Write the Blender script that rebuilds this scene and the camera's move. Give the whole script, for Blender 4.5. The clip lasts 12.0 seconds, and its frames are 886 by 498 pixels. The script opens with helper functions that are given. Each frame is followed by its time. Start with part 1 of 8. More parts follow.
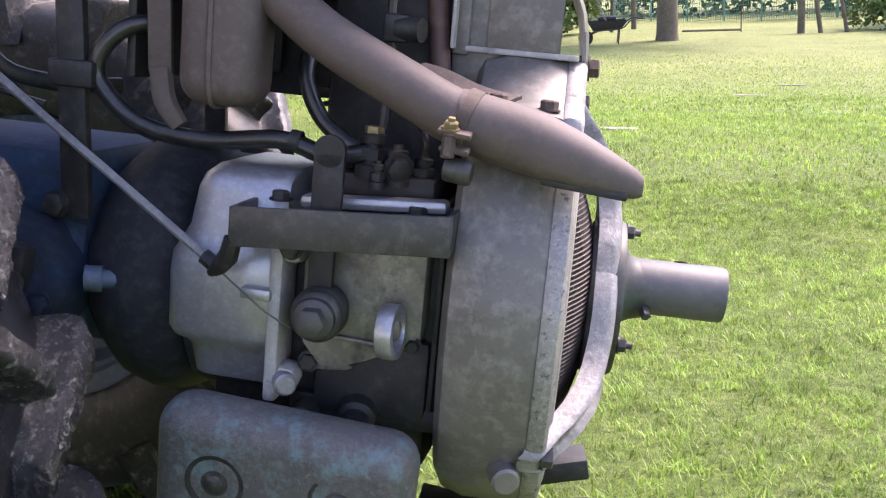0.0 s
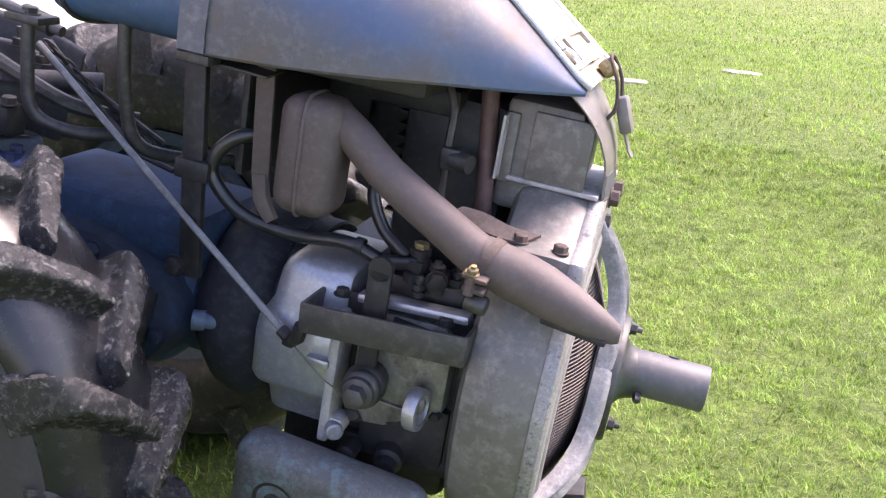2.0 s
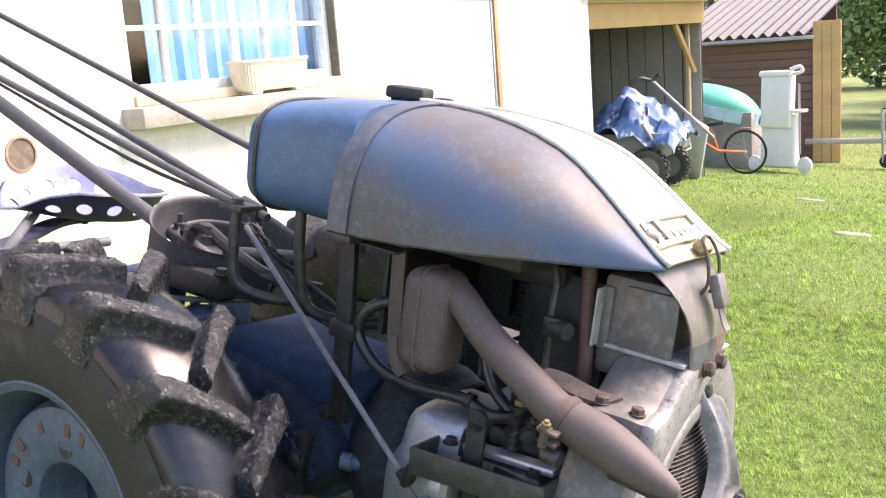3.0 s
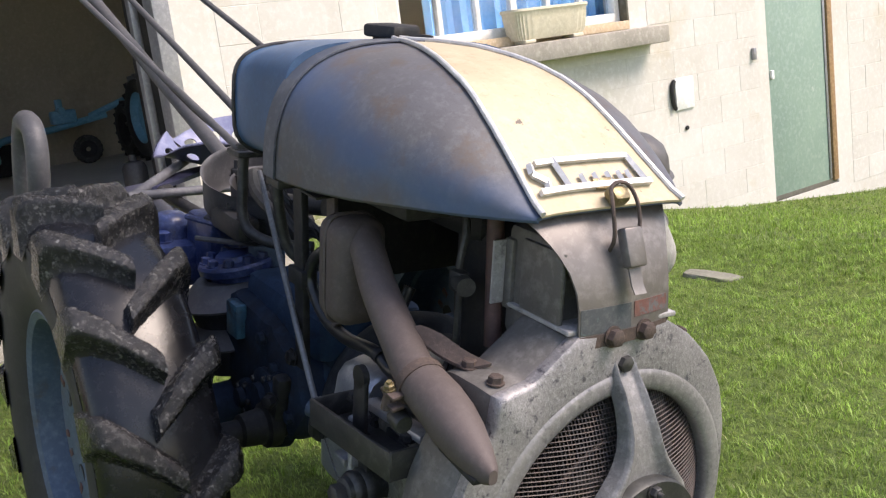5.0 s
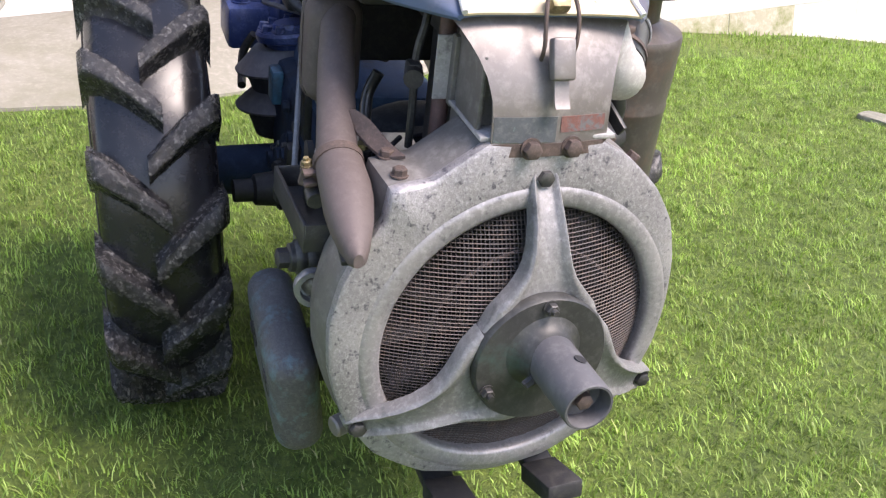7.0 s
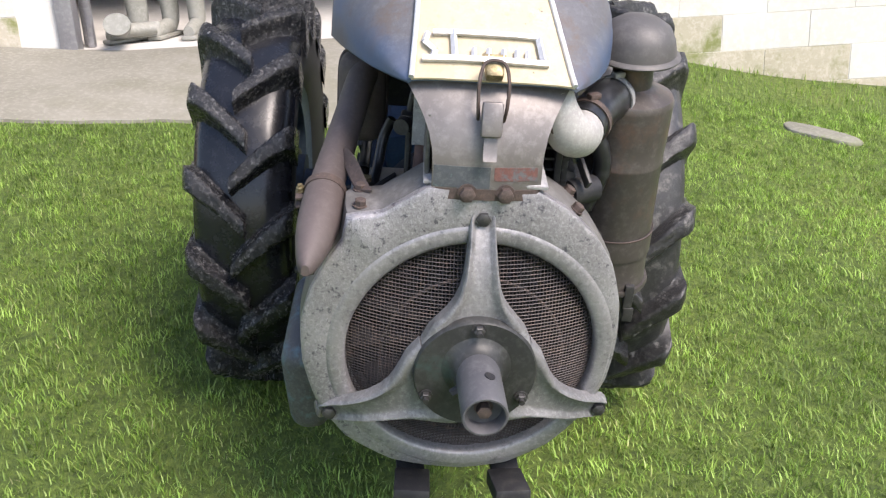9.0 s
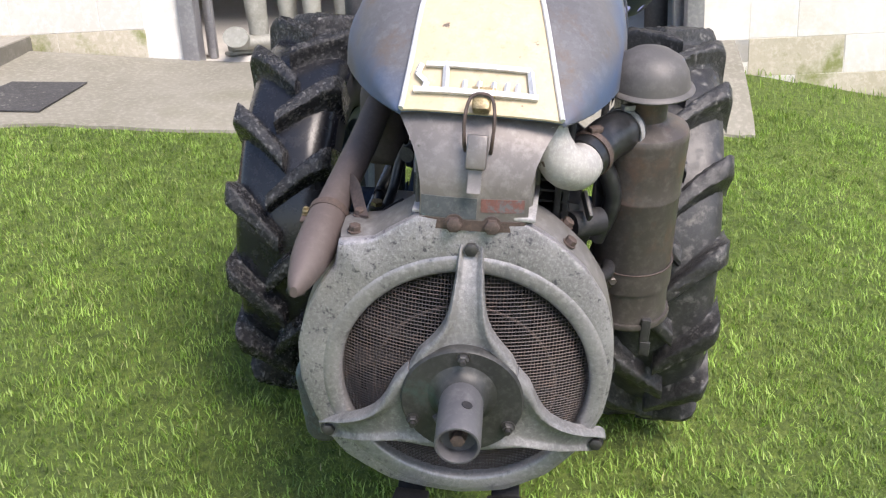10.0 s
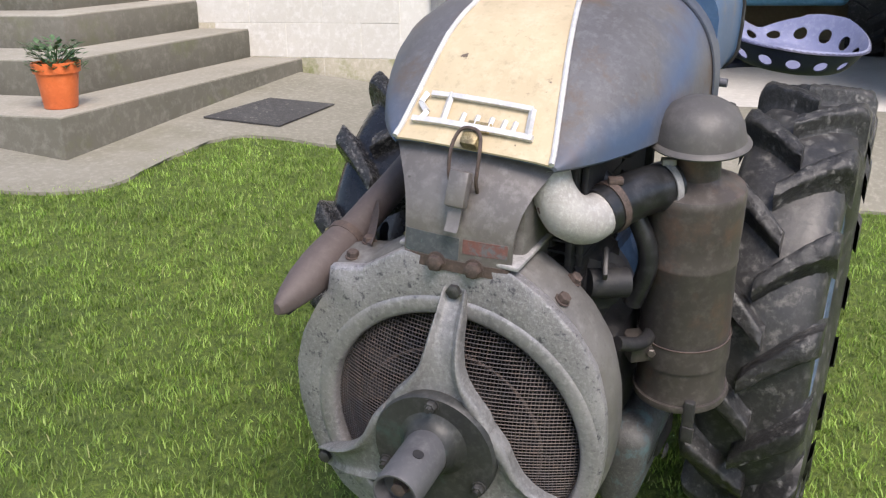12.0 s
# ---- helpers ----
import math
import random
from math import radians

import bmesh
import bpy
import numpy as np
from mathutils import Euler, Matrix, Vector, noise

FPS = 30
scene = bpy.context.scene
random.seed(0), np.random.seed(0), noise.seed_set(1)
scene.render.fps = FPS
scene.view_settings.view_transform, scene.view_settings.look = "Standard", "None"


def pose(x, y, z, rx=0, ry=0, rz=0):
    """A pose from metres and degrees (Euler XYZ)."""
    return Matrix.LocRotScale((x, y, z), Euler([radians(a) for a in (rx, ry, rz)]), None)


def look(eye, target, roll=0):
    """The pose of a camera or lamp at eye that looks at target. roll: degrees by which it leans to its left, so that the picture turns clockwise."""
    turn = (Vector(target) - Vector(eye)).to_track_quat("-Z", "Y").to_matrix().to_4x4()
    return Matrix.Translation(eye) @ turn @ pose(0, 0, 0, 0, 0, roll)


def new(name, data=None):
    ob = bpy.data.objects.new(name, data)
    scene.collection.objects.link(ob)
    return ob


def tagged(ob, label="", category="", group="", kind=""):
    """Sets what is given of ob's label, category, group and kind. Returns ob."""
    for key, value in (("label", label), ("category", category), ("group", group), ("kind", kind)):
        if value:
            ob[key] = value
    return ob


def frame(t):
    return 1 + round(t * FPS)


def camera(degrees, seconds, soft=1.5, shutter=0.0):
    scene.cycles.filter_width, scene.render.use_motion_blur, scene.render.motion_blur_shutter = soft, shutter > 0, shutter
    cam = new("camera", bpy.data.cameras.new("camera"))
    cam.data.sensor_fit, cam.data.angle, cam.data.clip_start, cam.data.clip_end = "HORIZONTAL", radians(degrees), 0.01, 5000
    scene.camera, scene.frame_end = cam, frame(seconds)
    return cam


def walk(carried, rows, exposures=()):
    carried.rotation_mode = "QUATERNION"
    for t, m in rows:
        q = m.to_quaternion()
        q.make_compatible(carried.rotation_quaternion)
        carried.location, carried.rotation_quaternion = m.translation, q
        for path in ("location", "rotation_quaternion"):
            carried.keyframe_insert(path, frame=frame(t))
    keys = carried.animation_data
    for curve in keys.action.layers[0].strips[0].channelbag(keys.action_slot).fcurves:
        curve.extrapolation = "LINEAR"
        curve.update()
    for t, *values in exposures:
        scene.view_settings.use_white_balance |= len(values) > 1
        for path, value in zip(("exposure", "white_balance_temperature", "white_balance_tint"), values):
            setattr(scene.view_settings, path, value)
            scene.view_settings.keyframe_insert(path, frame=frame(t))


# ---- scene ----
cam = camera(47.93, 12.0, soft=1.25)
# The lawn falls away gently: SLOPE lays the tilted lawn plane, with the machine on it, into the upright world.
SLOPE = pose(0, 0, 0, -6.27, 3.84, 0)
TRACTOR = SLOPE @ pose(-0.022, 0, 0.452, 0, 5.1, 0)
PATH = [
    (0, (0.0429, -1.2546, 0.7537), (-0.2085, 0.1973, 0.4730), 0.38),
    (0.5, (0.0453, -1.2331, 0.7679), (-0.2187, 0.2131, 0.4698), 0.28),
    (1, (0.0480, -1.2410, 0.8363), (-0.2101, 0.1932, 0.4810), 2.22),
    (1.5, (0.0792, -1.3236, 0.9483), (-0.2056, 0.0829, 0.5117), 3.50),
    (2, (0.1781, -1.4191, 1.0942), (-0.2288, -0.0517, 0.6308), 4.97),
    (2.5, (0.3512, -1.5245, 1.1095), (-0.2397, -0.1901, 0.7625), 3.68),
    (3, (0.5225, -1.4587, 1.1273), (-0.3348, -0.2480, 0.9049), 2.58),
    (3.2, (0.5898, -1.4217, 1.1289), (-0.3204, -0.2562, 0.8779), 2.64),
    (4.8, (0.9189, -0.9199, 1.1122), (-0.3044, -0.1020, 0.8213), -0.11),
    (5, (0.9306, -0.8831, 1.1177), (-0.3050, -0.0893, 0.8124), -0.03),
    (5.5, (0.9665, -0.7714, 1.0981), (-0.3107, -0.0667, 0.7485), 0.04),
    (6, (1.0025, -0.6860, 1.0748), (-0.2950, -0.0624, 0.6536), 1.37),
    (6.5, (1.0481, -0.6152, 1.0772), (-0.2417, -0.0690, 0.5404), 3.57),
    (7, (1.1128, -0.5325, 1.1333), (-0.1771, -0.0689, 0.5242), 4.90),
    (7.2, (1.1395, -0.4852, 1.1436), (-0.1654, -0.0618, 0.5371), 5.25),
    (8.8, (1.3751, -0.1267, 1.2471), (0.0008, -0.0555, 0.6502), 3.89),
    (9, (1.4102, -0.1198, 1.2627), (0.0365, -0.0596, 0.6634), 4.05),
    (9.5, (1.4238, -0.0150, 1.2808), (0.0478, -0.0528, 0.6846), 3.55),
    (10, (1.4064, 0.1155, 1.3131), (0.0400, -0.0390, 0.7138), 2.92),
    (10.5, (1.3724, 0.2432, 1.3201), (0.0213, -0.0278, 0.7275), 2.09),
    (11, (1.3400, 0.3445, 1.3039), (0.0033, -0.0257, 0.7326), 2.59),
    (11.5, (1.2825, 0.4510, 1.2792), (-0.0246, -0.0318, 0.7239), 3.11),
    (12, (1.2012, 0.5516, 1.2975), (-0.0548, -0.0476, 0.7376), 3.25),
]
EXPOSURES = [(0, 2.0, 7050, 34), (1.5, 2.05, 7050, 34), (2.5, 2.12, 7100, 32), (3.2, 1.82, 7500, 24), (5, 0.92, 7200, 21), (6.5, 1.3, 6900, 23), (7, 1.5, 6900, 24), (9, 1.15, 6800, 19), (10.5, 1.04, 6800, 19), (12, 0.75, 6800, 18)]
walk(cam, [(t, SLOPE @ look(eye, target, roll)) for t, eye, target, roll in PATH], EXPOSURES)

# ---- world and light ----
SUN_UP, SUN_ROUND = 50, 44
world = bpy.data.worlds.new("sky")
scene.world = world
world.use_nodes = True
wn = world.node_tree.nodes
sky = wn.new("ShaderNodeTexSky")
sky.sky_type = "NISHITA"
sky.sun_disc = False
sky.sun_elevation, sky.sun_rotation = radians(SUN_UP), radians(SUN_ROUND)
sky.air_density, sky.dust_density = 1.1, 1.0
wn["Background"].inputs["Strength"].default_value = 0.15
world.node_tree.links.new(sky.outputs[0], wn["Background"].inputs[0])
sun_data = bpy.data.lights.new("sun", "SUN")
sun_data.energy, sun_data.angle, sun_data.color = 2.8, radians(28), (1.0, 0.95, 0.87)
sun = new("sun", sun_data)
sun_way = Vector((math.cos(radians(SUN_UP)) * math.sin(radians(SUN_ROUND)), math.cos(radians(SUN_UP)) * math.cos(radians(SUN_ROUND)), math.sin(radians(SUN_UP))))
sun.matrix_world = look(sun_way * 30, (0, 0, 0))

# ---- materials ----


def mat(name, base, dark=None, light=None, rough=0.6, metal=0.0, fine=60.0, big=6.0, bump=0.15, wear=None, wear_at=0.6, wear_rough=None, coat=0.0, wear_scale=14.0, alpha=1.0, rand=0.0, wear_soft=0.06, grime=0.2, spread=False, spec=0.5):
    """A surface with two scales of colour change, fine relief and, if given, patches of wear."""
    m = bpy.data.materials.new(name)
    m.use_nodes = True
    n, l = m.node_tree.nodes, m.node_tree.links
    b = n["Principled BSDF"]
    dark = dark or tuple(c * 0.6 for c in base)
    light = light or tuple(min(1, c * 1.35) for c in base)
    tc = n.new("ShaderNodeTexCoord")
    place = n.new("ShaderNodeNewGeometry").outputs["Position"] if spread else tc.outputs["Object"]

    def noisy(scale, detail, rgh=0.6):
        t = n.new("ShaderNodeTexNoise")
        t.inputs["Scale"].default_value, t.inputs["Detail"].default_value, t.inputs["Roughness"].default_value = scale, detail, rgh
        l.new(place, t.inputs["Vector"])
        return t

    def ramp(src, a, z):
        r = n.new("ShaderNodeMapRange")
        r.inputs["From Min"].default_value, r.inputs["From Max"].default_value = a, z
        l.new(src, r.inputs["Value"])
        return r.outputs[0]

    def mix(f, a, z):
        x = n.new("ShaderNodeMix")
        x.data_type = "RGBA"
        l.new(f, x.inputs["Factor"])
        for v, s in ((a, x.inputs["A"]), (z, x.inputs["B"])):
            if isinstance(v, tuple):
                s.default_value = (*v, 1)
            else:
                l.new(v, s)
        return x.outputs["Result"]

    f_big, f_fine = noisy(big, 4), noisy(fine, 8, 0.7)
    col = mix(ramp(f_big.outputs["Fac"], 0.3, 0.7), dark, base)
    col = mix(ramp(f_fine.outputs["Fac"], 0.48, 0.74), col, light)
    if grime:
        f_spk = noisy(fine * 2.3, 6, 0.75)
        fk = n.new("ShaderNodeMath")
        fk.operation = "MULTIPLY"
        fk.inputs[1].default_value = grime
        l.new(ramp(f_spk.outputs["Fac"], 0.54, 0.68), fk.inputs[0])
        col = mix(fk.outputs[0], col, tuple(c * 0.35 for c in dark))
    rr = n.new("ShaderNodeMapRange")
    rr.inputs["To Min"].default_value, rr.inputs["To Max"].default_value = max(0.02, rough - 0.12), min(1, rough + 0.12)
    l.new(f_fine.outputs["Fac"], rr.inputs["Value"])
    r_out = rr.outputs[0]
    if wear:
        f_w = noisy(wear_scale, 9, 0.68)
        wf = ramp(f_w.outputs["Fac"], wear_at, wear_at + wear_soft)
        col = mix(wf, col, wear)
        if wear_rough is not None:
            q = n.new("ShaderNodeMix")
            l.new(wf, q.inputs["Factor"])
            l.new(r_out, q.inputs[2])
            q.inputs[3].default_value = wear_rough
            r_out = q.outputs[0]
    if rand:
        oi = n.new("ShaderNodeObjectInfo")
        hs = n.new("ShaderNodeHueSaturation")
        mr = n.new("ShaderNodeMapRange")
        mr.inputs["To Min"].default_value, mr.inputs["To Max"].default_value = 1 - rand, 1 + rand
        l.new(oi.outputs["Random"], mr.inputs["Value"])
        l.new(mr.outputs[0], hs.inputs["Value"])
        l.new(col, hs.inputs["Color"])
        col = hs.outputs[0]
    l.new(col, b.inputs["Base Color"])
    l.new(r_out, b.inputs["Roughness"])
    b.inputs["Metallic"].default_value = metal
    b.inputs["Coat Weight"].default_value = coat
    b.inputs["Specular IOR Level"].default_value = spec
    b.inputs["Alpha"].default_value = alpha
    if bump:
        bp = n.new("ShaderNodeBump")
        bp.inputs["Strength"].default_value, bp.inputs["Distance"].default_value = bump, 0.004
        l.new(f_fine.outputs["Fac"], bp.inputs["Height"])
        l.new(bp.outputs[0], b.inputs["Normal"])
    return m


ALU = mat("cast_aluminium", (0.35, 0.343, 0.346), (0.24, 0.236, 0.24), (0.45, 0.443, 0.446), 0.55, 0.2, 110, 9, 0.25, wear=(0.10, 0.10, 0.112), wear_at=0.58, wear_scale=34, wear_soft=0.14, grime=0.3)
ALU_SOFT = mat("sheet_cowling_grey", (0.175, 0.167, 0.16), (0.10, 0.095, 0.089), (0.225, 0.217, 0.21), 0.5, 0.25, 50, 3.5, 0.08, wear=(0.10, 0.092, 0.083), wear_at=0.54, wear_scale=5, wear_soft=0.25, grime=0.3)
ALU_BRIGHT = mat("bright_cast_cover", (0.35, 0.355, 0.385), (0.27, 0.275, 0.30), (0.43, 0.435, 0.46), 0.36, 0.6, 90, 6, 0.1, wear=(0.16, 0.155, 0.15), wear_at=0.59, wear_scale=8, wear_soft=0.2, grime=0.25)
OILY = mat("oily_cast_grey", (0.22, 0.212, 0.185), (0.12, 0.115, 0.10), (0.29, 0.28, 0.25), 0.45, 0.3, 60, 9, 0.2, wear=(0.03, 0.027, 0.022), wear_at=0.53, wear_scale=16, wear_rough=0.4, wear_soft=0.16, grime=0.35)
EXHAUST = mat("rusty_exhaust", (0.098, 0.078, 0.075), (0.072, 0.056, 0.053), (0.118, 0.096, 0.092), 0.68, 0.1, 90, 7, 0.1, wear=(0.13, 0.095, 0.083), wear_at=0.57, wear_scale=10, wear_soft=0.25, grime=0.2)
STEEL = mat("dull_dark_steel", (0.06, 0.059, 0.06), (0.033, 0.033, 0.034), (0.10, 0.098, 0.094), 0.5, 0.4, 60, 10, 0.1, grime=0.15)
TUBE = mat("grey_painted_tube", (0.085, 0.085, 0.092), (0.06, 0.06, 0.067), (0.12, 0.12, 0.125), 0.58, 0.15, 70, 9, 0.06, grime=0.1)
# Grimy iron black; also stands in for the dark of gaps and holes.
BLACK = mat("grimy_black_and_shade", (0.018, 0.018, 0.021), (0.009, 0.009, 0.011), (0.045, 0.043, 0.04), 0.6, 0.1, 60, 10, 0.2)
# The slight blue in the base stands in for the sky's sheen.
RUBBER = mat("black_rubber", (0.010, 0.011, 0.0145), (0.007, 0.0075, 0.0095), (0.016, 0.017, 0.021), 0.26, 0, 40, 6, 0.03, wear=(0.05, 0.047, 0.042), wear_at=0.62, wear_scale=12, wear_rough=0.6, wear_soft=0.15, grime=0.0, spec=0.42)
RUBBER_SIDE = mat("dull_rubber_sidewall", (0.028, 0.028, 0.031), (0.02, 0.02, 0.022), (0.045, 0.045, 0.046), 0.72, 0, 50, 6, 0.1, wear=(0.075, 0.072, 0.066), wear_at=0.58, wear_scale=9, wear_soft=0.2, grime=0.1)
RUBBER_BAR = mat("muddy_rubber_bar", (0.017, 0.018, 0.021), (0.009, 0.0095, 0.011), (0.06, 0.06, 0.06), 0.26, 0, 85, 10, 1.1, wear=(0.165, 0.163, 0.158), wear_at=0.58, wear_scale=80, wear_rough=0.45, wear_soft=0.08, grime=0.1, spec=0.4)
RUBBER_DRY = mat("dusty_black_rubber", (0.032, 0.032, 0.033), (0.02, 0.02, 0.021), (0.06, 0.06, 0.059), 0.42, 0, 90, 8, 0.2, wear=(0.15, 0.147, 0.138), wear_at=0.53, wear_scale=34, wear_rough=0.9, wear_soft=0.18, grime=0.3)
RUBBER_DRY_BAR = mat("worn_black_rubber_bar", (0.025, 0.025, 0.026), (0.015, 0.015, 0.016), (0.07, 0.07, 0.068), 0.40, 0, 110, 9, 0.5, wear=(0.16, 0.157, 0.15), wear_at=0.57, wear_scale=40, wear_rough=0.8, wear_soft=0.1, grime=0.25)
HOSE = mat("rubber_hose", (0.017, 0.018, 0.02), None, (0.04, 0.04, 0.045), 0.32, 0, 50, 9, 0.05)
CASE_BLUE = mat("worn_blue_casting", (0.021, 0.054, 0.118), (0.014, 0.027, 0.050), (0.04, 0.08, 0.15), 0.7, 0.0, 40, 4, 0.3, wear=(0.022, 0.021, 0.022), wear_at=0.55, wear_scale=7, wear_soft=0.2, grime=0.25, spec=0.3)
GEAR_BLUE = mat("grimy_blue_casting", (0.018, 0.036, 0.072), (0.011, 0.017, 0.028), (0.034, 0.058, 0.10), 0.82, 0.0, 40, 4, 0.3, wear=(0.022, 0.021, 0.022), wear_at=0.51, wear_scale=6, wear_soft=0.2, grime=0.25, spec=0.22)
VIVID_BLUE = mat("deep_blue_paint", (0.028, 0.055, 0.19), (0.016, 0.028, 0.085), (0.11, 0.14, 0.28), 0.38, 0.0, 60, 10, 0.15, wear=(0.03, 0.03, 0.04), wear_at=0.56, wear_scale=16, wear_soft=0.12, grime=0.2)
RIM_BLUE = mat("faded_blue_rim", (0.075, 0.115, 0.175), (0.045, 0.07, 0.11), (0.12, 0.165, 0.22), 0.55, 0.05, 70, 6, 0.12, wear=(0.075, 0.072, 0.075), wear_at=0.56, wear_scale=11, wear_soft=0.15, grime=0.25)
RED_OLD = mat("worn_red_paint", (0.15, 0.055, 0.045), (0.10, 0.055, 0.048), (0.19, 0.085, 0.07), 0.7, 0.0, 90, 20, 0.2, wear=(0.10, 0.10, 0.105), wear_at=0.50, wear_scale=70, wear_soft=0.1)
BAND = mat("worn_dark_paint", (0.075, 0.085, 0.095), (0.05, 0.055, 0.06), (0.14, 0.15, 0.15), 0.65, 0.1, 90, 14, 0.2, wear=(0.10, 0.15, 0.15), wear_at=0.58, wear_scale=24)
COWL = mat("weathered_grey_sheet", (0.185, 0.172, 0.165), (0.125, 0.113, 0.107), (0.235, 0.22, 0.213), 0.45, 0.4, 60, 6, 0.06, wear=(0.13, 0.10, 0.09), wear_at=0.6, wear_scale=9, wear_soft=0.2, grime=0.1)
RUST = mat("rusty_bolt", (0.095, 0.068, 0.058), (0.055, 0.042, 0.038), (0.14, 0.10, 0.085), 0.75, 0.2, 160, 60, 0.3)
BRASS = mat("tarnished_brass", (0.30, 0.24, 0.12), (0.14, 0.11, 0.07), (0.5, 0.42, 0.25), 0.45, 0.6, 120, 40, 0.2)
YELLOW = mat("cream_yellow_enamel", (0.49, 0.41, 0.275), (0.42, 0.345, 0.225), (0.55, 0.47, 0.335), 0.5, 0.0, 30, 7, 0.04, wear=(0.12, 0.09, 0.07), wear_at=0.645, wear_scale=22, wear_soft=0.03, grime=0.25)
CHROME = mat("dull_white_trim", (0.66, 0.65, 0.64), (0.5, 0.5, 0.5), (0.75, 0.74, 0.73), 0.4, 0.3, 90, 30, 0.1)
GREEN_WT = mat("verdigris_casting", (0.092, 0.092, 0.093), (0.058, 0.058, 0.06), (0.138, 0.138, 0.136), 0.58, 0.1, 140, 9, 0.5, wear=(0.10, 0.16, 0.18), wear_at=0.52, wear_scale=26, wear_soft=0.14, grime=0.55)
CLEANER = mat("sooty_brown_black_paint", (0.090, 0.079, 0.074), (0.062, 0.054, 0.051), (0.132, 0.118, 0.111), 0.42, 0.25, 60, 5, 0.05, wear=(0.17, 0.098, 0.072), wear_at=0.535, wear_scale=7, wear_soft=0.2, grime=0.12)
SEAT = mat("pale_blue_seat", (0.20, 0.215, 0.34), (0.155, 0.17, 0.28), (0.26, 0.28, 0.39), 0.45, 0.1, 60, 6, 0.05)
# Darker copy of the seat blue, with the underside's shade in the colour.
SEAT_DARK = mat("shaded_seat_blue", (0.03, 0.032, 0.07), None, None, 0.5)


def hood_paint():
    """Blue enamel worn to grey primer over the crown and nose, with a band of blue left on the flanks."""
    m = mat("worn_blue_hood_enamel", (0.122, 0.123, 0.135), (0.092, 0.09, 0.094), (0.152, 0.153, 0.164), 0.5, 0.05, 70, 6, 0.05, wear=(0.115, 0.092, 0.078), wear_at=0.53, wear_scale=11, wear_soft=0.13, grime=0.24, spec=0.2)
    n, l = m.node_tree.nodes, m.node_tree.links
    b = n["Principled BSDF"]
    old = b.inputs["Base Color"].links[0].from_socket
    tc = n.new("ShaderNodeTexCoord")
    sep = n.new("ShaderNodeSeparateXYZ")
    l.new(tc.outputs["Object"], sep.inputs[0])
    nz = n.new("ShaderNodeTexNoise")
    nz.inputs["Scale"].default_value, nz.inputs["Detail"].default_value = 6, 8
    l.new(tc.outputs["Object"], nz.inputs["Vector"])

    def math2(op, a, c):
        x = n.new("ShaderNodeMath")
        x.operation = op
        for i, v in enumerate((a, c)):
            if isinstance(v, (int, float)):
                x.inputs[i].default_value = v
            else:
                l.new(v, x.inputs[i])
        return x.outputs[0]

    # The blue band runs along z = 0.405 - 0.3 x, about 5 cm either side.
    line = math2("ADD", sep.outputs["Z"], math2("MULTIPLY", sep.outputs["X"], 0.30))
    off = math2("ABSOLUTE", math2("SUBTRACT", line, 0.405), 0)
    wob = math2("MULTIPLY", math2("SUBTRACT", nz.outputs["Fac"], 0.5), 0.17)
    f = n.new("ShaderNodeMapRange")
    f.inputs["From Min"].default_value, f.inputs["From Max"].default_value = 0.055, 0.0
    l.new(math2("ADD", off, wob), f.inputs["Value"])
    mx = n.new("ShaderNodeMix")
    mx.data_type = "RGBA"
    side = n.new("ShaderNodeMapRange")
    side.inputs["From Min"].default_value, side.inputs["From Max"].default_value = -0.05, 0.12
    side.inputs["To Min"].default_value, side.inputs["To Max"].default_value = 0.68, 0.68
    l.new(sep.outputs["Y"], side.inputs["Value"])
    l.new(math2("MULTIPLY", f.outputs[0], side.outputs[0]), mx.inputs["Factor"])
    l.new(old, mx.inputs["A"])
    mx.inputs["B"].default_value = (0.055, 0.105, 0.21, 1)
    l.new(mx.outputs["Result"], b.inputs["Base Color"])
    return m


HOOD = hood_paint()
TANK = mat("faded_blue_tank_enamel", (0.06, 0.125, 0.235), (0.048, 0.09, 0.165), (0.08, 0.15, 0.26), 0.42, 0.1, 60, 6, 0.03, wear=(0.12, 0.12, 0.13), wear_at=0.61, wear_scale=7, wear_soft=0.12, grime=0.15, spec=0.38)
STRAP = mat("dull_blue_grey_strap", (0.10, 0.115, 0.15), (0.07, 0.08, 0.10), (0.15, 0.16, 0.19), 0.45, 0.2, 60, 6, 0.05, grime=0.1)
WALL = mat("whitewashed_blockwork", (0.65, 0.632, 0.59), (0.57, 0.547, 0.49), (0.71, 0.693, 0.655), 0.9, 0, 22, 1.6, 0.3, wear=(0.55, 0.47, 0.33), wear_at=0.58, wear_scale=1.3, wear_soft=0.25, grime=0.08)
CONCRETE = mat("weathered_concrete", (0.255, 0.243, 0.203), (0.175, 0.167, 0.13), (0.315, 0.30, 0.258), 0.9, 0, 40, 1.6, 0.12, wear=(0.145, 0.14, 0.088), wear_at=0.53, wear_scale=1.5, wear_soft=0.24, grime=0.15)
STEP_FACE = mat("dark_mossy_concrete", (0.14, 0.132, 0.112), (0.09, 0.088, 0.067), (0.18, 0.17, 0.15), 0.92, 0, 22, 1.6, 0.12, wear=(0.11, 0.118, 0.055), wear_at=0.54, wear_scale=2.5, wear_soft=0.2, grime=0.15)

# ---- shape helpers ----
V = Vector


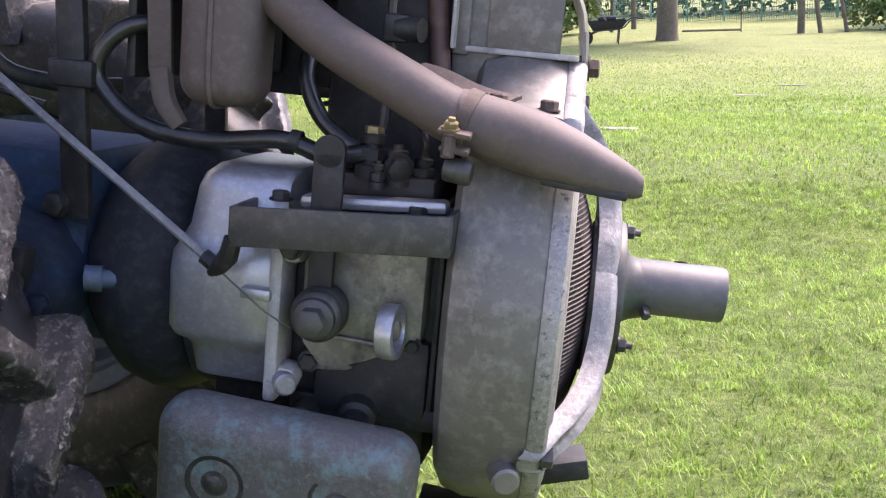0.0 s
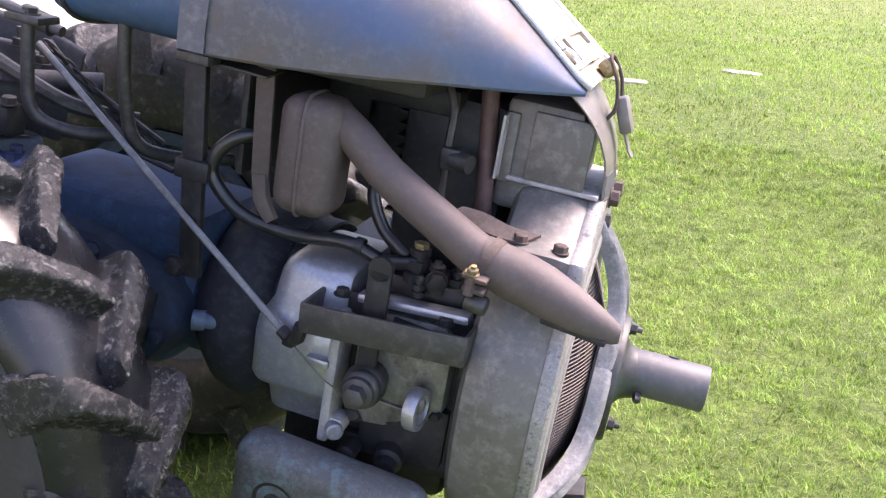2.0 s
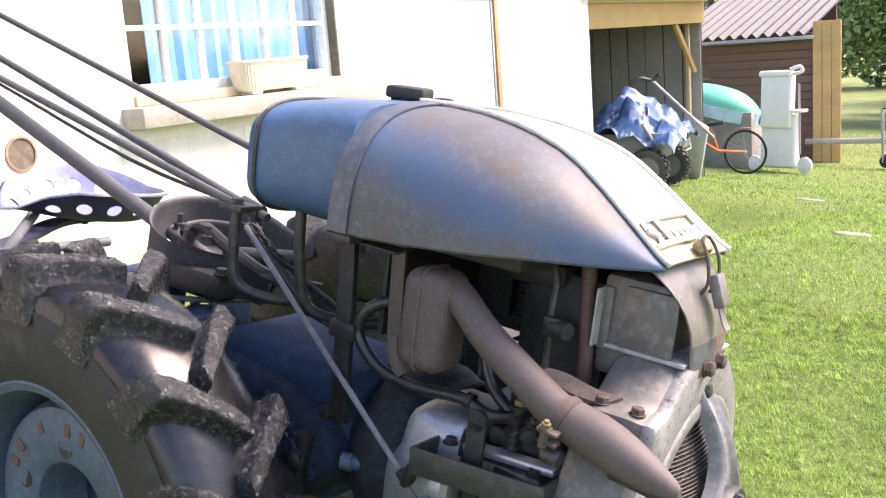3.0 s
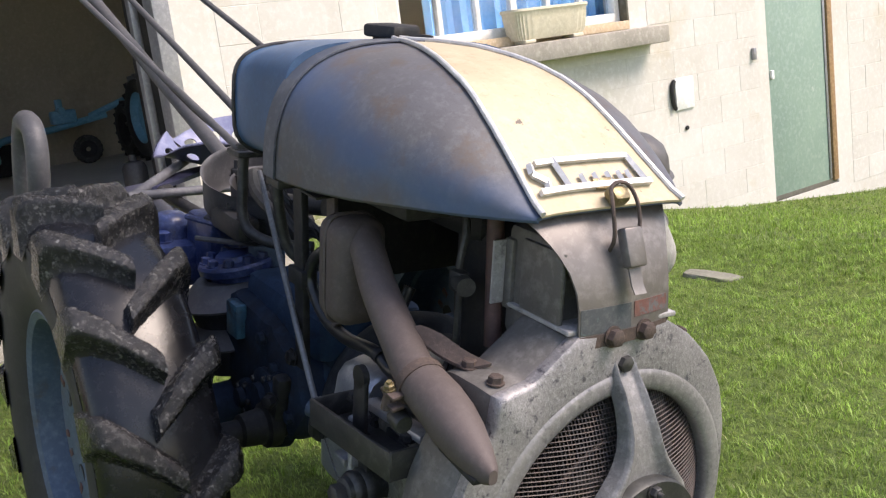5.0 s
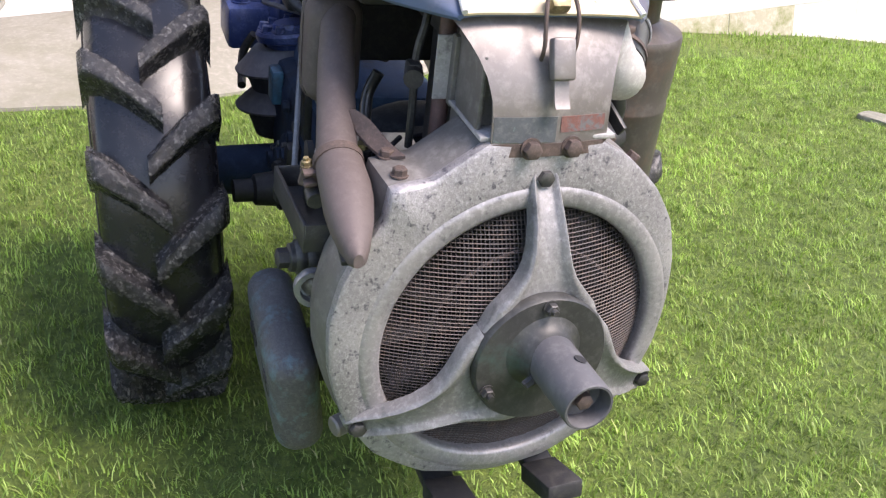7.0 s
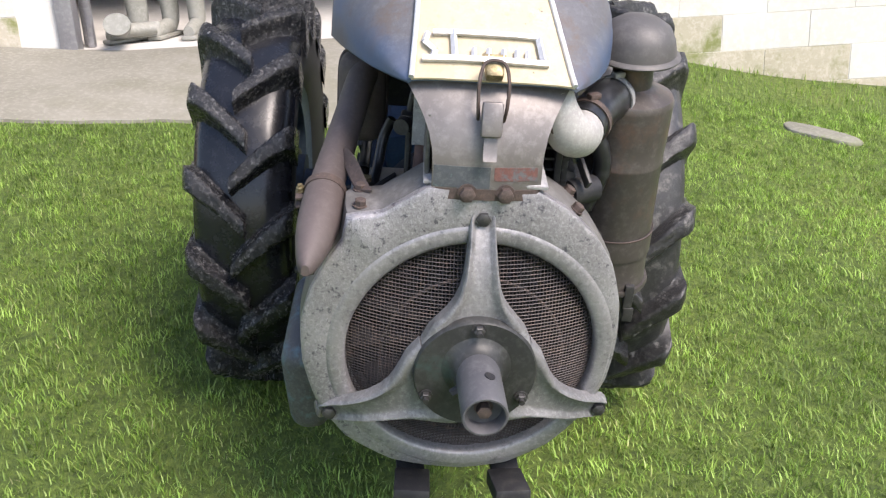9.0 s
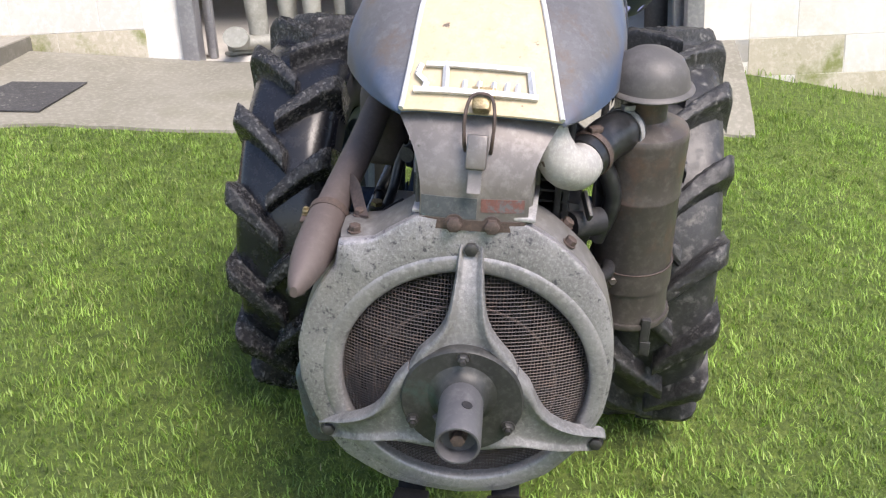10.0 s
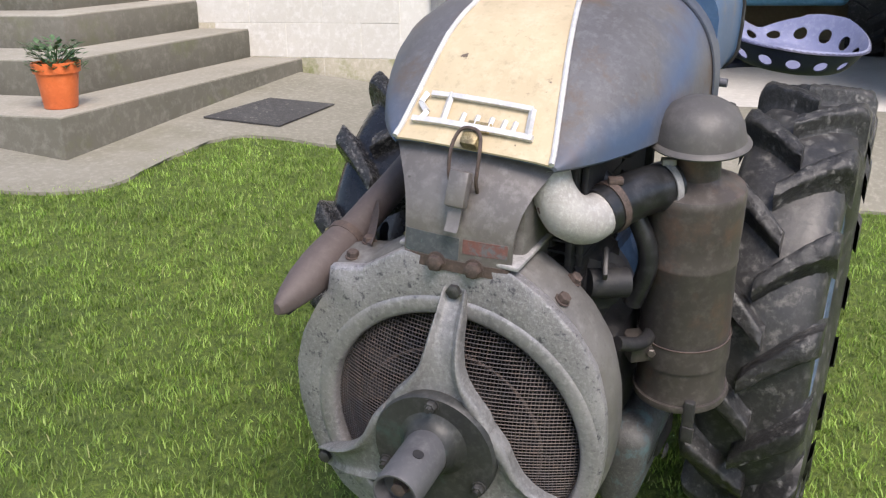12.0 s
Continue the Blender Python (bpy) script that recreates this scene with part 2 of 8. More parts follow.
def part(name, bm, material, parent, label="", angle=38):
    """Links a bmesh as one mesh object under a thing or a part."""
    bmesh.ops.recalc_face_normals(bm, faces=bm.faces)
    me = bpy.data.meshes.new(name)
    bm.to_mesh(me)
    bm.free()
    me.materials.append(material)
    for p in me.polygons:
        p.use_smooth = True
    me.set_sharp_from_angle(angle=radians(angle))
    ob = new(name, me)
    ob.parent = parent
    if label:
        tagged(ob, label)
    return ob


def thing(name, m, label, category, group="", kind=""):
    """An Empty at the base of a thing."""
    ob = new(name)
    ob.empty_display_size = 0.1
    ob.matrix_world = m
    return tagged(ob, label, category, group, kind)


def solo(name, bm, material, m, label, category, group="", kind="", angle=38):
    """A thing of one mesh."""
    ob = part(name, bm, material, None, "", angle)
    ob.matrix_world = m
    return tagged(ob, label, category, group, kind)


def box(bm, c, s, bev=0.003, m=None, seg=2):
    """A bevelled box with centre c and size s, turned by m about its centre."""
    mm = Matrix.Translation(c) @ (m or Matrix.Identity(4)) @ Matrix.Diagonal((*s, 1))
    vs = bmesh.ops.create_cube(bm, size=1, matrix=mm)["verts"]
    if bev:
        es = list({e for v in vs for e in v.link_edges})
        bmesh.ops.bevel(bm, geom=es, offset=min(bev, min(s) * 0.45), segments=seg, affect="EDGES", profile=0.5)
    return bm


def spline(pts, n=6):
    """A smooth line through points."""
    pts = [V(p) for p in pts]
    out = []
    for i in range(len(pts) - 1):
        a, b, c, d = pts[max(0, i - 1)], pts[i], pts[i + 1], pts[min(len(pts) - 1, i + 2)]
        for k in range(n):
            t = k / n
            out.append(0.5 * ((2 * b) + (c - a) * t + (2 * a - 5 * b + 4 * c - d) * t * t + (3 * b - a - 3 * c + d) * t ** 3))
    return out + [pts[-1]]


def tube(bm, pts, r, n=10, caps=True, squash=1.0):
    """A tube along points; r is one radius or one for each point."""
    pts = [V(p) for p in pts]
    rs = r if isinstance(r, (list, tuple)) else [r] * len(pts)
    if len(rs) != len(pts):
        rs = list(np.interp(np.linspace(0, 1, len(pts)), np.linspace(0, 1, len(rs)), rs))
    up = V((0, 0, 1))
    first = (pts[1] - pts[0]).normalized()
    if abs(first.dot(up)) > 0.9:
        up = V((1, 0, 0))
    rings = []
    for i, p in enumerate(pts):
        d = (pts[min(i + 1, len(pts) - 1)] - pts[max(i - 1, 0)]).normalized()
        side = d.cross(up).normalized()
        up = side.cross(d).normalized()
        rings.append([bm.verts.new(p + (side * math.cos(a) * squash + up * math.sin(a)) * rs[i]) for a in (2 * math.pi * k / n for k in range(n))])
    for a, b in zip(rings, rings[1:]):
        for k in range(n):
            bm.faces.new((a[k], a[(k + 1) % n], b[(k + 1) % n], b[k]))
    if caps:
        bm.faces.new(rings[0][::-1])
        bm.faces.new(rings[-1])
    return bm


def lathe(bm, prof, m=None, n=32):
    """Turns a profile of (radius, height) about the local z axis."""
    m = m or Matrix.Identity(4)
    rings = []
    for r, h in prof:
        if r < 1e-5:
            rings.append([bm.verts.new(m @ V((0, 0, h)))])
        else:
            rings.append([bm.verts.new(m @ V((r * math.cos(2 * math.pi * k / n), r * math.sin(2 * math.pi * k / n), h))) for k in range(n)])
    for a, b in zip(rings, rings[1:]):
        for k in range(n):
            j = (k + 1) % n
            if len(a) == 1 and len(b) == 1:
                continue
            if len(a) == 1:
                bm.faces.new((a[0], b[j], b[k]))
            elif len(b) == 1:
                bm.faces.new((a[k], a[j], b[0]))
            else:
                bm.faces.new((a[k], a[j], b[j], b[k]))
    return bm


def prism(bm, outline, m=None, depth=0.01, bev=0.0):
    """A flat outline (x, y) thickened along local z from 0 to depth."""
    m = m or Matrix.Identity(4)
    lo = [bm.verts.new(m @ V((x, y, 0))) for x, y in outline]
    hi = [bm.verts.new(m @ V((x, y, depth))) for x, y in outline]
    n = len(outline)
    fs = [bm.faces.new(lo[::-1]), bm.faces.new(hi)]
    fs += [bm.faces.new((lo[i], lo[(i + 1) % n], hi[(i + 1) % n], hi[i])) for i in range(n)]
    if bev:
        es = list({e for f in fs for e in f.edges})
        bmesh.ops.bevel(bm, geom=es, offset=bev, segments=2, affect="EDGES", profile=0.5)
    return bm


def grid(bm, rows):
    """A sheet over rows of points; returns the rows of vertices."""
    vs = [[bm.verts.new(p) for p in row] for row in rows]
    for a, b in zip(vs, vs[1:]):
        for k in range(len(a) - 1):
            bm.faces.new((a[k], a[k + 1], b[k + 1], b[k]))
    return vs


def thick(bm, rows, off):
    """A sheet with thickness: rows of points and the same moved by off (a vector, or a function of a point)."""
    move = off if callable(off) else (lambda p: off)
    top = grid(bm, rows)
    bot = grid(bm, [[V(p) + move(V(p)) for p in row] for row in rows])
    rim_a = top[0] + [r[-1] for r in top[1:]] + top[-1][-2::-1] + [r[0] for r in top[-2:0:-1]]
    rim_b = bot[0] + [r[-1] for r in bot[1:]] + bot[-1][-2::-1] + [r[0] for r in bot[-2:0:-1]]
    for i in range(len(rim_a)):
        j = (i + 1) % len(rim_a)
        bm.faces.new((rim_a[i], rim_a[j], rim_b[j], rim_b[i]))
    return bm


def hexbolt(bm, p, way, r=0.011, h=0.009, stud=0.0):
    """A hex head at p that stands out along way, with a washer."""
    m = Matrix.Translation(p) @ V(way).to_track_quat("Z", "Y").to_matrix().to_4x4()
    lathe(bm, [(0, 0), (r * 1.25, 0), (r * 1.25, 0.002), (0, 0.002)], m, 16)
    lathe(bm, [(0, 0.002), (r, 0.002), (r, h), (r * 0.8, h + 0.0015), (0, h + 0.0015)], m, 6)
    if stud:
        lathe(bm, [(r * 0.5, h), (r * 0.5, h + stud), (0, h + stud)], m, 10)
    return bm


def B():
    return bmesh.new()


def axis(p, way):
    """Pose at p whose z axis points along way."""
    return Matrix.Translation(p) @ V(way).to_track_quat("Z", "Y").to_matrix().to_4x4()


def lerp(x, xs, ys):
    return float(np.interp(x, xs, ys))

# ---- the walking tractor ----
# Its own axes: x ahead along the crankshaft, y to its left, z up, from the middle of the fan cover.
FACE_ALU = mat("mottled_cast_face", (0.315, 0.307, 0.313), (0.17, 0.166, 0.172), (0.41, 0.40, 0.407), 0.44, 0.35, 160, 7, 0.35, wear=(0.08, 0.078, 0.092), wear_at=0.555, wear_scale=85, wear_soft=0.09, grime=0.45)
LIP_ALU = mat("pale_cast_lip", (0.295, 0.287, 0.293), (0.19, 0.186, 0.192), (0.39, 0.38, 0.386), 0.42, 0.4, 110, 8, 0.2, wear=(0.12, 0.12, 0.13), wear_at=0.58, wear_scale=60, wear_soft=0.14, grime=0.3)
DUSTY_IRON = mat("dusty_grey_iron", (0.12, 0.123, 0.138), (0.075, 0.075, 0.085), (0.17, 0.17, 0.18), 0.6, 0.1, 50, 6, 0.1, grime=0.15)
tractor = thing("two_wheel_tractor", TRACTOR, "old blue two-wheel walking tractor with grey fan housing, on the lawn", "tractor")

FACE = [(0, -0.245), (-0.12, -0.226), (-0.2, -0.175), (-0.25, -0.10), (-0.273, -0.02), (-0.276, 0.05), (-0.262, 0.11), (-0.235, 0.165), (-0.213, 0.20), (-0.207, 0.241), (-0.153, 0.250), (-0.12, 0.272), (-0.083, 0.297), (0, 0.302), (0.083, 0.292), (0.13, 0.264), (0.18, 0.218), (0.215, 0.165), (0.234, 0.10), (0.240, 0.03), (0.233, -0.05), (0.206, -0.12), (0.15, -0.19), (0.08, -0.232)]
FACE_POLAR = sorted((math.atan2(z, y), math.hypot(y, z)) for y, z in FACE)
FACE_ANGLES = sorted([a for a, r in FACE_POLAR] + [-math.pi + 2 * math.pi * k / 90 for k in range(90)])


# The crank axis stands a few degrees askew to the frame: fan, cover and cowl turn with it.
FRONT = pose(-0.008, 0, 0, 0, 0, 3.5)


def at_front(ob, dx=0.0):
    ob.matrix_basis = Matrix.Translation((dx, 0, 0)) @ FRONT
    return ob


def face_r(a):
    """Radius of the fan cover's outline: straight runs between its corners."""
    pa = [(FACE_POLAR[-1][0] - 2 * math.pi, FACE_POLAR[-1][1])] + FACE_POLAR + [(FACE_POLAR[0][0] + 2 * math.pi, FACE_POLAR[0][1])]
    for (a0, r0), (a1, r1) in zip(pa, pa[1:]):
        if a0 <= a <= a1:
            p, q = V((r0 * math.cos(a0), r0 * math.sin(a0))), V((r1 * math.cos(a1), r1 * math.sin(a1)))
            d = q - p
            den = math.cos(a) * d.y - math.sin(a) * d.x
            straight = (p.x * d.y - p.y * d.x) / den if abs(den) > 1e-9 else r0
            return 0.55 * straight + 0.45 * float(np.interp(a, (a0, a1), (r0, r1)))
    return 0.25


def round_body(bm, layers):
    """A body of closed rings about the crank axis: layers of (function of outline radius, x)."""
    rings = []
    for fr, x in layers:
        rings.append([bm.verts.new((x, fr(face_r(a)) * math.cos(a), fr(face_r(a)) * math.sin(a))) for a in FACE_ANGLES])
    n = len(FACE_ANGLES)
    for p, q in zip(rings, rings[1:]):
        for k in range(n):
            bm.faces.new((p[k], p[(k + 1) % n], q[(k + 1) % n], q[k]))
    return bm


def build_fan_housing():
    bm = round_body(B(), [(lambda r: r - 0.002, -0.012), (lambda r: r + 0.001, -0.02), (lambda r: r + 0.005, -0.04), (lambda r: r + 0.005, -0.085), (lambda r: r - 0.004, -0.111), (lambda r: r - 0.018, -0.119), (lambda r: 0.10, -0.122)])
    drum = at_front(part("fan_housing", bm, ALU_SOFT, tractor, "dusty grey sheet-metal fan housing"))
    bm = round_body(B(), [(lambda r: r + 0.001, -0.016), (lambda r: r + 0.003, -0.010), (lambda r: r + 0.002, 0.002), (lambda r: r - 0.004, 0.006), (lambda r: min(0.235, r - 0.01), 0.007), (lambda r: 0.21, 0.0065), (lambda r: 0.206, -0.035)])
    cover = at_front(part("fan_cover", bm, FACE_ALU, tractor, "weathered mottled cast aluminium fan cover", 50))
    bm = round_body(B(), [(lambda r: min(0.2385, r - 0.004), 0.0055), (lambda r: min(0.234, r - 0.006), 0.009), (lambda r: min(0.230, r - 0.007), 0.0105), (lambda r: 0.221, 0.0108), (lambda r: 0.212, 0.010), (lambda r: 0.2075, 0.007), (lambda r: 0.206, -0.002), (lambda r: 0.2055, -0.035)])
    part("raised_lip", bm, LIP_ALU, cover, "pale raised lip round the intake", 50)
    # Fan with a black backing disc, which puts the cavity's dark into colour.
    bm = lathe(B(), [(0, -0.085), (0.205, -0.085), (0.205, -0.075), (0.06, -0.07), (0.05, -0.03), (0, -0.03)], axis((0, 0, 0.005), (1, 0, 0)), 40)
    fan = at_front(part("fan", bm, BLACK, tractor))
    for k in range(14):
        a = 2 * math.pi * k / 14
        bm = thick(B(), [[(x, r * math.cos(a + tw), 0.005 + r * math.sin(a + tw)) for r in (0.06, 0.13, 0.195)] for x, tw in ((-0.07, 0.0), (-0.04, 0.12))], V((0.002, 0, 0)))
        part("fan_blade", bm, BLACK, fan)
    # Bolts on the flat shoulders of the housing.
    for p, w in (((-0.087, -0.187, 0.2485), (0, 0, 1)), ((-0.0325, -0.1875, 0.247), (0, 0, 1)), ((-0.031, 0.151, 0.250), (0.0, 0.55, 0.83)), ((-0.096, 0.149, 0.250), (0.0, 0.55, 0.83))):
        part("bolt", hexbolt(B(), p, w, 0.0098, 0.010), RUST, drum)
    part("stub_pipe", lathe(B(), [(0, 0), (0.016, 0), (0.016, 0.024), (0.013, 0.027), (0, 0.027)], axis((-0.04, -0.228, -0.145), (0.3, -1, -0.1)), 16), COWL, drum)
    return drum


def build_screen():
    bm = B()
    pitch, big = 0.0056, 0.209

    def bulge(r):
        return -0.012 + 0.062 * (1 - (r / big) ** 2)

    k = -37
    while k <= 37:
        c = k * pitch
        half = math.sqrt(max(0, big * big - c * c))
        if half > 0.01:
            n = max(4, int(half / 0.011))
            ts = [-half + 2 * half * i / n for i in range(n + 1)]
            tube(bm, [(bulge(math.hypot(c, t)), c, 0.002 + t) for t in ts], 0.00088, 3, False)
            tube(bm, [(bulge(math.hypot(c, t)) + 0.001, t, 0.002 + c) for t in ts], 0.00088, 3, False)
        k += 1
    screen = part("intake_screen", bm, mat("rusty_wire", (0.082, 0.068, 0.063), (0.045, 0.042, 0.046), (0.13, 0.095, 0.08), 0.6, 0.3, 60, 9, 0.0), tractor, "domed rusty wire mesh intake screen", 80)
    at_front(screen)
    tagged(screen, kind="stuff")
    for r in (0.150,):
        part("hoop", tube(B(), [(bulge(r) - 0.003, r * math.cos(a), r * math.sin(a)) for a in (2 * math.pi * i / 48 for i in range(49))], 0.0026, 6, False), RUST, screen)
    return screen


SPIDER_ALU = mat("grimy_cast_aluminium", (0.235, 0.233, 0.234), (0.14, 0.14, 0.142), (0.32, 0.316, 0.318), 0.5, 0.3, 120, 10, 0.3, wear=(0.085, 0.088, 0.086), wear_at=0.55, wear_scale=26, wear_soft=0.16, grime=0.4)
HUB_STEEL = mat("greenish_dark_steel", (0.052, 0.054, 0.053), (0.028, 0.029, 0.029), (0.082, 0.083, 0.08), 0.5, 0.35, 70, 9, 0.12, wear=(0.055, 0.085, 0.078), wear_at=0.56, wear_scale=16, wear_soft=0.12, grime=0.2)


def build_spider():
    """Three-armed cast spider with the starter tube."""
    hc = 0.010
    spider = part("spider_hub", lathe(B(), [(0, 0.040), (0.094, 0.040), (0.099, 0.046), (0.097, 0.060), (0, 0.061)], axis((0, 0, hc), (1, 0, 0)), 40), SPIDER_ALU, tractor, "three-armed cast aluminium spider bracket")
    at_front(spider)
    feet = ((0, 0.250), (0.229, -0.110), (-0.230, -0.122))
    for fy, fz in feet:
        out = V((0, fy, fz - hc))
        reach = out.length
        out.normalize()
        side = V((0, -out.z, out.y))
        rows = []
        for k, x, w in ((1.058, -0.004, 0.011), (1.040, 0.002, 0.0165), (1.0, 0.006, 0.0195), (0.94, 0.015, 0.0205), (0.87, 0.028, 0.0215), (0.77, 0.043, 0.0240), (0.66, 0.055, 0.0275), (0.57, 0.061, 0.0325), (0.50, 0.064, 0.040), (0.44, 0.066, 0.050), (0.38, 0.067, 0.062), (0.31, 0.067, 0.076), (0.2, 0.067, 0.088)):
            r = k * reach
            rib = 0.0055 if k < 1.03 else 0.002
            rows.append([V((0, 0, hc)) + out * r + side * (w * v) + V((x + e * rib, 0, 0)) for v, e in ((-1, -0.9), (-0.97, 0.4), (-0.88, 0.9), (-0.76, 0.7), (-0.62, -0.5), (-0.4, -0.9), (0, -1), (0.4, -0.9), (0.62, -0.5), (0.76, 0.7), (0.88, 0.9), (0.97, 0.4), (1, -0.9))])
        part("spider_arm", thick(B(), rows, V((-0.018, 0, 0))), SPIDER_ALU, spider, "", 55)
        part("bolt", hexbolt(B(), (0.003, fy, fz), (1, 0, 0), 0.0115, 0.011), STEEL, spider)
    bm = lathe(B(), [(0, 0.052), (0.096, 0.052), (0.0985, 0.057), (0.0985, 0.076), (0.096, 0.080), (0, 0.081)], axis((0, 0, hc), (1, 0, 0)), 48)
    tz = 0.029
    lathe(bm, [(0.056, 0.080), (0.051, 0.083), (0.044, 0.088), (0.0395, 0.098), (0.036, 0.112), (0, 0.112)], axis((0, 0, tz - 0.004), (1, 0, 0)), 40)
    hub = at_front(part("hub_plate", bm, HUB_STEEL, tractor, "dark round steel hub plate with green tarnish"))
    for ang in (91, 207, 332):
        a = radians(ang)
        part("bolt", hexbolt(B(), (0.081, 0.0865 * math.cos(a), hc + 0.0865 * math.sin(a)), (1, 0, 0), 0.0090, 0.009, 0.009), STEEL, hub)
    bm = lathe(B(), [(0.035, 0.095), (0.035, 0.208), (0.0335, 0.211), (0.0305, 0.211), (0.029, 0.208), (0.029, 0.185), (0.016, 0.183), (0, 0.183)], axis((0, 0, tz), (1, 0, 0)), 40)
    tb = at_front(part("starter_tube", bm, TUBE, tractor, "dark grey starter dog tube"))
    part("bolt", hexbolt(B(), (0.184, 0, tz), (1, 0, 0), 0.0115, 0.016), RUST, tb)
    # A thin black disc on the tube stands in for a dark hole.
    m = axis((0.155, 0.010, tz + 0.0335), (0, 0.28, 0.96))
    part("slot", lathe(B(), [(0, 0.0002), (0.0085, 0.0002), (0.0085, 0.0012), (0, 0.0014)], m, 18), BLACK, tb)
    part("grub_screw", hexbolt(B(), (0.112, -0.028, tz - 0.022), (0.2, -0.85, -0.5), 0.007, 0.014), STEEL, tb)


def build_stand():
    for s in (-1, 1):
        bm = B()
        box(bm, (0.035, s * 0.085, -0.262), (0.085, 0.062, 0.03), 0.004, pose(0, 0, 0, 0, -14, s * 4))
        box(bm, (-0.06, s * 0.085, -0.265), (0.16, 0.05, 0.018), 0.003, pose(0, 0, 0, 0, 6, 0))
        at_front(part("front_horn", bm, BLACK, tractor, "black flat iron hitch horn"))


# Hood: half width, crown and lower edge along x.
HX = [-0.56, -0.50, -0.42, -0.35, -0.30, -0.25, -0.21, -0.17, -0.13, -0.095, -0.07, -0.05]
HW = [0.246, 0.247, 0.247, 0.241, 0.238, 0.226, 0.213, 0.198, 0.180, 0.160, 0.143, 0.127]
HT = [0.618, 0.621, 0.621, 0.615, 0.607, 0.592, 0.573, 0.545, 0.514, 0.487, 0.467, 0.452]
HB = [0.412, 0.414, 0.419, 0.425, 0.430, 0.434, 0.437, 0.439, 0.441, 0.443, 0.444, 0.445]
HP = [2.9, 2.8, 2.7, 2.6, 2.6, 2.7, 2.8, 3.0, 3.2, 3.4, 3.6, 3.8]


def skew(x):
    """The hood sits a little askew: its middle line in y."""
    return lerp(x, [-0.30, -0.05], [-0.022, 0.0])


def hood_z(x, y):
    w, t, b, p = (lerp(x, HX, q) for q in (HW, HT, HB, HP))
    y = y - skew(x)
    return b + (t - b) * max(0.0, 1 - min(1, abs(y) / w) ** p) ** (1 / p)


def trim_y(x, s):
    """Edge of the nose panel on side s, as a place in y."""
    if s < 0:
        return -lerp(x, [-0.60, -0.52, -0.42, -0.30, -0.20, -0.12, -0.05], [0.026, 0.05, 0.078, 0.106, 0.116, 0.118, 0.121])
    return lerp(x, [-0.60, -0.52, -0.42, -0.30, -0.20, -0.12, -0.05], [-0.018, 0.0, 0.024, 0.054, 0.080, 0.102, 0.121])


def hood_row(x, grow=0.0, n=34):
    w, t, b, p = (lerp(x, HX, q) for q in (HW, HT, HB, HP))
    row = []
    for k in range(n + 1):
        a = math.pi * k / n
        c, s = math.cos(a), math.sin(a)
        y = -math.copysign(abs(c) ** (2 / p), c) * (w + grow) + skew(x)
        row.append(V((x, y, b + (t - b + grow) * abs(s) ** (2 / p))))
    return row


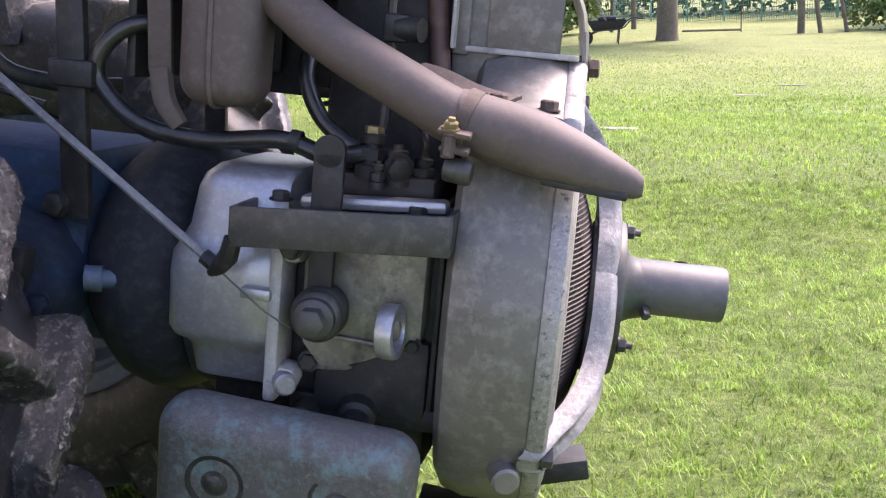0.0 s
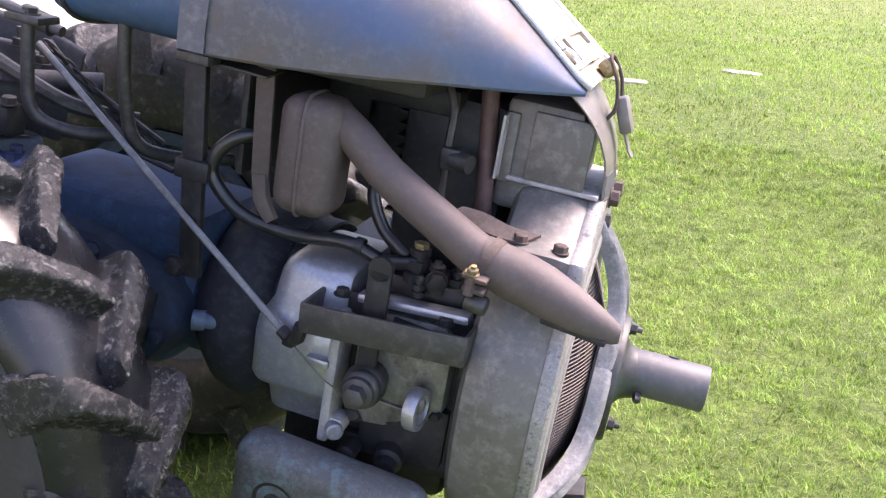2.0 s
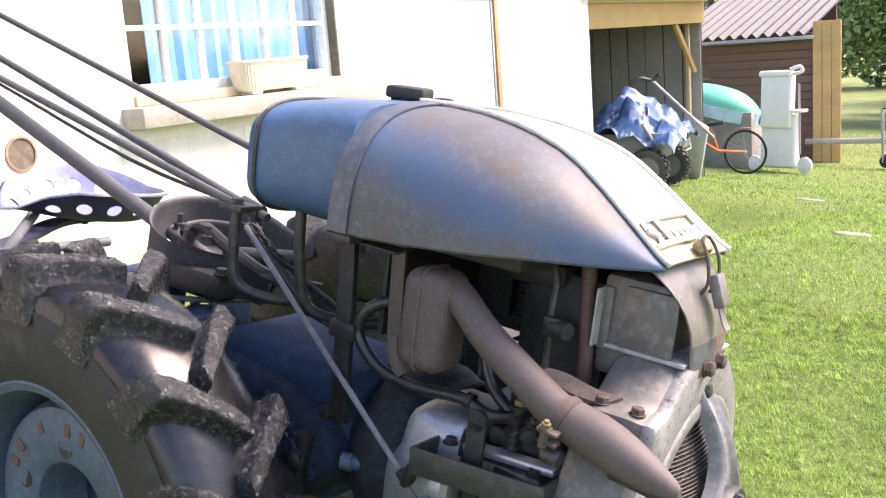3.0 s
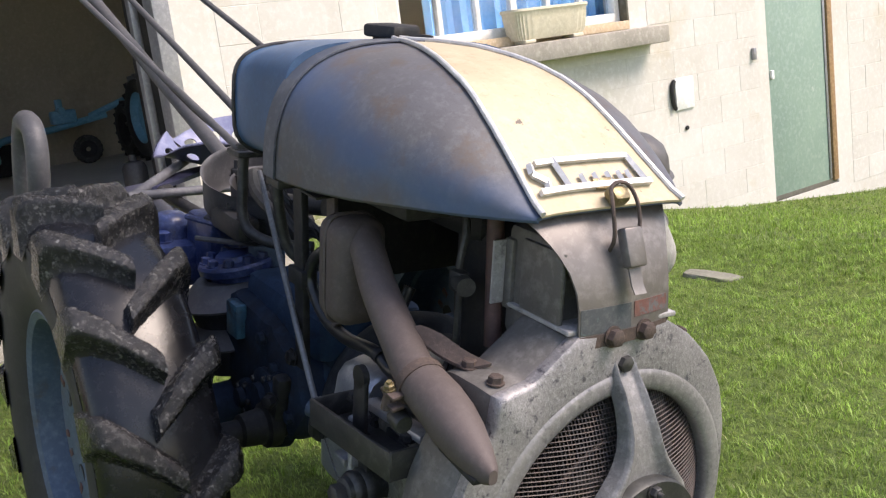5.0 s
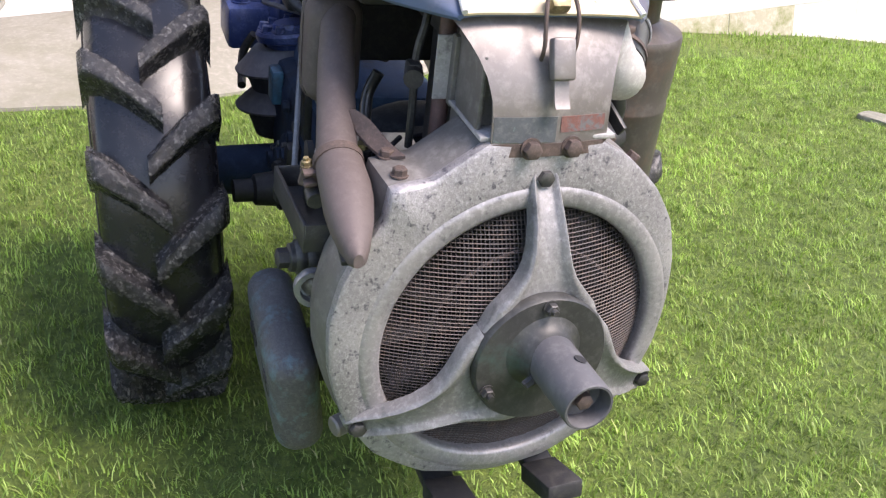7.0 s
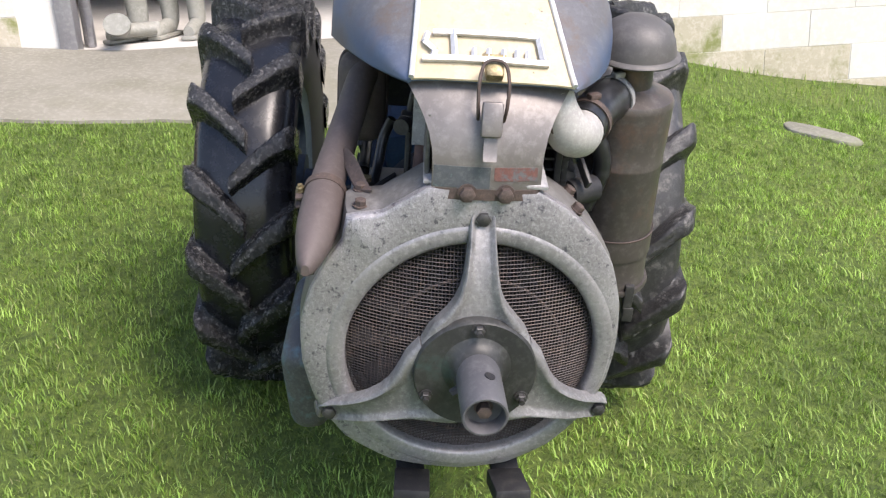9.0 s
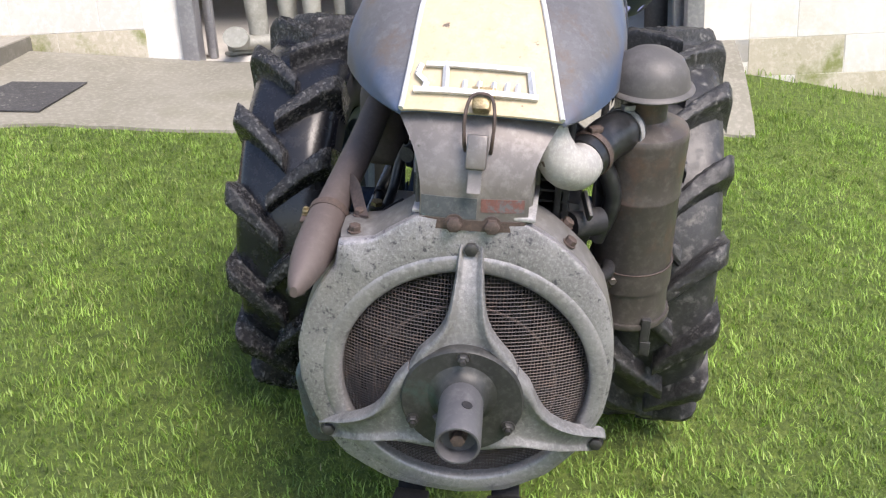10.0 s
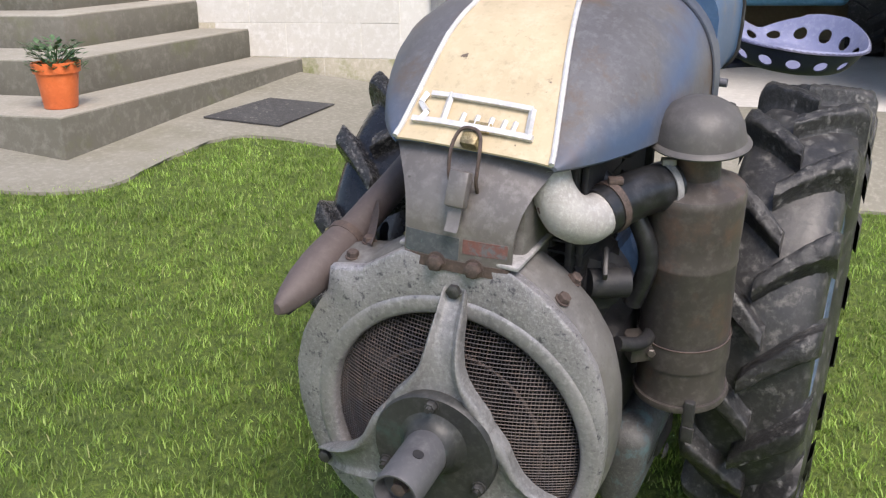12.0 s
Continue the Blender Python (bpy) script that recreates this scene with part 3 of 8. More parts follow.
def build_hood():
    xs = sorted(set(HX + [-0.535, -0.46, -0.385, -0.325, -0.275, -0.23, -0.19, -0.15, -0.11, -0.082, -0.06]))
    bm = thick(B(), [hood_row(x) for x in xs], lambda p: V((0, -0.004 if p.y > 0 else 0.004, -0.004)))
    hood = part("hood", bm, HOOD, tractor, "streamlined hood in worn grey-blue enamel")
    xs2 = [x for x in np.linspace(-0.585, -0.047, 30)]
    rows = [[V((x + 0.0015, y, hood_z(max(x, -0.56), y) + 0.0022)) for y in np.linspace(trim_y(x, -1), trim_y(x, 1), 13)] for x in xs2]
    part("nose_panel", thick(B(), rows, V((-0.001, 0, -0.003))), YELLOW, hood, "cream yellow enamel nose panel with chips")
    for s in (-1, 1):
        pts = [(x + 0.002, trim_y(x, s), hood_z(max(x, -0.56), trim_y(x, s)) + 0.0045) for x in np.linspace(-0.59, -0.046, 32)]
        part("trim_strip", tube(B(), pts, 0.0042, 8), CHROME, hood, "dull pale metal trim strip")
    # Badge: a plain openwork plate where the maker's name stands.
    bm = B()

    def on(y, h):
        x = -0.074 - 0.79 * h
        return V((x + 0.004, y, hood_z(x, y) + 0.007))

    def bar(y0, h0, y1, h1, w=0.0052):
        tube(bm, [on(y0 + (y1 - y0) * t, h0 + (h1 - h0) * t) for t in (0, 0.25, 0.5, 0.75, 1)], w, 4, True)

    bar(-0.106, 0.0, 0.082, 0.0, 0.0058)
    bar(-0.092, 0.046, 0.066, 0.046)
    bar(0.066, 0.046, 0.074, 0.002)
    bar(-0.100, 0.046, -0.104, 0.030)
    bar(-0.104, 0.030, -0.088, 0.014)
    bar(-0.088, 0.014, -0.092, 0.002)
    bar(-0.062, 0.050, -0.058, 0.002)
    for y in (-0.030, -0.008, 0.014, 0.034, 0.050):
        bar(y, 0.020, y, 0.002, 0.0042)
    part("badge", bm, CHROME, hood, "openwork pale metal badge", 30)
    # Latch with a wire bail.
    lt = part("latch_hook", box(B(), (-0.045, 0, 0.468), (0.026, 0.028, 0.022), 0.007, pose(0, 0, 0, 0, 40, 0)), BRASS, hood, "rusty brass-coloured latch hook")
    part("latch_plate", box(B(), (-0.071, 0, 0.479), (0.016, 0.036, 0.004), 0.001, pose(0, 0, 0, 0, 42, 0)), BRASS, lt)
    bail = [(-0.030, 0.019, 0.398), (-0.020, 0.021, 0.42), (-0.026, 0.022, 0.455), (-0.040, 0.016, 0.480), (-0.044, 0, 0.486), (-0.040, -0.016, 0.480), (-0.026, -0.022, 0.455), (-0.020, -0.021, 0.42), (-0.030, -0.019, 0.398)]
    part("wire_bail", tube(B(), spline(bail, 4), 0.0028, 7), RUST, hood)
    bm = B()
    box(bm, (-0.008, 0, 0.408), (0.018, 0.031, 0.052), 0.004, pose(0, 0, 0, 0, -22, 0))
    rows = [[(x, y, z) for y in (-0.010, 0, 0.010)] for x, z in ((-0.003, 0.384), (0.003, 0.371), (0.007, 0.361), (0.014, 0.352))]
    thick(bm, rows, V((0.0025, 0, 0)))
    part("latch_lever", bm, COWL, hood, "grey toggle latch")


def build_tank():
    bm = B()
    rows = []
    for x, g in ((-0.800, -0.05), (-0.806, -0.028), (-0.804, -0.010), (-0.797, -0.002), (-0.785, 0), (-0.775, 0.003), (-0.765, 0), (-0.70, 0.001), (-0.62, 0.003), (-0.56, 0.004)):
        t = lerp(x, [-0.81, -0.70, -0.6], [0.590, 0.610, 0.616])
        hw, mid, hh = 0.224 + g, (t + 0.398) / 2, (t - 0.398) / 2 + g
        row = []
        for k in range(41):
            a = 2 * math.pi * k / 40
            c, s = math.cos(a), math.sin(a)
            p = 4.2
            row.append(V((x, -0.012 + math.copysign(abs(c) ** (2 / p), c) * hw, mid + math.copysign(abs(s) ** (2 / p), s) * hh)))
        rows.append(row)
    grid(bm, rows)
    bmesh.ops.remove_doubles(bm, verts=bm.verts, dist=1e-5)
    bm.verts.ensure_lookup_table()
    bmesh.ops.holes_fill(bm, edges=[e for e in bm.edges if e.is_boundary])
    tank = part("fuel_tank", bm, TANK, tractor, "faded blue enamel fuel tank")
    part("tank_seam", tube(B(), rows[5], 0.0045, 6, False), STEEL, tank, "dark rolled seam at the tank's rear")
    bm = B()
    rows = [[p + V((dx, 0, 0)) for p in hood_row(-0.545, 0.005)] for dx in (-0.02, 0.0, 0.02)]
    thick(bm, rows, lambda p: V((0, -0.003 if p.y > 0 else 0.003, -0.002)))
    strap = part("tank_strap", bm, STRAP, tractor, "blue steel band round the tank")
    for s in (-1, 1):
        bm = box(B(), (-0.545, s * 0.249, 0.402), (0.05, 0.036, 0.014), 0.003)
        hexbolt(bm, (-0.545, s * 0.255, 0.409), (0, 0, 1), 0.011, 0.008)
        part("strap_foot", bm, STEEL, strap)
    bm = B()
    box(bm, (-0.63, -0.008, 0.616), (0.05, 0.052, 0.018), 0.005)
    box(bm, (-0.63, -0.008, 0.631), (0.072, 0.072, 0.022), 0.006, pose(0, 0, 0, 0, 0, 20))
    part("filler_cap", bm, BLACK, tank, "black square fuel filler cap")
    bm = tube(B(), spline([(-0.60, 0.0, 0.617), (-0.58, 0.02, 0.624), (-0.56, 0.03, 0.623)], 4), 0.006, 6)
    part("bleed_lever", bm, BLACK, tank)


def build_cowl():
    """The sheet that carries the hood's latch, over the cylinder duct."""
    zs = [0.283, 0.299, 0.30, 0.335, 0.355, 0.38, 0.40, 0.415, 0.43, 0.446]
    ws = [0.058, 0.082, 0.083, 0.083, 0.0845, 0.090, 0.0985, 0.107, 0.117, 0.130]
    xs = [0.014, 0.0135, 0.0135, 0.010, 0.006, -0.004, -0.015, -0.025, -0.037, -0.052]
    rows = [[V((x - 0.9 * (w * v) ** 2, w * v, z)) for v in np.linspace(-1, 1, 15)] for z, w, x in zip(zs, ws, xs)]
    cowl = at_front(part("front_cowl", thick(B(), rows, V((-0.003, 0, 0))), COWL, tractor, "bare weathered grey sheet cowl with a painted band"), -0.006)
    for name, y0, y1, m, z0 in (("paint_band", -0.081, 0.004, BAND, 0.301), ("red_patch", 0.010, 0.076, RED_OLD, 0.313)):
        rows = [[V((lerp(z, zs, xs) + 0.0008 - 0.9 * y * y, y, z)) for y in np.linspace(y0, y1, 8)] for z in np.linspace(z0, 0.334, 5)]
        part(name, thick(B(), rows, V((-0.0015, 0, 0))), m, cowl)
    rows = [[V((lerp(z, zs, xs) + 0.0012 - 0.9 * (w * v) ** 2, w * v, z)) for v in np.linspace(-1, 1, 12)] for z, w in ((0.2815, 0.068), (0.299, 0.0835))]
    part("foot_plate", thick(B(), rows, V((-0.001, 0, 0))), RUST, cowl, "rust-brown foot of the cowl")
    for s in (-1, 1):
        part("bolt", hexbolt(B(), (0.0137, s * 0.029, 0.293), (1, 0, 0.05), 0.012, 0.012), RUST, cowl)
    # Cast duct behind it, up to the cylinder.
    duct = part("air_duct", box(B(), (-0.102, 0, 0.335), (0.112, 0.176, 0.16), 0.012), ALU_SOFT, tractor, "cast grey cylinder air duct")
    part("side_panel", box(B(), (-0.073, -0.090, 0.354), (0.086, 0.008, 0.098), 0.0035), ALU_SOFT, duct)
    part("rear_flange", box(B(), (-0.145, 0, 0.345), (0.020, 0.19, 0.10), 0.004), ALU_SOFT, duct)
    part("foot_flange", box(B(), (-0.076, 0, 0.303), (0.136, 0.19, 0.007), 0.002), ALU, duct)
    bm = box(B(), (-0.152, -0.02, 0.347), (0.004, 0.19, 0.09), 0.001)
    part("duct_flange", bm, ALU, duct)


ROD = mat("worn_grey_rod", (0.22, 0.22, 0.225), (0.15, 0.15, 0.155), (0.29, 0.29, 0.295), 0.5, 0.3, 90, 12, 0.1)


def build_engine():
    block = part("cylinder_block", box(B(), (-0.225, 0.01, 0.22), (0.17, 0.18, 0.36), 0.03), BLACK, tractor, "black finned cylinder")
    for z in np.linspace(0.20, 0.37, 10):
        part("fin", box(B(), (-0.232, 0.045, z), (0.18, 0.20, 0.004), 0.0), BLACK, block)
    # Black plates added to stop light showing through and keep the bay dark.
    part("under_hood_tray", box(B(), (-0.40, -0.012, 0.432), (0.32, 0.38, 0.06), 0.01), BLACK, tractor)
    part("cylinder_shroud", box(B(), (-0.225, 0.138, 0.28), (0.165, 0.012, 0.28), 0.004), BLACK, tractor)
    part("upper_shroud", box(B(), (-0.325, 0.125, 0.3225), (0.39, 0.012, 0.215), 0.004), BLACK, tractor)
    part("corner_shroud", box(B(), (-0.473, 0.10, 0.34), (0.10, 0.012, 0.19), 0.004), BLACK, tractor)
    part("rear_shroud", box(B(), (-0.505, -0.02, 0.335), (0.012, 0.33, 0.20), 0.004), BLACK, tractor)
    part("rocker_cover", box(B(), (-0.30, -0.04, 0.385), (0.16, 0.10, 0.05), 0.02), BLACK, tractor)
    bm = box(B(), (-0.27, 0, 0.0), (0.31, 0.38, 0.22), 0.02)
    box(bm, (-0.27, 0.0, -0.15), (0.28, 0.30, 0.12), 0.03)
    part("crankcase", bm, BLACK, tractor, "oily black crankcase")
    # Bright gear cover with a stepped lower half.
    bm = B()
    # Lofted casting: for each height its rear edge in x and how far it bulges out in y.
    lv = [(-0.098, -0.402, 0.196), (-0.094, -0.410, 0.206), (-0.062, -0.414, 0.214), (-0.052, -0.419, 0.220), (-0.044, -0.428, 0.234), (-0.034, -0.432, 0.239), (0.030, -0.432, 0.241), (0.052, -0.430, 0.240), (0.064, -0.424, 0.234), (0.082, -0.415, 0.228), (0.125, -0.409, 0.224), (0.140, -0.404, 0.217), (0.150, -0.394, 0.202), (0.154, -0.382, 0.182)]
    rows = []
    for z, xr, yo in lv:
        row = [V((xr + 0.004, -0.07, z)), V((xr, -0.12, z))]
        for k in range(7):
            a = math.pi / 2 * k / 6
            row.append(V((xr + 0.028 - 0.028 * math.cos(a), -(yo - 0.028 + 0.028 * math.sin(a)), z)))
        row += [V((-0.34, -yo, z)), V((-0.307, -yo, z)), V((-0.298, -(yo - 0.006), z)), V((-0.295, -0.18, z)), V((-0.295, -0.07, z))]
        rows.append(row)
    vs = grid(bm, rows)
    bm.faces.new(vs[0][::-1])
    bm.faces.new(vs[-1])
    cover = part("gear_cover", bm, ALU_BRIGHT, tractor, "bright cast aluminium gear cover", 50)
    part("lug", box(B(), (-0.318, -0.246, 0.022), (0.035, 0.02, 0.013), 0.003), ALU_BRIGHT, cover)
    bm = B()
    box(bm, (-0.298, -0.222, 0.0), (0.016, 0.055, 0.20), 0.005)
    box(bm, (-0.284, -0.228, 0.075), (0.03, 0.04, 0.035), 0.012)
    box(bm, (-0.284, -0.228, -0.072), (0.03, 0.04, 0.03), 0.012)
    rib = part("cover_flange", bm, ALU, tractor, "cast flange with bolt bosses")
    part("bolt", hexbolt(B(), (-0.282, -0.247, 0.076), (0, -1, 0), 0.010, 0.012), BLACK, rib)
    part("bolt", lathe(B(), [(0, 0), (0.013, 0), (0.013, 0.022), (0.010, 0.025), (0, 0.025)], axis((-0.288, -0.236, -0.075), (0.6, -1, 0)), 14), ALU_BRIGHT, rib)
    bm = B()
    side = [(-0.255, -0.066), (-0.262, -0.03), (-0.275, 0.0), (-0.275, 0.10), (-0.262, 0.112), (-0.152, 0.116), (-0.136, 0.098), (-0.136, -0.012), (-0.146, -0.030), (-0.200, -0.036), (-0.212, -0.060)]
    prism(bm, side, Matrix(((1, 0, 0, 0), (0, 0, -1, -0.06), (0, 1, 0, 0), (0, 0, 0, 1))), 0.165, 0.008)
    part("pump_housing", bm, OILY, tractor, "oil-stained grey cast pump housing")
    for x, z, r in ((-0.262, -0.055, 0.010), (-0.150, 0.095, 0.009), (-0.262, 0.098, 0.009), (-0.145, -0.02, 0.008)):
        part("bolt", hexbolt(B(), (x, -0.222, z), (0, -1, 0), r, 0.008), BLACK, tractor)
    bm = lathe(B(), [(0, 0), (0.022, 0), (0.022, 0.02), (0.016, 0.024), (0.016, 0.04), (0, 0.042)], axis((-0.205, -0.20, -0.112), (0.1, -1, -0.2)), 18)
    lathe(bm, [(0, 0), (0.014, 0), (0.014, 0.03), (0.010, 0.033), (0, 0.033)], axis((-0.265, -0.20, -0.118), (0, -1, -0.1)), 14)
    box(bm, (-0.20, -0.17, -0.115), (0.18, 0.06, 0.03), 0.008)
    box(bm, (-0.195, -0.135, -0.07), (0.135, 0.14, 0.10), 0.012)
    part("drain_fitting", bm, BLACK, tractor, "oily black drain fitting")
    # Thin black box added for the dark oil beneath the guard.
    part("gasket", box(B(), (-0.185, -0.2262, 0.096), (0.085, 0.006, 0.022), 0.003, pose(0, 0, 0, 0, 5, 0)), BLACK, tractor, "thin black strip that stands for oil under the guard")
    part("cover_lip", box(B(), (-0.205, -0.2275, -0.022), (0.10, 0.008, 0.006), 0.002, pose(0, 0, 0, 0, 3, 0)), OILY, tractor)
    # Hex plug on the pump housing.
    m = axis((-0.244, -0.248, 0.012), (0.05, -1, 0))
    bm = lathe(B(), [(0.026, -0.03), (0.026, 0), (0.030, 0), (0.030, 0.010), (0.027, 0.014), (0.029, 0.022), (0.027, 0.028), (0.023, 0.031), (0.022, 0.038), (0.019, 0.04), (0, 0.04)], m, 28)
    lathe(bm, [(0, 0.04), (0.016, 0.04), (0.016, 0.056), (0.013, 0.058), (0, 0.058)], m, 6)
    part("filter_plug", bm, STEEL, tractor, "grey hex-headed filter plug")
    # Eye ring on a stud.
    bm = B()
    m = axis((-0.172, -0.262, 0.004), (1, -0.10, 0.05))
    lathe(bm, [(0.021, 0), (0.029, 0), (0.030, 0.004), (0.030, 0.014), (0.029, 0.018), (0.021, 0.018), (0.020, 0.014), (0.020, 0.004), (0.021, 0)], m, 26)
    ring = part("oil_filler_ring", bm, ALU_BRIGHT, tractor, "pale round cast ring")
    bm = box(B(), (-0.165, -0.235, 0.0), (0.02, 0.03, 0.03), 0.008)
    lathe(bm, [(0, 0.0), (0.018, 0.0), (0.012, 0.008), (0, 0.012)], m, 16)
    part("stud", bm, OILY, ring)
    # Vertical black plate; its colour stands in for the dark gap beside the fan housing.
    part("side_plate", box(B(), (-0.124, -0.15, 0.02), (0.006, 0.12, 0.24), 0.002), BLACK, tractor)
    # U-shaped guard frame round the lever quadrant.
    bm = B()
    box(bm, (-0.220, -0.292, 0.110), (0.230, 0.006, 0.042), 0.0015, pose(0, 0, 0, 0, -4, 1))
    box(bm, (-0.334, -0.255, 0.103), (0.006, 0.078, 0.040), 0.0015)
    box(bm, (-0.107, -0.25, 0.119), (0.006, 0.082, 0.042), 0.0015)
    box(bm, (-0.220, -0.215, 0.114), (0.225, 0.006, 0.030), 0.0015, pose(0, 0, 0, 0, -4, 0))
    box(bm, (-0.220, -0.253, 0.096), (0.215, 0.072, 0.005), 0.001, pose(0, 0, 0, 0, -4, 0))
    guard = part("guard_frame", bm, STEEL, tractor, "dark steel U-shaped guard frame")
    bm = B()
    box(bm, (-0.243, -0.262, 0.145), (0.034, 0.009, 0.085), 0.004)
    lathe(bm, [(0, -0.0045), (0.017, -0.0045), (0.017, 0.0045), (0, 0.0045)], axis((-0.243, -0.262, 0.187), (0, -1, 0)), 18)
    box(bm, (-0.247, -0.250, 0.065), (0.028, 0.010, 0.065), 0.003)
    part("lever_bar", bm, BLACK, guard)
    bm = tube(B(), [(-0.333, -0.288, 0.088), (-0.338, -0.286, 0.068), (-0.352, -0.275, 0.052), (-0.366, -0.262, 0.042)], [0.010, 0.011, 0.009, 0.005], 8)
    part("lever_tail", bm, BLACK, guard)
    part("rail", box(B(), (-0.20, -0.225, 0.132), (0.16, 0.028, 0.014), 0.005, pose(0, 0, 0, 0, -4, 0)), ALU_BRIGHT, guard)
    for x in (-0.30, -0.15):
        part("bolt", hexbolt(B(), (x, -0.24, 0.126), (0, 0, 1), 0.010, 0.009), BLACK, guard)
    # Long control rod and the thin wire below it.
    part("control_rod", tube(B(), [(-0.358, -0.262, 0.048), (-0.562, -0.219, 0.165), (-0.875, -0.150, 0.345)], 0.0052, 8), ROD, tractor, "thin grey steel control rod")
    part("rod_collar", tube(B(), [(-0.355, -0.262, 0.046), (-0.376, -0.258, 0.058)], 0.009, 8), BLACK, tractor)
    part("thin_wire", tube(B(), [(-0.355, -0.262, 0.044), (-0.30, -0.268, 0.008), (-0.275, -0.26, -0.008)], 0.0012, 5), TUBE, tractor)
    # Injector pump cluster with unions.
    bm = B()
    for x, y, z, r, h in ((-0.215, -0.19, 0.155, 0.019, 0.055), (-0.185, -0.20, 0.15, 0.015, 0.045), (-0.245, -0.17, 0.15, 0.012, 0.04), (-0.160, -0.18, 0.15, 0.014, 0.035), (-0.20, -0.225, 0.148, 0.009, 0.03)):
        lathe(bm, [(0, 0), (r, 0), (r, h * 0.25), (r * 0.75, h * 0.28), (r * 0.75, h * 0.36)], Matrix.Translation((x, y, z)), 14)
        lathe(bm, [(0, h * 0.36), (r * 0.98, h * 0.36), (r * 0.98, h * 0.58), (0, h * 0.6)], Matrix.Translation((x, y, z)), 6)
        lathe(bm, [(r * 0.6, h * 0.58), (r * 0.6, h * 0.68), (r * 0.78, h * 0.7), (r * 0.78, h * 0.86), (r * 0.4, h * 0.9), (r * 0.35, h), (0, h)], Matrix.Translation((x, y, z)), 12)
    box(bm, (-0.20, -0.16, 0.145), (0.12, 0.08, 0.03), 0.008)
    hexbolt(bm, (-0.180, -0.215, 0.172), (0.4, -1, -0.2), 0.013, 0.012)
    tube(bm, spline([(-0.160, -0.18, 0.183), (-0.158, -0.186, 0.20), (-0.17, -0.17, 0.215), (-0.20, -0.14, 0.225)], 4), 0.004, 7)
    part("fuel_pump", bm, BLACK, tractor, "oily black fuel pump with brass unions")
    part("union_nut", lathe(B(), [(0, 0), (0.011, 0), (0.011, 0.014), (0, 0.014)], Matrix.Translation((-0.215, -0.19, 0.197)), 6), BRASS, tractor)
    # Hoses.
    pts = [(-0.47, -0.17, 0.300), (-0.505, -0.19, 0.292), (-0.533, -0.2, 0.262), (-0.533, -0.2, 0.226), (-0.484, -0.2, 0.186), (-0.406, -0.2, 0.176), (-0.317, -0.2, 0.186), (-0.263, -0.2, 0.174), (-0.215, -0.195, 0.183)]
    part("fuel_hose", tube(B(), spline(pts, 6), 0.0105, 10), HOSE, tractor, "glossy black rubber fuel hose")
    part("hose_clip", lathe(B(), [(0.0105, -0.006), (0.0125, -0.006), (0.0125, 0.006), (0.0105, 0.006)], axis((-0.30, -0.2, 0.186), (1, 0, -0.1)), 14), BLACK, tractor)
    pts = [(-0.305, -0.15, 0.285), (-0.303, -0.165, 0.250), (-0.278, -0.172, 0.208), (-0.235, -0.18, 0.182)]
    part("return_hose", tube(B(), spline(pts, 6), 0.0095, 10), HOSE, tractor)
    # Pipes in the dark behind the exhaust.
    part("push_rod_tube", tube(B(), [(-0.185, -0.09, 0.432), (-0.160, -0.10, 0.235)], 0.0125, 10), mat("dull_red_tube", (0.10, 0.055, 0.05), None, None, 0.6, 0.1), tractor, "dull red push rod tube")
    bm = tube(B(), spline([(-0.245, -0.10, 0.42), (-0.225, -0.11, 0.385), (-0.222, -0.12, 0.34), (-0.220, -0.12, 0.26), (-0.222, -0.12, 0.20)], 5), 0.006, 8)
    box(bm, (-0.214, -0.125, 0.318), (0.03, 0.02, 0.032), 0.005)
    lathe(bm, [(0, 0), (0.014, 0), (0.014, 0.03), (0, 0.03)], axis((-0.212, -0.125, 0.318), (1, -0.3, 0)), 12)
    part("injector_line", bm, STEEL, tractor, "grey steel injector line with a clamp")


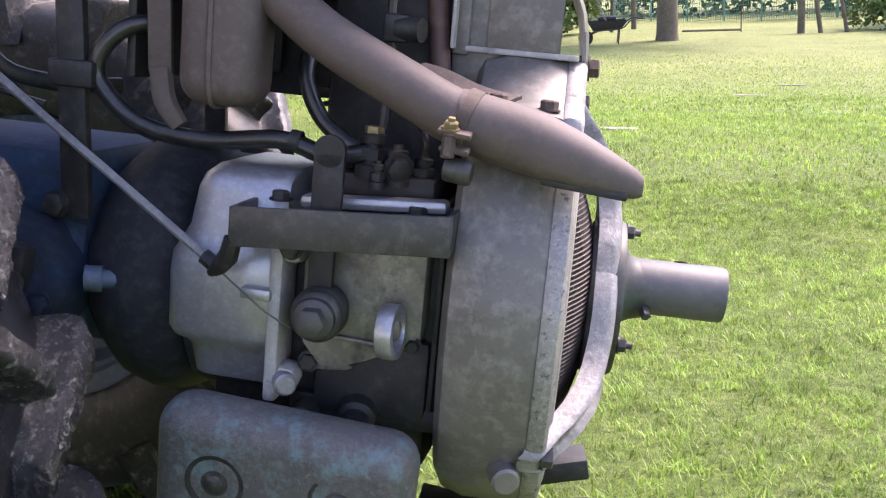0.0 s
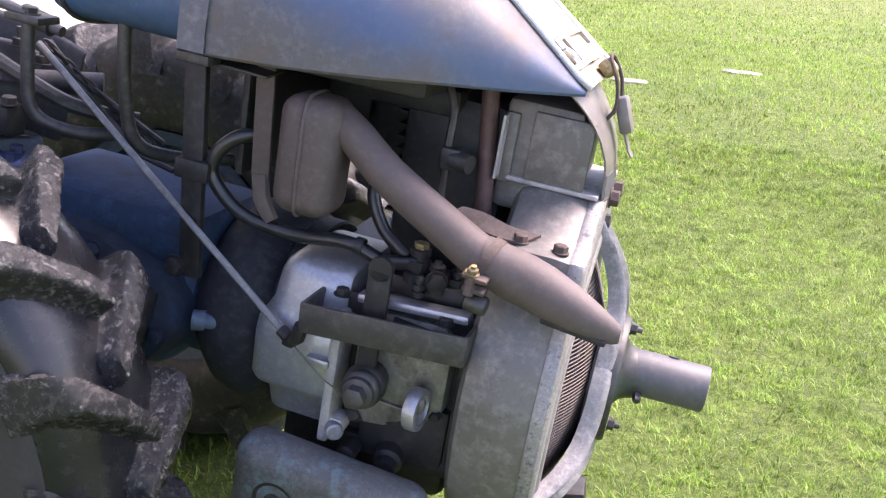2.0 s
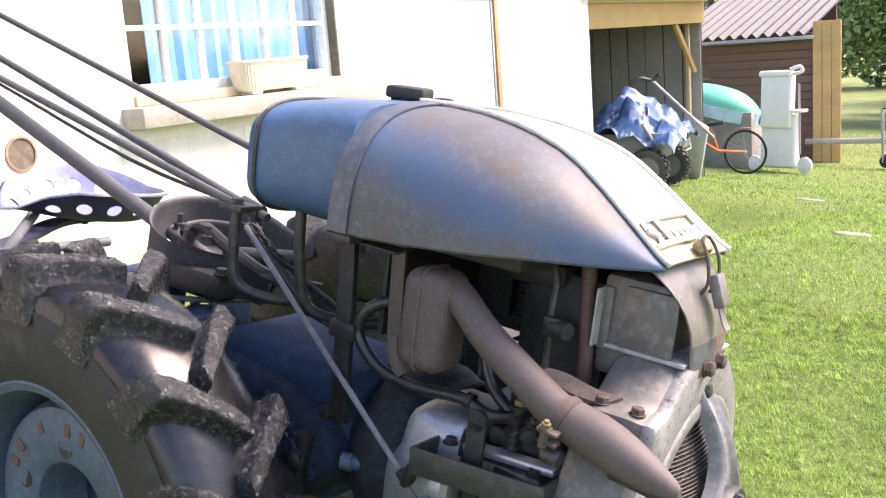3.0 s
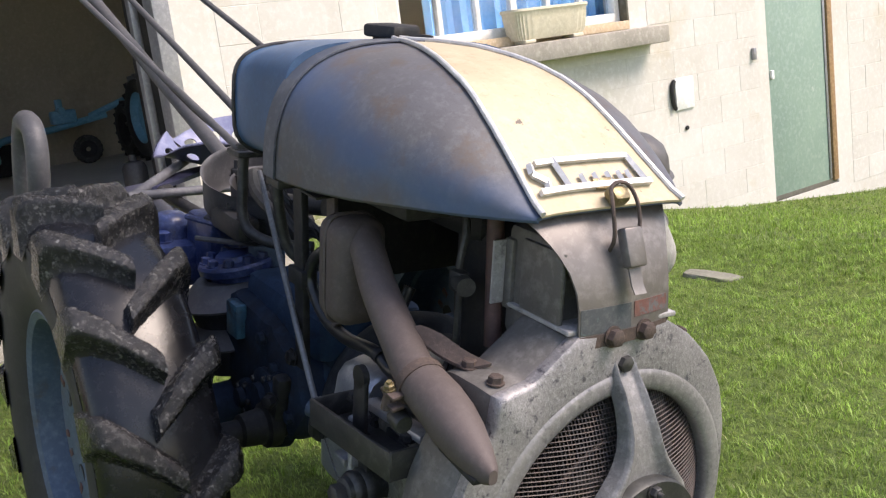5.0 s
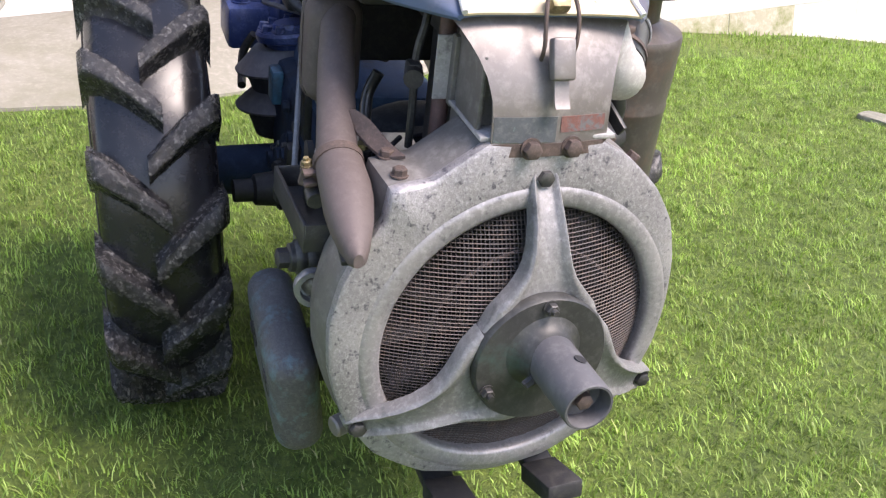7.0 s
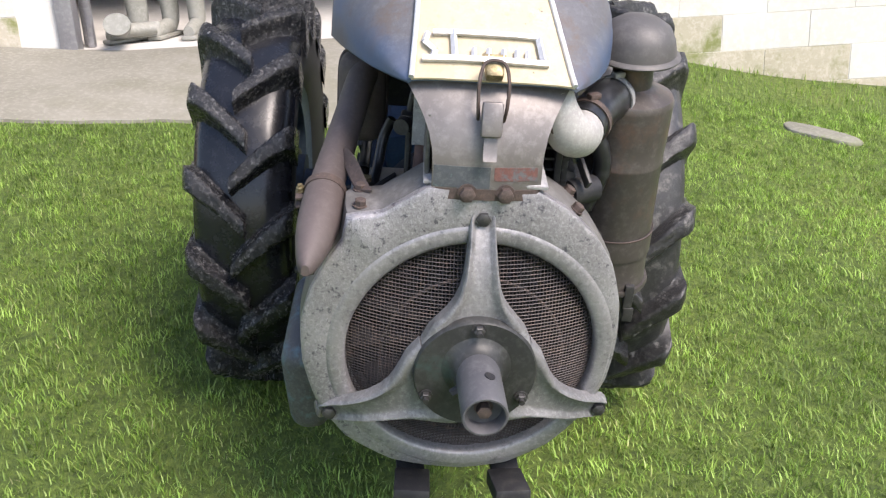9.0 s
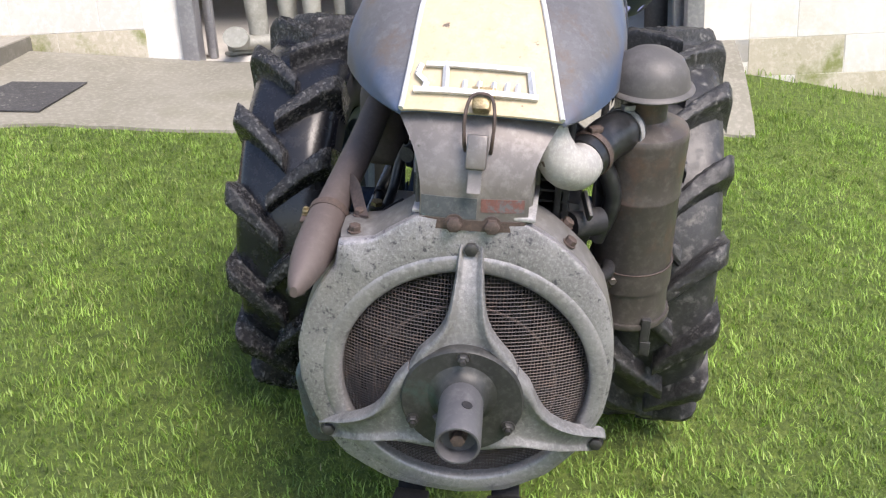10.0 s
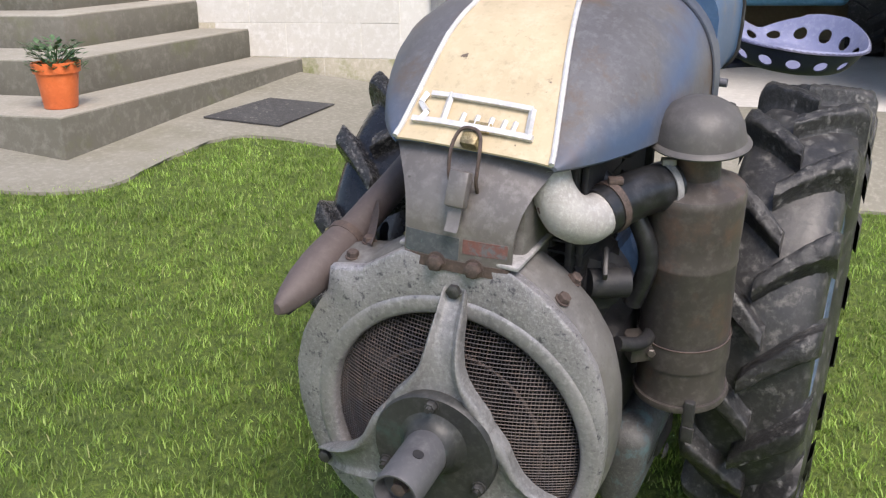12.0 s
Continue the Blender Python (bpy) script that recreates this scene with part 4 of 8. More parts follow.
def build_exhaust():
    bm = box(B(), (-0.381, -0.208, 0.300), (0.090, 0.085, 0.165), 0.028, None, 5)
    can = part("muffler", bm, EXHAUST, tractor, "brown rusty pressed-steel muffler box")
    bm = B()
    ring = []
    for k in range(41):
        a = 2 * math.pi * k / 40
        c, s = math.cos(a), math.sin(a)
        ring.append(V((-0.385, -0.208 + math.copysign(abs(c) ** 0.45, c) * 0.0435, 0.300 + math.copysign(abs(s) ** 0.45, s) * 0.0835)))
    tube(bm, ring, 0.0035, 5, False)
    part("seam", bm, EXHAUST, can)
    pts = [(-0.352, -0.203, 0.352), (-0.325, -0.211, 0.340), (-0.265, -0.224, 0.301), (-0.17, -0.241, 0.257), (-0.128, -0.248, 0.238), (-0.100, -0.251, 0.228)]
    part("exhaust_pipe", tube(B(), spline(pts, 6), [0.026, 0.0255, 0.0265, 0.0275, 0.0285, 0.029], 20), EXHAUST, tractor, "brown rusty exhaust pipe")
    # Fishtail: a round socket drawn out to a low flat mouth; each station has its middle, top, foot and half width.
    rows = []
    for x, y, zt, zb, w in ((-0.112, -0.250, 0.264, 0.201, 0.0315), (-0.085, -0.251, 0.260, 0.193, 0.0325), (-0.050, -0.252, 0.254, 0.186, 0.0335), (-0.022, -0.254, 0.2465, 0.181, 0.0325), (0.012, -0.257, 0.233, 0.178, 0.028), (0.044, -0.260, 0.217, 0.1745, 0.0205), (0.068, -0.262, 0.2035, 0.174, 0.0125), (0.076, -0.2625, 0.196, 0.177, 0.006)):
        flat = min(1.0, max(0.0, (x + 0.07) / 0.06))
        row = []
        for k in range(25):
            a = 2 * math.pi * k / 24
            c, sn = math.cos(a), math.sin(a)
            p = 1.0 if sn > 0 else 1.0 - 0.55 * flat
            row.append(V((x, y + w * c, (zt + zb) / 2 + (zt - zb) / 2 * math.copysign(abs(sn) ** p, sn))))
        rows.append(row)
    bm = B()
    grid(bm, rows)
    bmesh.ops.remove_doubles(bm, verts=bm.verts, dist=1e-6)
    bmesh.ops.holes_fill(bm, edges=[e for e in bm.edges if e.is_boundary])
    tail = part("fishtail", bm, EXHAUST, tractor, "pointed brown rusty exhaust tail", 45)
    # Black box that puts the dark of the outlet slot under the tail.
    part("outlet_slot", box(B(), (0.020, -0.262, 0.1795), (0.086, 0.030, 0.008), 0.002, pose(0, 0, 0, 0, 4.0, -4)), BLACK, tail)
    # Clamp with its screw.
    m = axis((-0.106, -0.2505, 0.231), (1, -0.06, -0.30))
    bm = lathe(B(), [(0.031, -0.007), (0.0342, -0.007), (0.0342, 0.007), (0.031, 0.007)], m, 26)
    box(bm, (-0.112, -0.279, 0.213), (0.016, 0.010, 0.022), 0.003, pose(0, 0, 0, 30, 0, 0))
    box(bm, (-0.111, -0.289, 0.222), (0.034, 0.018, 0.006), 0.002, pose(0, 0, 0, 12, 6, 0))
    box(bm, (-0.110, -0.288, 0.206), (0.030, 0.018, 0.006), 0.002, pose(0, 0, 0, 12, 6, 0))
    hexbolt(bm, (-0.116, -0.291, 0.220), (0.0, -0.2, -1), 0.007, 0.022)
    clamp = part("pipe_clamp", bm, RUST, tractor, "rusty exhaust clamp with screw")
    part("clamp_screw", hexbolt(B(), (-0.116, -0.290, 0.225), (0.1, -0.2, 1), 0.0075, 0.007, 0.005), BRASS, clamp, "dull brass clamp screw")
    part("clamp_lug", lathe(B(), [(0, -0.014), (0.0115, -0.014), (0.013, -0.011), (0.013, 0.011), (0.0115, 0.014), (0, 0.014)], axis((-0.106, -0.280, 0.184), (1, -0.05, -0.1)), 16), STEEL, clamp, "dark hanging clamp roll")
    rows = [[p + V((0, 0, 0)) + s * V((0.0095, 0.0125, 0.005)) for s in (-1, 1)] for p in spline([(-0.170, -0.232, 0.280), (-0.145, -0.216, 0.274), (-0.108, -0.200, 0.260), (-0.070, -0.186, 0.2545)], 4)]
    part("support_strap", thick(B(), rows, V((0, 0, -0.004))), RUST, tractor)
    bm = box(B(), (-0.466, -0.198, 0.330), (0.028, 0.008, 0.17), 0.002, pose(0, 0, 0, 0, -3, 0))
    tube(bm, spline([(-0.462, -0.198, 0.25), (-0.455, -0.20, 0.215), (-0.435, -0.202, 0.188)], 4), [0.014, 0.014, 0.011], 8, True, 0.6)
    part("muffler_bracket", bm, EXHAUST, tractor, "flat iron muffler bracket, rust-worn at its foot")


def build_weights():
    for s, x0 in ((-1, -0.260), (1, -0.40)):
        bm = box(B(), (x0, s * (0.285 if s < 0 else 0.205), -0.184), (0.285, 0.078, 0.190), 0.05, pose(0, 0, 0, s * -7, 3, 0), 6)
        wt = part("side_weight", bm, GREEN_WT, tractor, "grey-green patinated cast side weight")
        for x in (x0 - 0.065, x0 + 0.070):
            # A proud black disc stands in for the dark of each bolt recess.
            m = axis((x, s * (0.3250 if s < 0 else 0.2450), -0.168), (0, s, -0.1))
            part("bolt_recess", lathe(B(), [(0, 0.0), (0.026, 0.0), (0.029, 0.002), (0.033, 0.002), (0.030, -0.02), (0, -0.02)], m, 22), BLACK, wt)
            part("bolt", hexbolt(B(), (x, s * (0.3250 if s < 0 else 0.2670), -0.168), (0, s, -0.1), 0.012, 0.004), STEEL, wt)
        part("weight_arm", box(B(), (x0 - 0.02, s * 0.18, -0.20), (0.10, 0.14, 0.05), 0.01), BLACK, wt)


def build_air_cleaner():
    m = Matrix.Translation((-0.330, 0.276, 0)) @ pose(0, 0, 0, 2.0, 3.5, 0)
    CAP = mat("satin_grey_brown_cap", (0.10, 0.096, 0.095), (0.075, 0.07, 0.068), (0.13, 0.124, 0.122), 0.55, 0.15, 50, 5, 0.03, wear=(0.06, 0.05, 0.045), wear_at=0.6, wear_scale=9, wear_soft=0.2, grime=0.06)
    prof = [(0, -0.046), (0.05, -0.044), (0.064, -0.037), (0.067, -0.017), (0.0745, -0.015), (0.076, -0.013), (0.0745, -0.007), (0.074, 0.02), (0.074, 0.23), (0.0755, 0.234), (0.0755, 0.240), (0.074, 0.244), (0.076, 0.28), (0.078, 0.345), (0.078, 0.352), (0.075, 0.359), (0.040, 0.372), (0.036, 0.376), (0.034, 0.44), (0, 0.44)]
    body = part("air_cleaner", lathe(B(), prof, m, 40), CLEANER, tractor, "sooty brown-black cylindrical oil-bath air cleaner")
    dome = [(0.0, 0.433), (0.066, 0.432), (0.0755, 0.428), (0.0775, 0.431), (0.0755, 0.434), (0.0695, 0.437), (0.068, 0.444), (0.064, 0.462), (0.054, 0.480), (0.034, 0.493), (0.013, 0.498), (0, 0.499)]
    part("rain_cap", lathe(B(), dome, m, 40), CAP, body, "dull black domed rain cap")
    part("mounting_band", lathe(B(), [(0.0745, 0.050), (0.077, 0.050), (0.077, 0.095), (0.0745, 0.095)], m, 36), CLEANER, body)
    part("band_edge", lathe(B(), [(0.077, 0.093), (0.0778, 0.0935), (0.0778, 0.0958), (0.077, 0.0965)], m, 36), RUST, body)
    bm = box(B(), (-0.268, 0.215, 0.074), (0.05, 0.05, 0.038), 0.004, pose(0, 0, 0, 0, 0, 40))
    hexbolt(bm, (-0.255, 0.238, 0.074), (0.8, 0.3, 0), 0.008, 0.006)
    part("band_lug", bm, CLEANER, body)
    bm = lathe(B(), [(0.070, -0.026), (0.080, -0.026), (0.082, -0.020), (0.080, -0.014), (0.070, -0.014)], m, 36)
    part("bowl_ring", bm, CLEANER, body)
    bm = box(B(), (-0.260, 0.312, -0.034), (0.014, 0.018, 0.06), 0.003)
    box(bm, (-0.254, 0.315, -0.066), (0.006, 0.02, 0.03), 0.002)
    part("bowl_clip", bm, STEEL, body)
    # Inlet: cast elbow, rubber sleeve, clips.
    pts = [(-0.098, 0.098, 0.425), (-0.094, 0.108, 0.395), (-0.100, 0.128, 0.362), (-0.125, 0.150, 0.346), (-0.158, 0.165, 0.350)]
    bm = tube(B(), spline(pts, 6), [0.030, 0.032, 0.036, 0.036, 0.033], 20)
    box(bm, (-0.098, 0.085, 0.405), (0.05, 0.03, 0.06), 0.008)
    elbow = part("inlet_elbow", bm, mat("pitted_pale_casting", (0.42, 0.41, 0.39), (0.3, 0.29, 0.28), (0.52, 0.51, 0.5), 0.65, 0.2, 140, 14, 0.4), tractor, "pitted pale cast aluminium inlet elbow")
    part("bolt", hexbolt(B(), (-0.078, 0.100, 0.375), (0.9, 0.4, 0), 0.009, 0.009), RUST, elbow)
    pts = [(-0.150, 0.160, 0.349), (-0.185, 0.178, 0.356), (-0.225, 0.200, 0.362), (-0.275, 0.232, 0.362)]
    part("inlet_sleeve", tube(B(), spline(pts, 5), 0.037, 22), HOSE, elbow, "black rubber inlet sleeve")
    for p, d, r, mm, nm in (((-0.172, 0.171, 0.353), (-0.87, 0.46, 0.15), 0.0385, RUST, "hose_clip"), ((-0.262, 0.224, 0.362), (-0.85, 0.52, 0.0), 0.0385, ALU, "hose_clip")):
        bm = lathe(B(), [(r - 0.001, -0.006), (r + 0.0012, -0.006), (r + 0.0012, 0.006), (r - 0.001, 0.006)], axis(p, d), 26)
        box(bm, V(p) + V((0, 0.004, r + 0.004)), (0.014, 0.022, 0.010), 0.002, pose(0, 0, 0, 0, 0, 30))
        part(nm, bm, mm, elbow)


def build_left_side():
    """What shows beside the air cleaner: carburettor side castings and hoses."""
    bm = box(B(), (-0.22, 0.13, 0.20), (0.10, 0.08, 0.13), 0.02)
    tube(bm, [(-0.16, 0.15, 0.225), (-0.20, 0.2, 0.22)], 0.024, 14)
    lathe(bm, [(0, 0), (0.045, 0), (0.045, 0.01), (0.03, 0.014), (0.02, 0.03), (0, 0.03)], axis((-0.20, 0.16, 0.215), (0.5, 0.8, 0.2)), 22)
    part("governor", bm, BLACK, tractor, "black cast governor housing")
    part("breather_hose", tube(B(), spline([(-0.22, 0.10, 0.40), (-0.24, 0.18, 0.33), (-0.24, 0.22, 0.25), (-0.25, 0.2, 0.16)], 6), 0.016, 12), HOSE, tractor)
    part("governor_lever", box(B(), (-0.16, 0.175, 0.265), (0.05, 0.008, 0.02), 0.003, pose(0, 0, 0, 0, 35, 20)), STEEL, tractor)
    part("side_pipe", tube(B(), spline([(-0.18, 0.2, 0.12), (-0.25, 0.23, 0.1), (-0.40, 0.22, 0.12)], 5), 0.012, 10), BLACK, tractor)


GRIMY_IRON = mat("grimy_blue_black_iron", (0.032, 0.036, 0.048), (0.018, 0.019, 0.023), (0.06, 0.065, 0.075), 0.7, 0.1, 50, 6, 0.3, wear=(0.03, 0.055, 0.10), wear_at=0.6, wear_scale=7, wear_soft=0.15, grime=0.3, spec=0.3)


def build_transmission():
    bm = lathe(B(), [(0, 0), (0.148, 0.0), (0.152, 0.004), (0.152, 0.034), (0.146, 0.04), (0.158, 0.048), (0.168, 0.07), (0.170, 0.10), (0.160, 0.132), (0.135, 0.16), (0.11, 0.18), (0.105, 0.22), (0, 0.22)], axis((-0.405, -0.02, -0.010), (-1, 0, 0)), 40)
    part("bell_housing", bm, GRIMY_IRON, tractor, "grimy black clutch bell housing")
    bm = box(B(), (-0.80, -0.01, -0.03), (0.36, 0.26, 0.24), 0.05, None, 4)
    lathe(bm, [(0, 0), (0.125, 0.0), (0.13, 0.01), (0.13, 0.2), (0.11, 0.22), (0, 0.22)], axis((-0.58, -0.02, 0.0), (-1, 0, 0)), 30)
    box(bm, (-0.74, -0.06, 0.10), (0.34, 0.22, 0.09), 0.025)
    gb = part("gearbox", bm, CASE_BLUE, tractor, "grimy blue gearbox casting")
    tilt = Matrix.Translation((-0.985, -0.155, 0.135)) @ pose(0, 0, 0, 8, -6, 0)
    bm = lathe(B(), [(0, -0.09), (0.05, -0.09), (0.06, -0.02), (0.078, -0.014), (0.080, 0.0), (0.076, 0.006), (0.045, 0.008), (0.040, 0.018), (0, 0.018)], tilt, 30)
    lid = part("gearbox_lid", bm, VIVID_BLUE, gb, "deep blue gearbox lid with bolts")
    for k in range(10):
        a = 2 * math.pi * k / 10
        part("bolt", hexbolt(B(), tilt @ V((0.062 * math.cos(a), 0.062 * math.sin(a), 0.006)), (0, 0.1, 1), 0.0105, 0.013), VIVID_BLUE, lid)
    bm = lathe(B(), [(0, -0.06), (0.072, -0.06), (0.072, -0.048), (0.048, -0.044), (0.045, 0.0), (0.040, 0.016), (0.026, 0.026), (0, 0.028)], Matrix.Translation((-1.27, -0.20, 0.150)), 24)
    for k in range(6):
        a = 2 * math.pi * k / 6
        hexbolt(bm, (-1.27 + 0.06 * math.cos(a), -0.20 + 0.06 * math.sin(a), 0.102), (0, 0, 1), 0.010, 0.012)
    box(bm, (-1.25, -0.21, 0.075), (0.15, 0.12, 0.10), 0.015)
    hexbolt(bm, (-1.22, -0.235, 0.126), (0, 0, 1), 0.017, 0.02)
    part("hitch_cap", bm, VIVID_BLUE, gb, "deep blue hitch cap with a large hex bolt")
    bm = box(B(), (-1.18, -0.12, 0.125), (0.12, 0.11, 0.13), 0.016, pose(0, 0, 0, 0, 5, 8))
    hexbolt(bm, (-1.18, -0.12, 0.196), (0, 0, 1), 0.016, 0.016)
    part("hitch_block", bm, VIVID_BLUE, gb, "deep blue hitch block")
    # Dark box added so that sunlit ground doesn't show through behind the lid.
    bm = box(B(), (-0.76, -0.03, 0.055), (0.38, 0.22, 0.10), 0.02)
    part("gear_housing", bm, GEAR_BLUE, gb, "grimy dark blue box added to close a bright gap over the gears")
    for p, r in (((-0.70, -0.204, -0.04), 0.055), ((-0.79, -0.204, -0.075), 0.035), ((-0.64, -0.204, 0.0), 0.03)):
        bm = lathe(B(), [(0, 0), (r, 0), (r, 0.012), (r * 0.8, 0.018), (r * 0.55, 0.018), (r * 0.5, 0.03), (0, 0.03)], axis(p, (0, -1, 0)), 22)
        boss = part("cover_boss", bm, GEAR_BLUE, gb)
        for k in range(5):
            a = 2 * math.pi * k / 5
            part("bolt", hexbolt(B(), V(p) + V((r * 0.78 * math.cos(a), -0.013, r * 0.78 * math.sin(a))), (0, -1, 0), 0.006, 0.007), STEEL, boss)
    part("cyan_plate", box(B(), (-0.842, -0.212, 0.066), (0.055, 0.024, 0.07), 0.006), mat("chipped_cyan_paint", (0.04, 0.14, 0.22), (0.02, 0.05, 0.09), (0.06, 0.18, 0.27), 0.5, 0, 50, 12, 0.1, wear=(0.02, 0.025, 0.03), wear_at=0.52, wear_scale=18, wear_soft=0.12), gb, "chipped cyan plate")
    part("blue_lug", box(B(), (-0.944, -0.106, 0.150), (0.02, 0.075, 0.05), 0.006, pose(0, 0, 0, 0, 0, -35)), RIM_BLUE, gb)
    part("selector_rod", tube(B(), [(-1.19, -0.19, 0.185), (-0.93, -0.075, 0.18)], 0.007, 8), VIVID_BLUE, gb, "thin blue selector rod")
    part("selector_rod", tube(B(), [(-1.10, -0.20, 0.16), (-0.96, -0.13, 0.175)], 0.006, 8), DUSTY_IRON, gb)
    part("drain_bolt", lathe(B(), [(0, 0), (0.012, 0), (0.012, 0.02), (0.016, 0.02), (0.016, 0.04), (0, 0.042)], axis((-0.515, -0.175, -0.005), (-0.9, -0.4, 0)), 10), RIM_BLUE, gb)
    bm = B()
    side = [(-0.96, -0.05), (-0.96, 0.08), (-0.90, 0.11), (-0.72, 0.095), (-0.60, 0.05), (-0.56, -0.03), (-0.62, -0.11), (-0.90, -0.13)]
    prism(bm, side, Matrix(((1, 0, 0, 0), (0, 0, -1, -0.05), (0, 1, 0, 0), (0, 0, 0, 1))), 0.155, 0.034)
    part("reduction_case", bm, GEAR_BLUE, gb, "grimy blue reduction gear case")
    for p in ((-0.66, -0.207, 0.03), (-0.60, -0.205, -0.04), (-0.72, -0.207, 0.068), (-0.83, -0.207, 0.075)):
        part("bolt", hexbolt(B(), p, (0, -1, 0), 0.012, 0.012), GEAR_BLUE, gb)
    # Flared bowls of the gear case under its lid, dusty on their tops.
    low = Matrix.Translation((-0.985, -0.150, 0.0)) @ pose(0, 0, 0, 8, -6, 0)
    for z, r, depth in ((0.105, 0.118, 0.052), (0.028, 0.128, 0.062)):
        bm = lathe(B(), [(0.05, z), (0.072, z - 0.002), (r - 0.012, z - 0.034), (r, z - 0.043), (r - 0.002, z - 0.048)], low, 34)
        bowl = part("case_flange", bm, DUSTY_IRON, gb, "dusty grey flared flange of the gear case")
        part("case_bowl", lathe(B(), [(r - 0.003, z - 0.047), (r - 0.022, z - 0.054), (r - 0.034, z - 0.048 - depth), (0.03, z - 0.05 - depth)], low, 30), GRIMY_IRON, bowl)
    part("case_lever", tube(B(), spline([(-1.14, -0.215, 0.075), (-1.16, -0.235, 0.03), (-1.15, -0.24, -0.02), (-1.11, -0.245, -0.035)], 5), 0.010, 8), STEEL, gb, "bent dark steel shift lever")
    # Axle housings with ribs and flanges out to the wheels.
    for s, y1, z1 in ((-1, -0.40, -0.147), (1, 0.33, -0.122)):
        bm = lathe(B(), [(0, 0.10), (0.105, 0.10), (0.10, 0.13), (0.07, 0.16), (0.055, 0.2), (0.05, abs(y1) - 0.03), (0.085, abs(y1) - 0.03), (0.085, abs(y1) - 0.01), (0, abs(y1) - 0.01)], axis((-0.90, 0, z1), (0, s, 0)), 26)
        part("axle_housing", bm, GEAR_BLUE, tractor)
    # Clutch lever hardware under the tyre's inner side.
    bm = lathe(B(), [(0, 0), (0.030, 0), (0.030, 0.05), (0.042, 0.052), (0.042, 0.075), (0.034, 0.08), (0.030, 0.12), (0.022, 0.125), (0.022, 0.16), (0, 0.16)], axis((-0.66, -0.16, -0.075), (0.05, -1, 0)), 16)
    box(bm, (-0.63, -0.215, -0.03), (0.03, 0.03, 0.13), 0.010, pose(0, 0, 0, 0, 12, 0))
    hexbolt(bm, (-0.62, -0.235, -0.01), (0.5, -0.8, 0), 0.012, 0.016)
    part("brake_linkage", bm, BLACK, tractor, "grimy dark brake linkage")
    # Posts that carry the tank.
    for s in (-1, 1):
        bm = box(B(), (-0.563, s * 0.205, 0.24), (0.034, 0.014, 0.34), 0.003, pose(0, 0, 0, 0, -3, 0))
        box(bm, (-0.560, s * 0.205, 0.235), (0.055, 0.03, 0.03), 0.004)
        hexbolt(bm, (-0.575, s * 0.214, 0.085), (0, s, 0), 0.013, 0.01)
        part("tank_post", bm, BLACK, tractor, "black flat iron tank post")
    bm = tube(B(), spline([(-0.70, -0.19, 0.42), (-0.695, -0.19, 0.33), (-0.685, -0.17, 0.24), (-0.64, -0.12, 0.215), (-0.58, -0.06, 0.215)], 5), 0.0105, 10)
    part("bent_pipe", bm, STEEL, tractor)
    part("shelf_plate", box(B(), (-0.505, -0.21, 0.396), (0.11, 0.05, 0.004), 0.001, pose(0, 0, 0, 4, 2, 0)), STEEL, tractor)


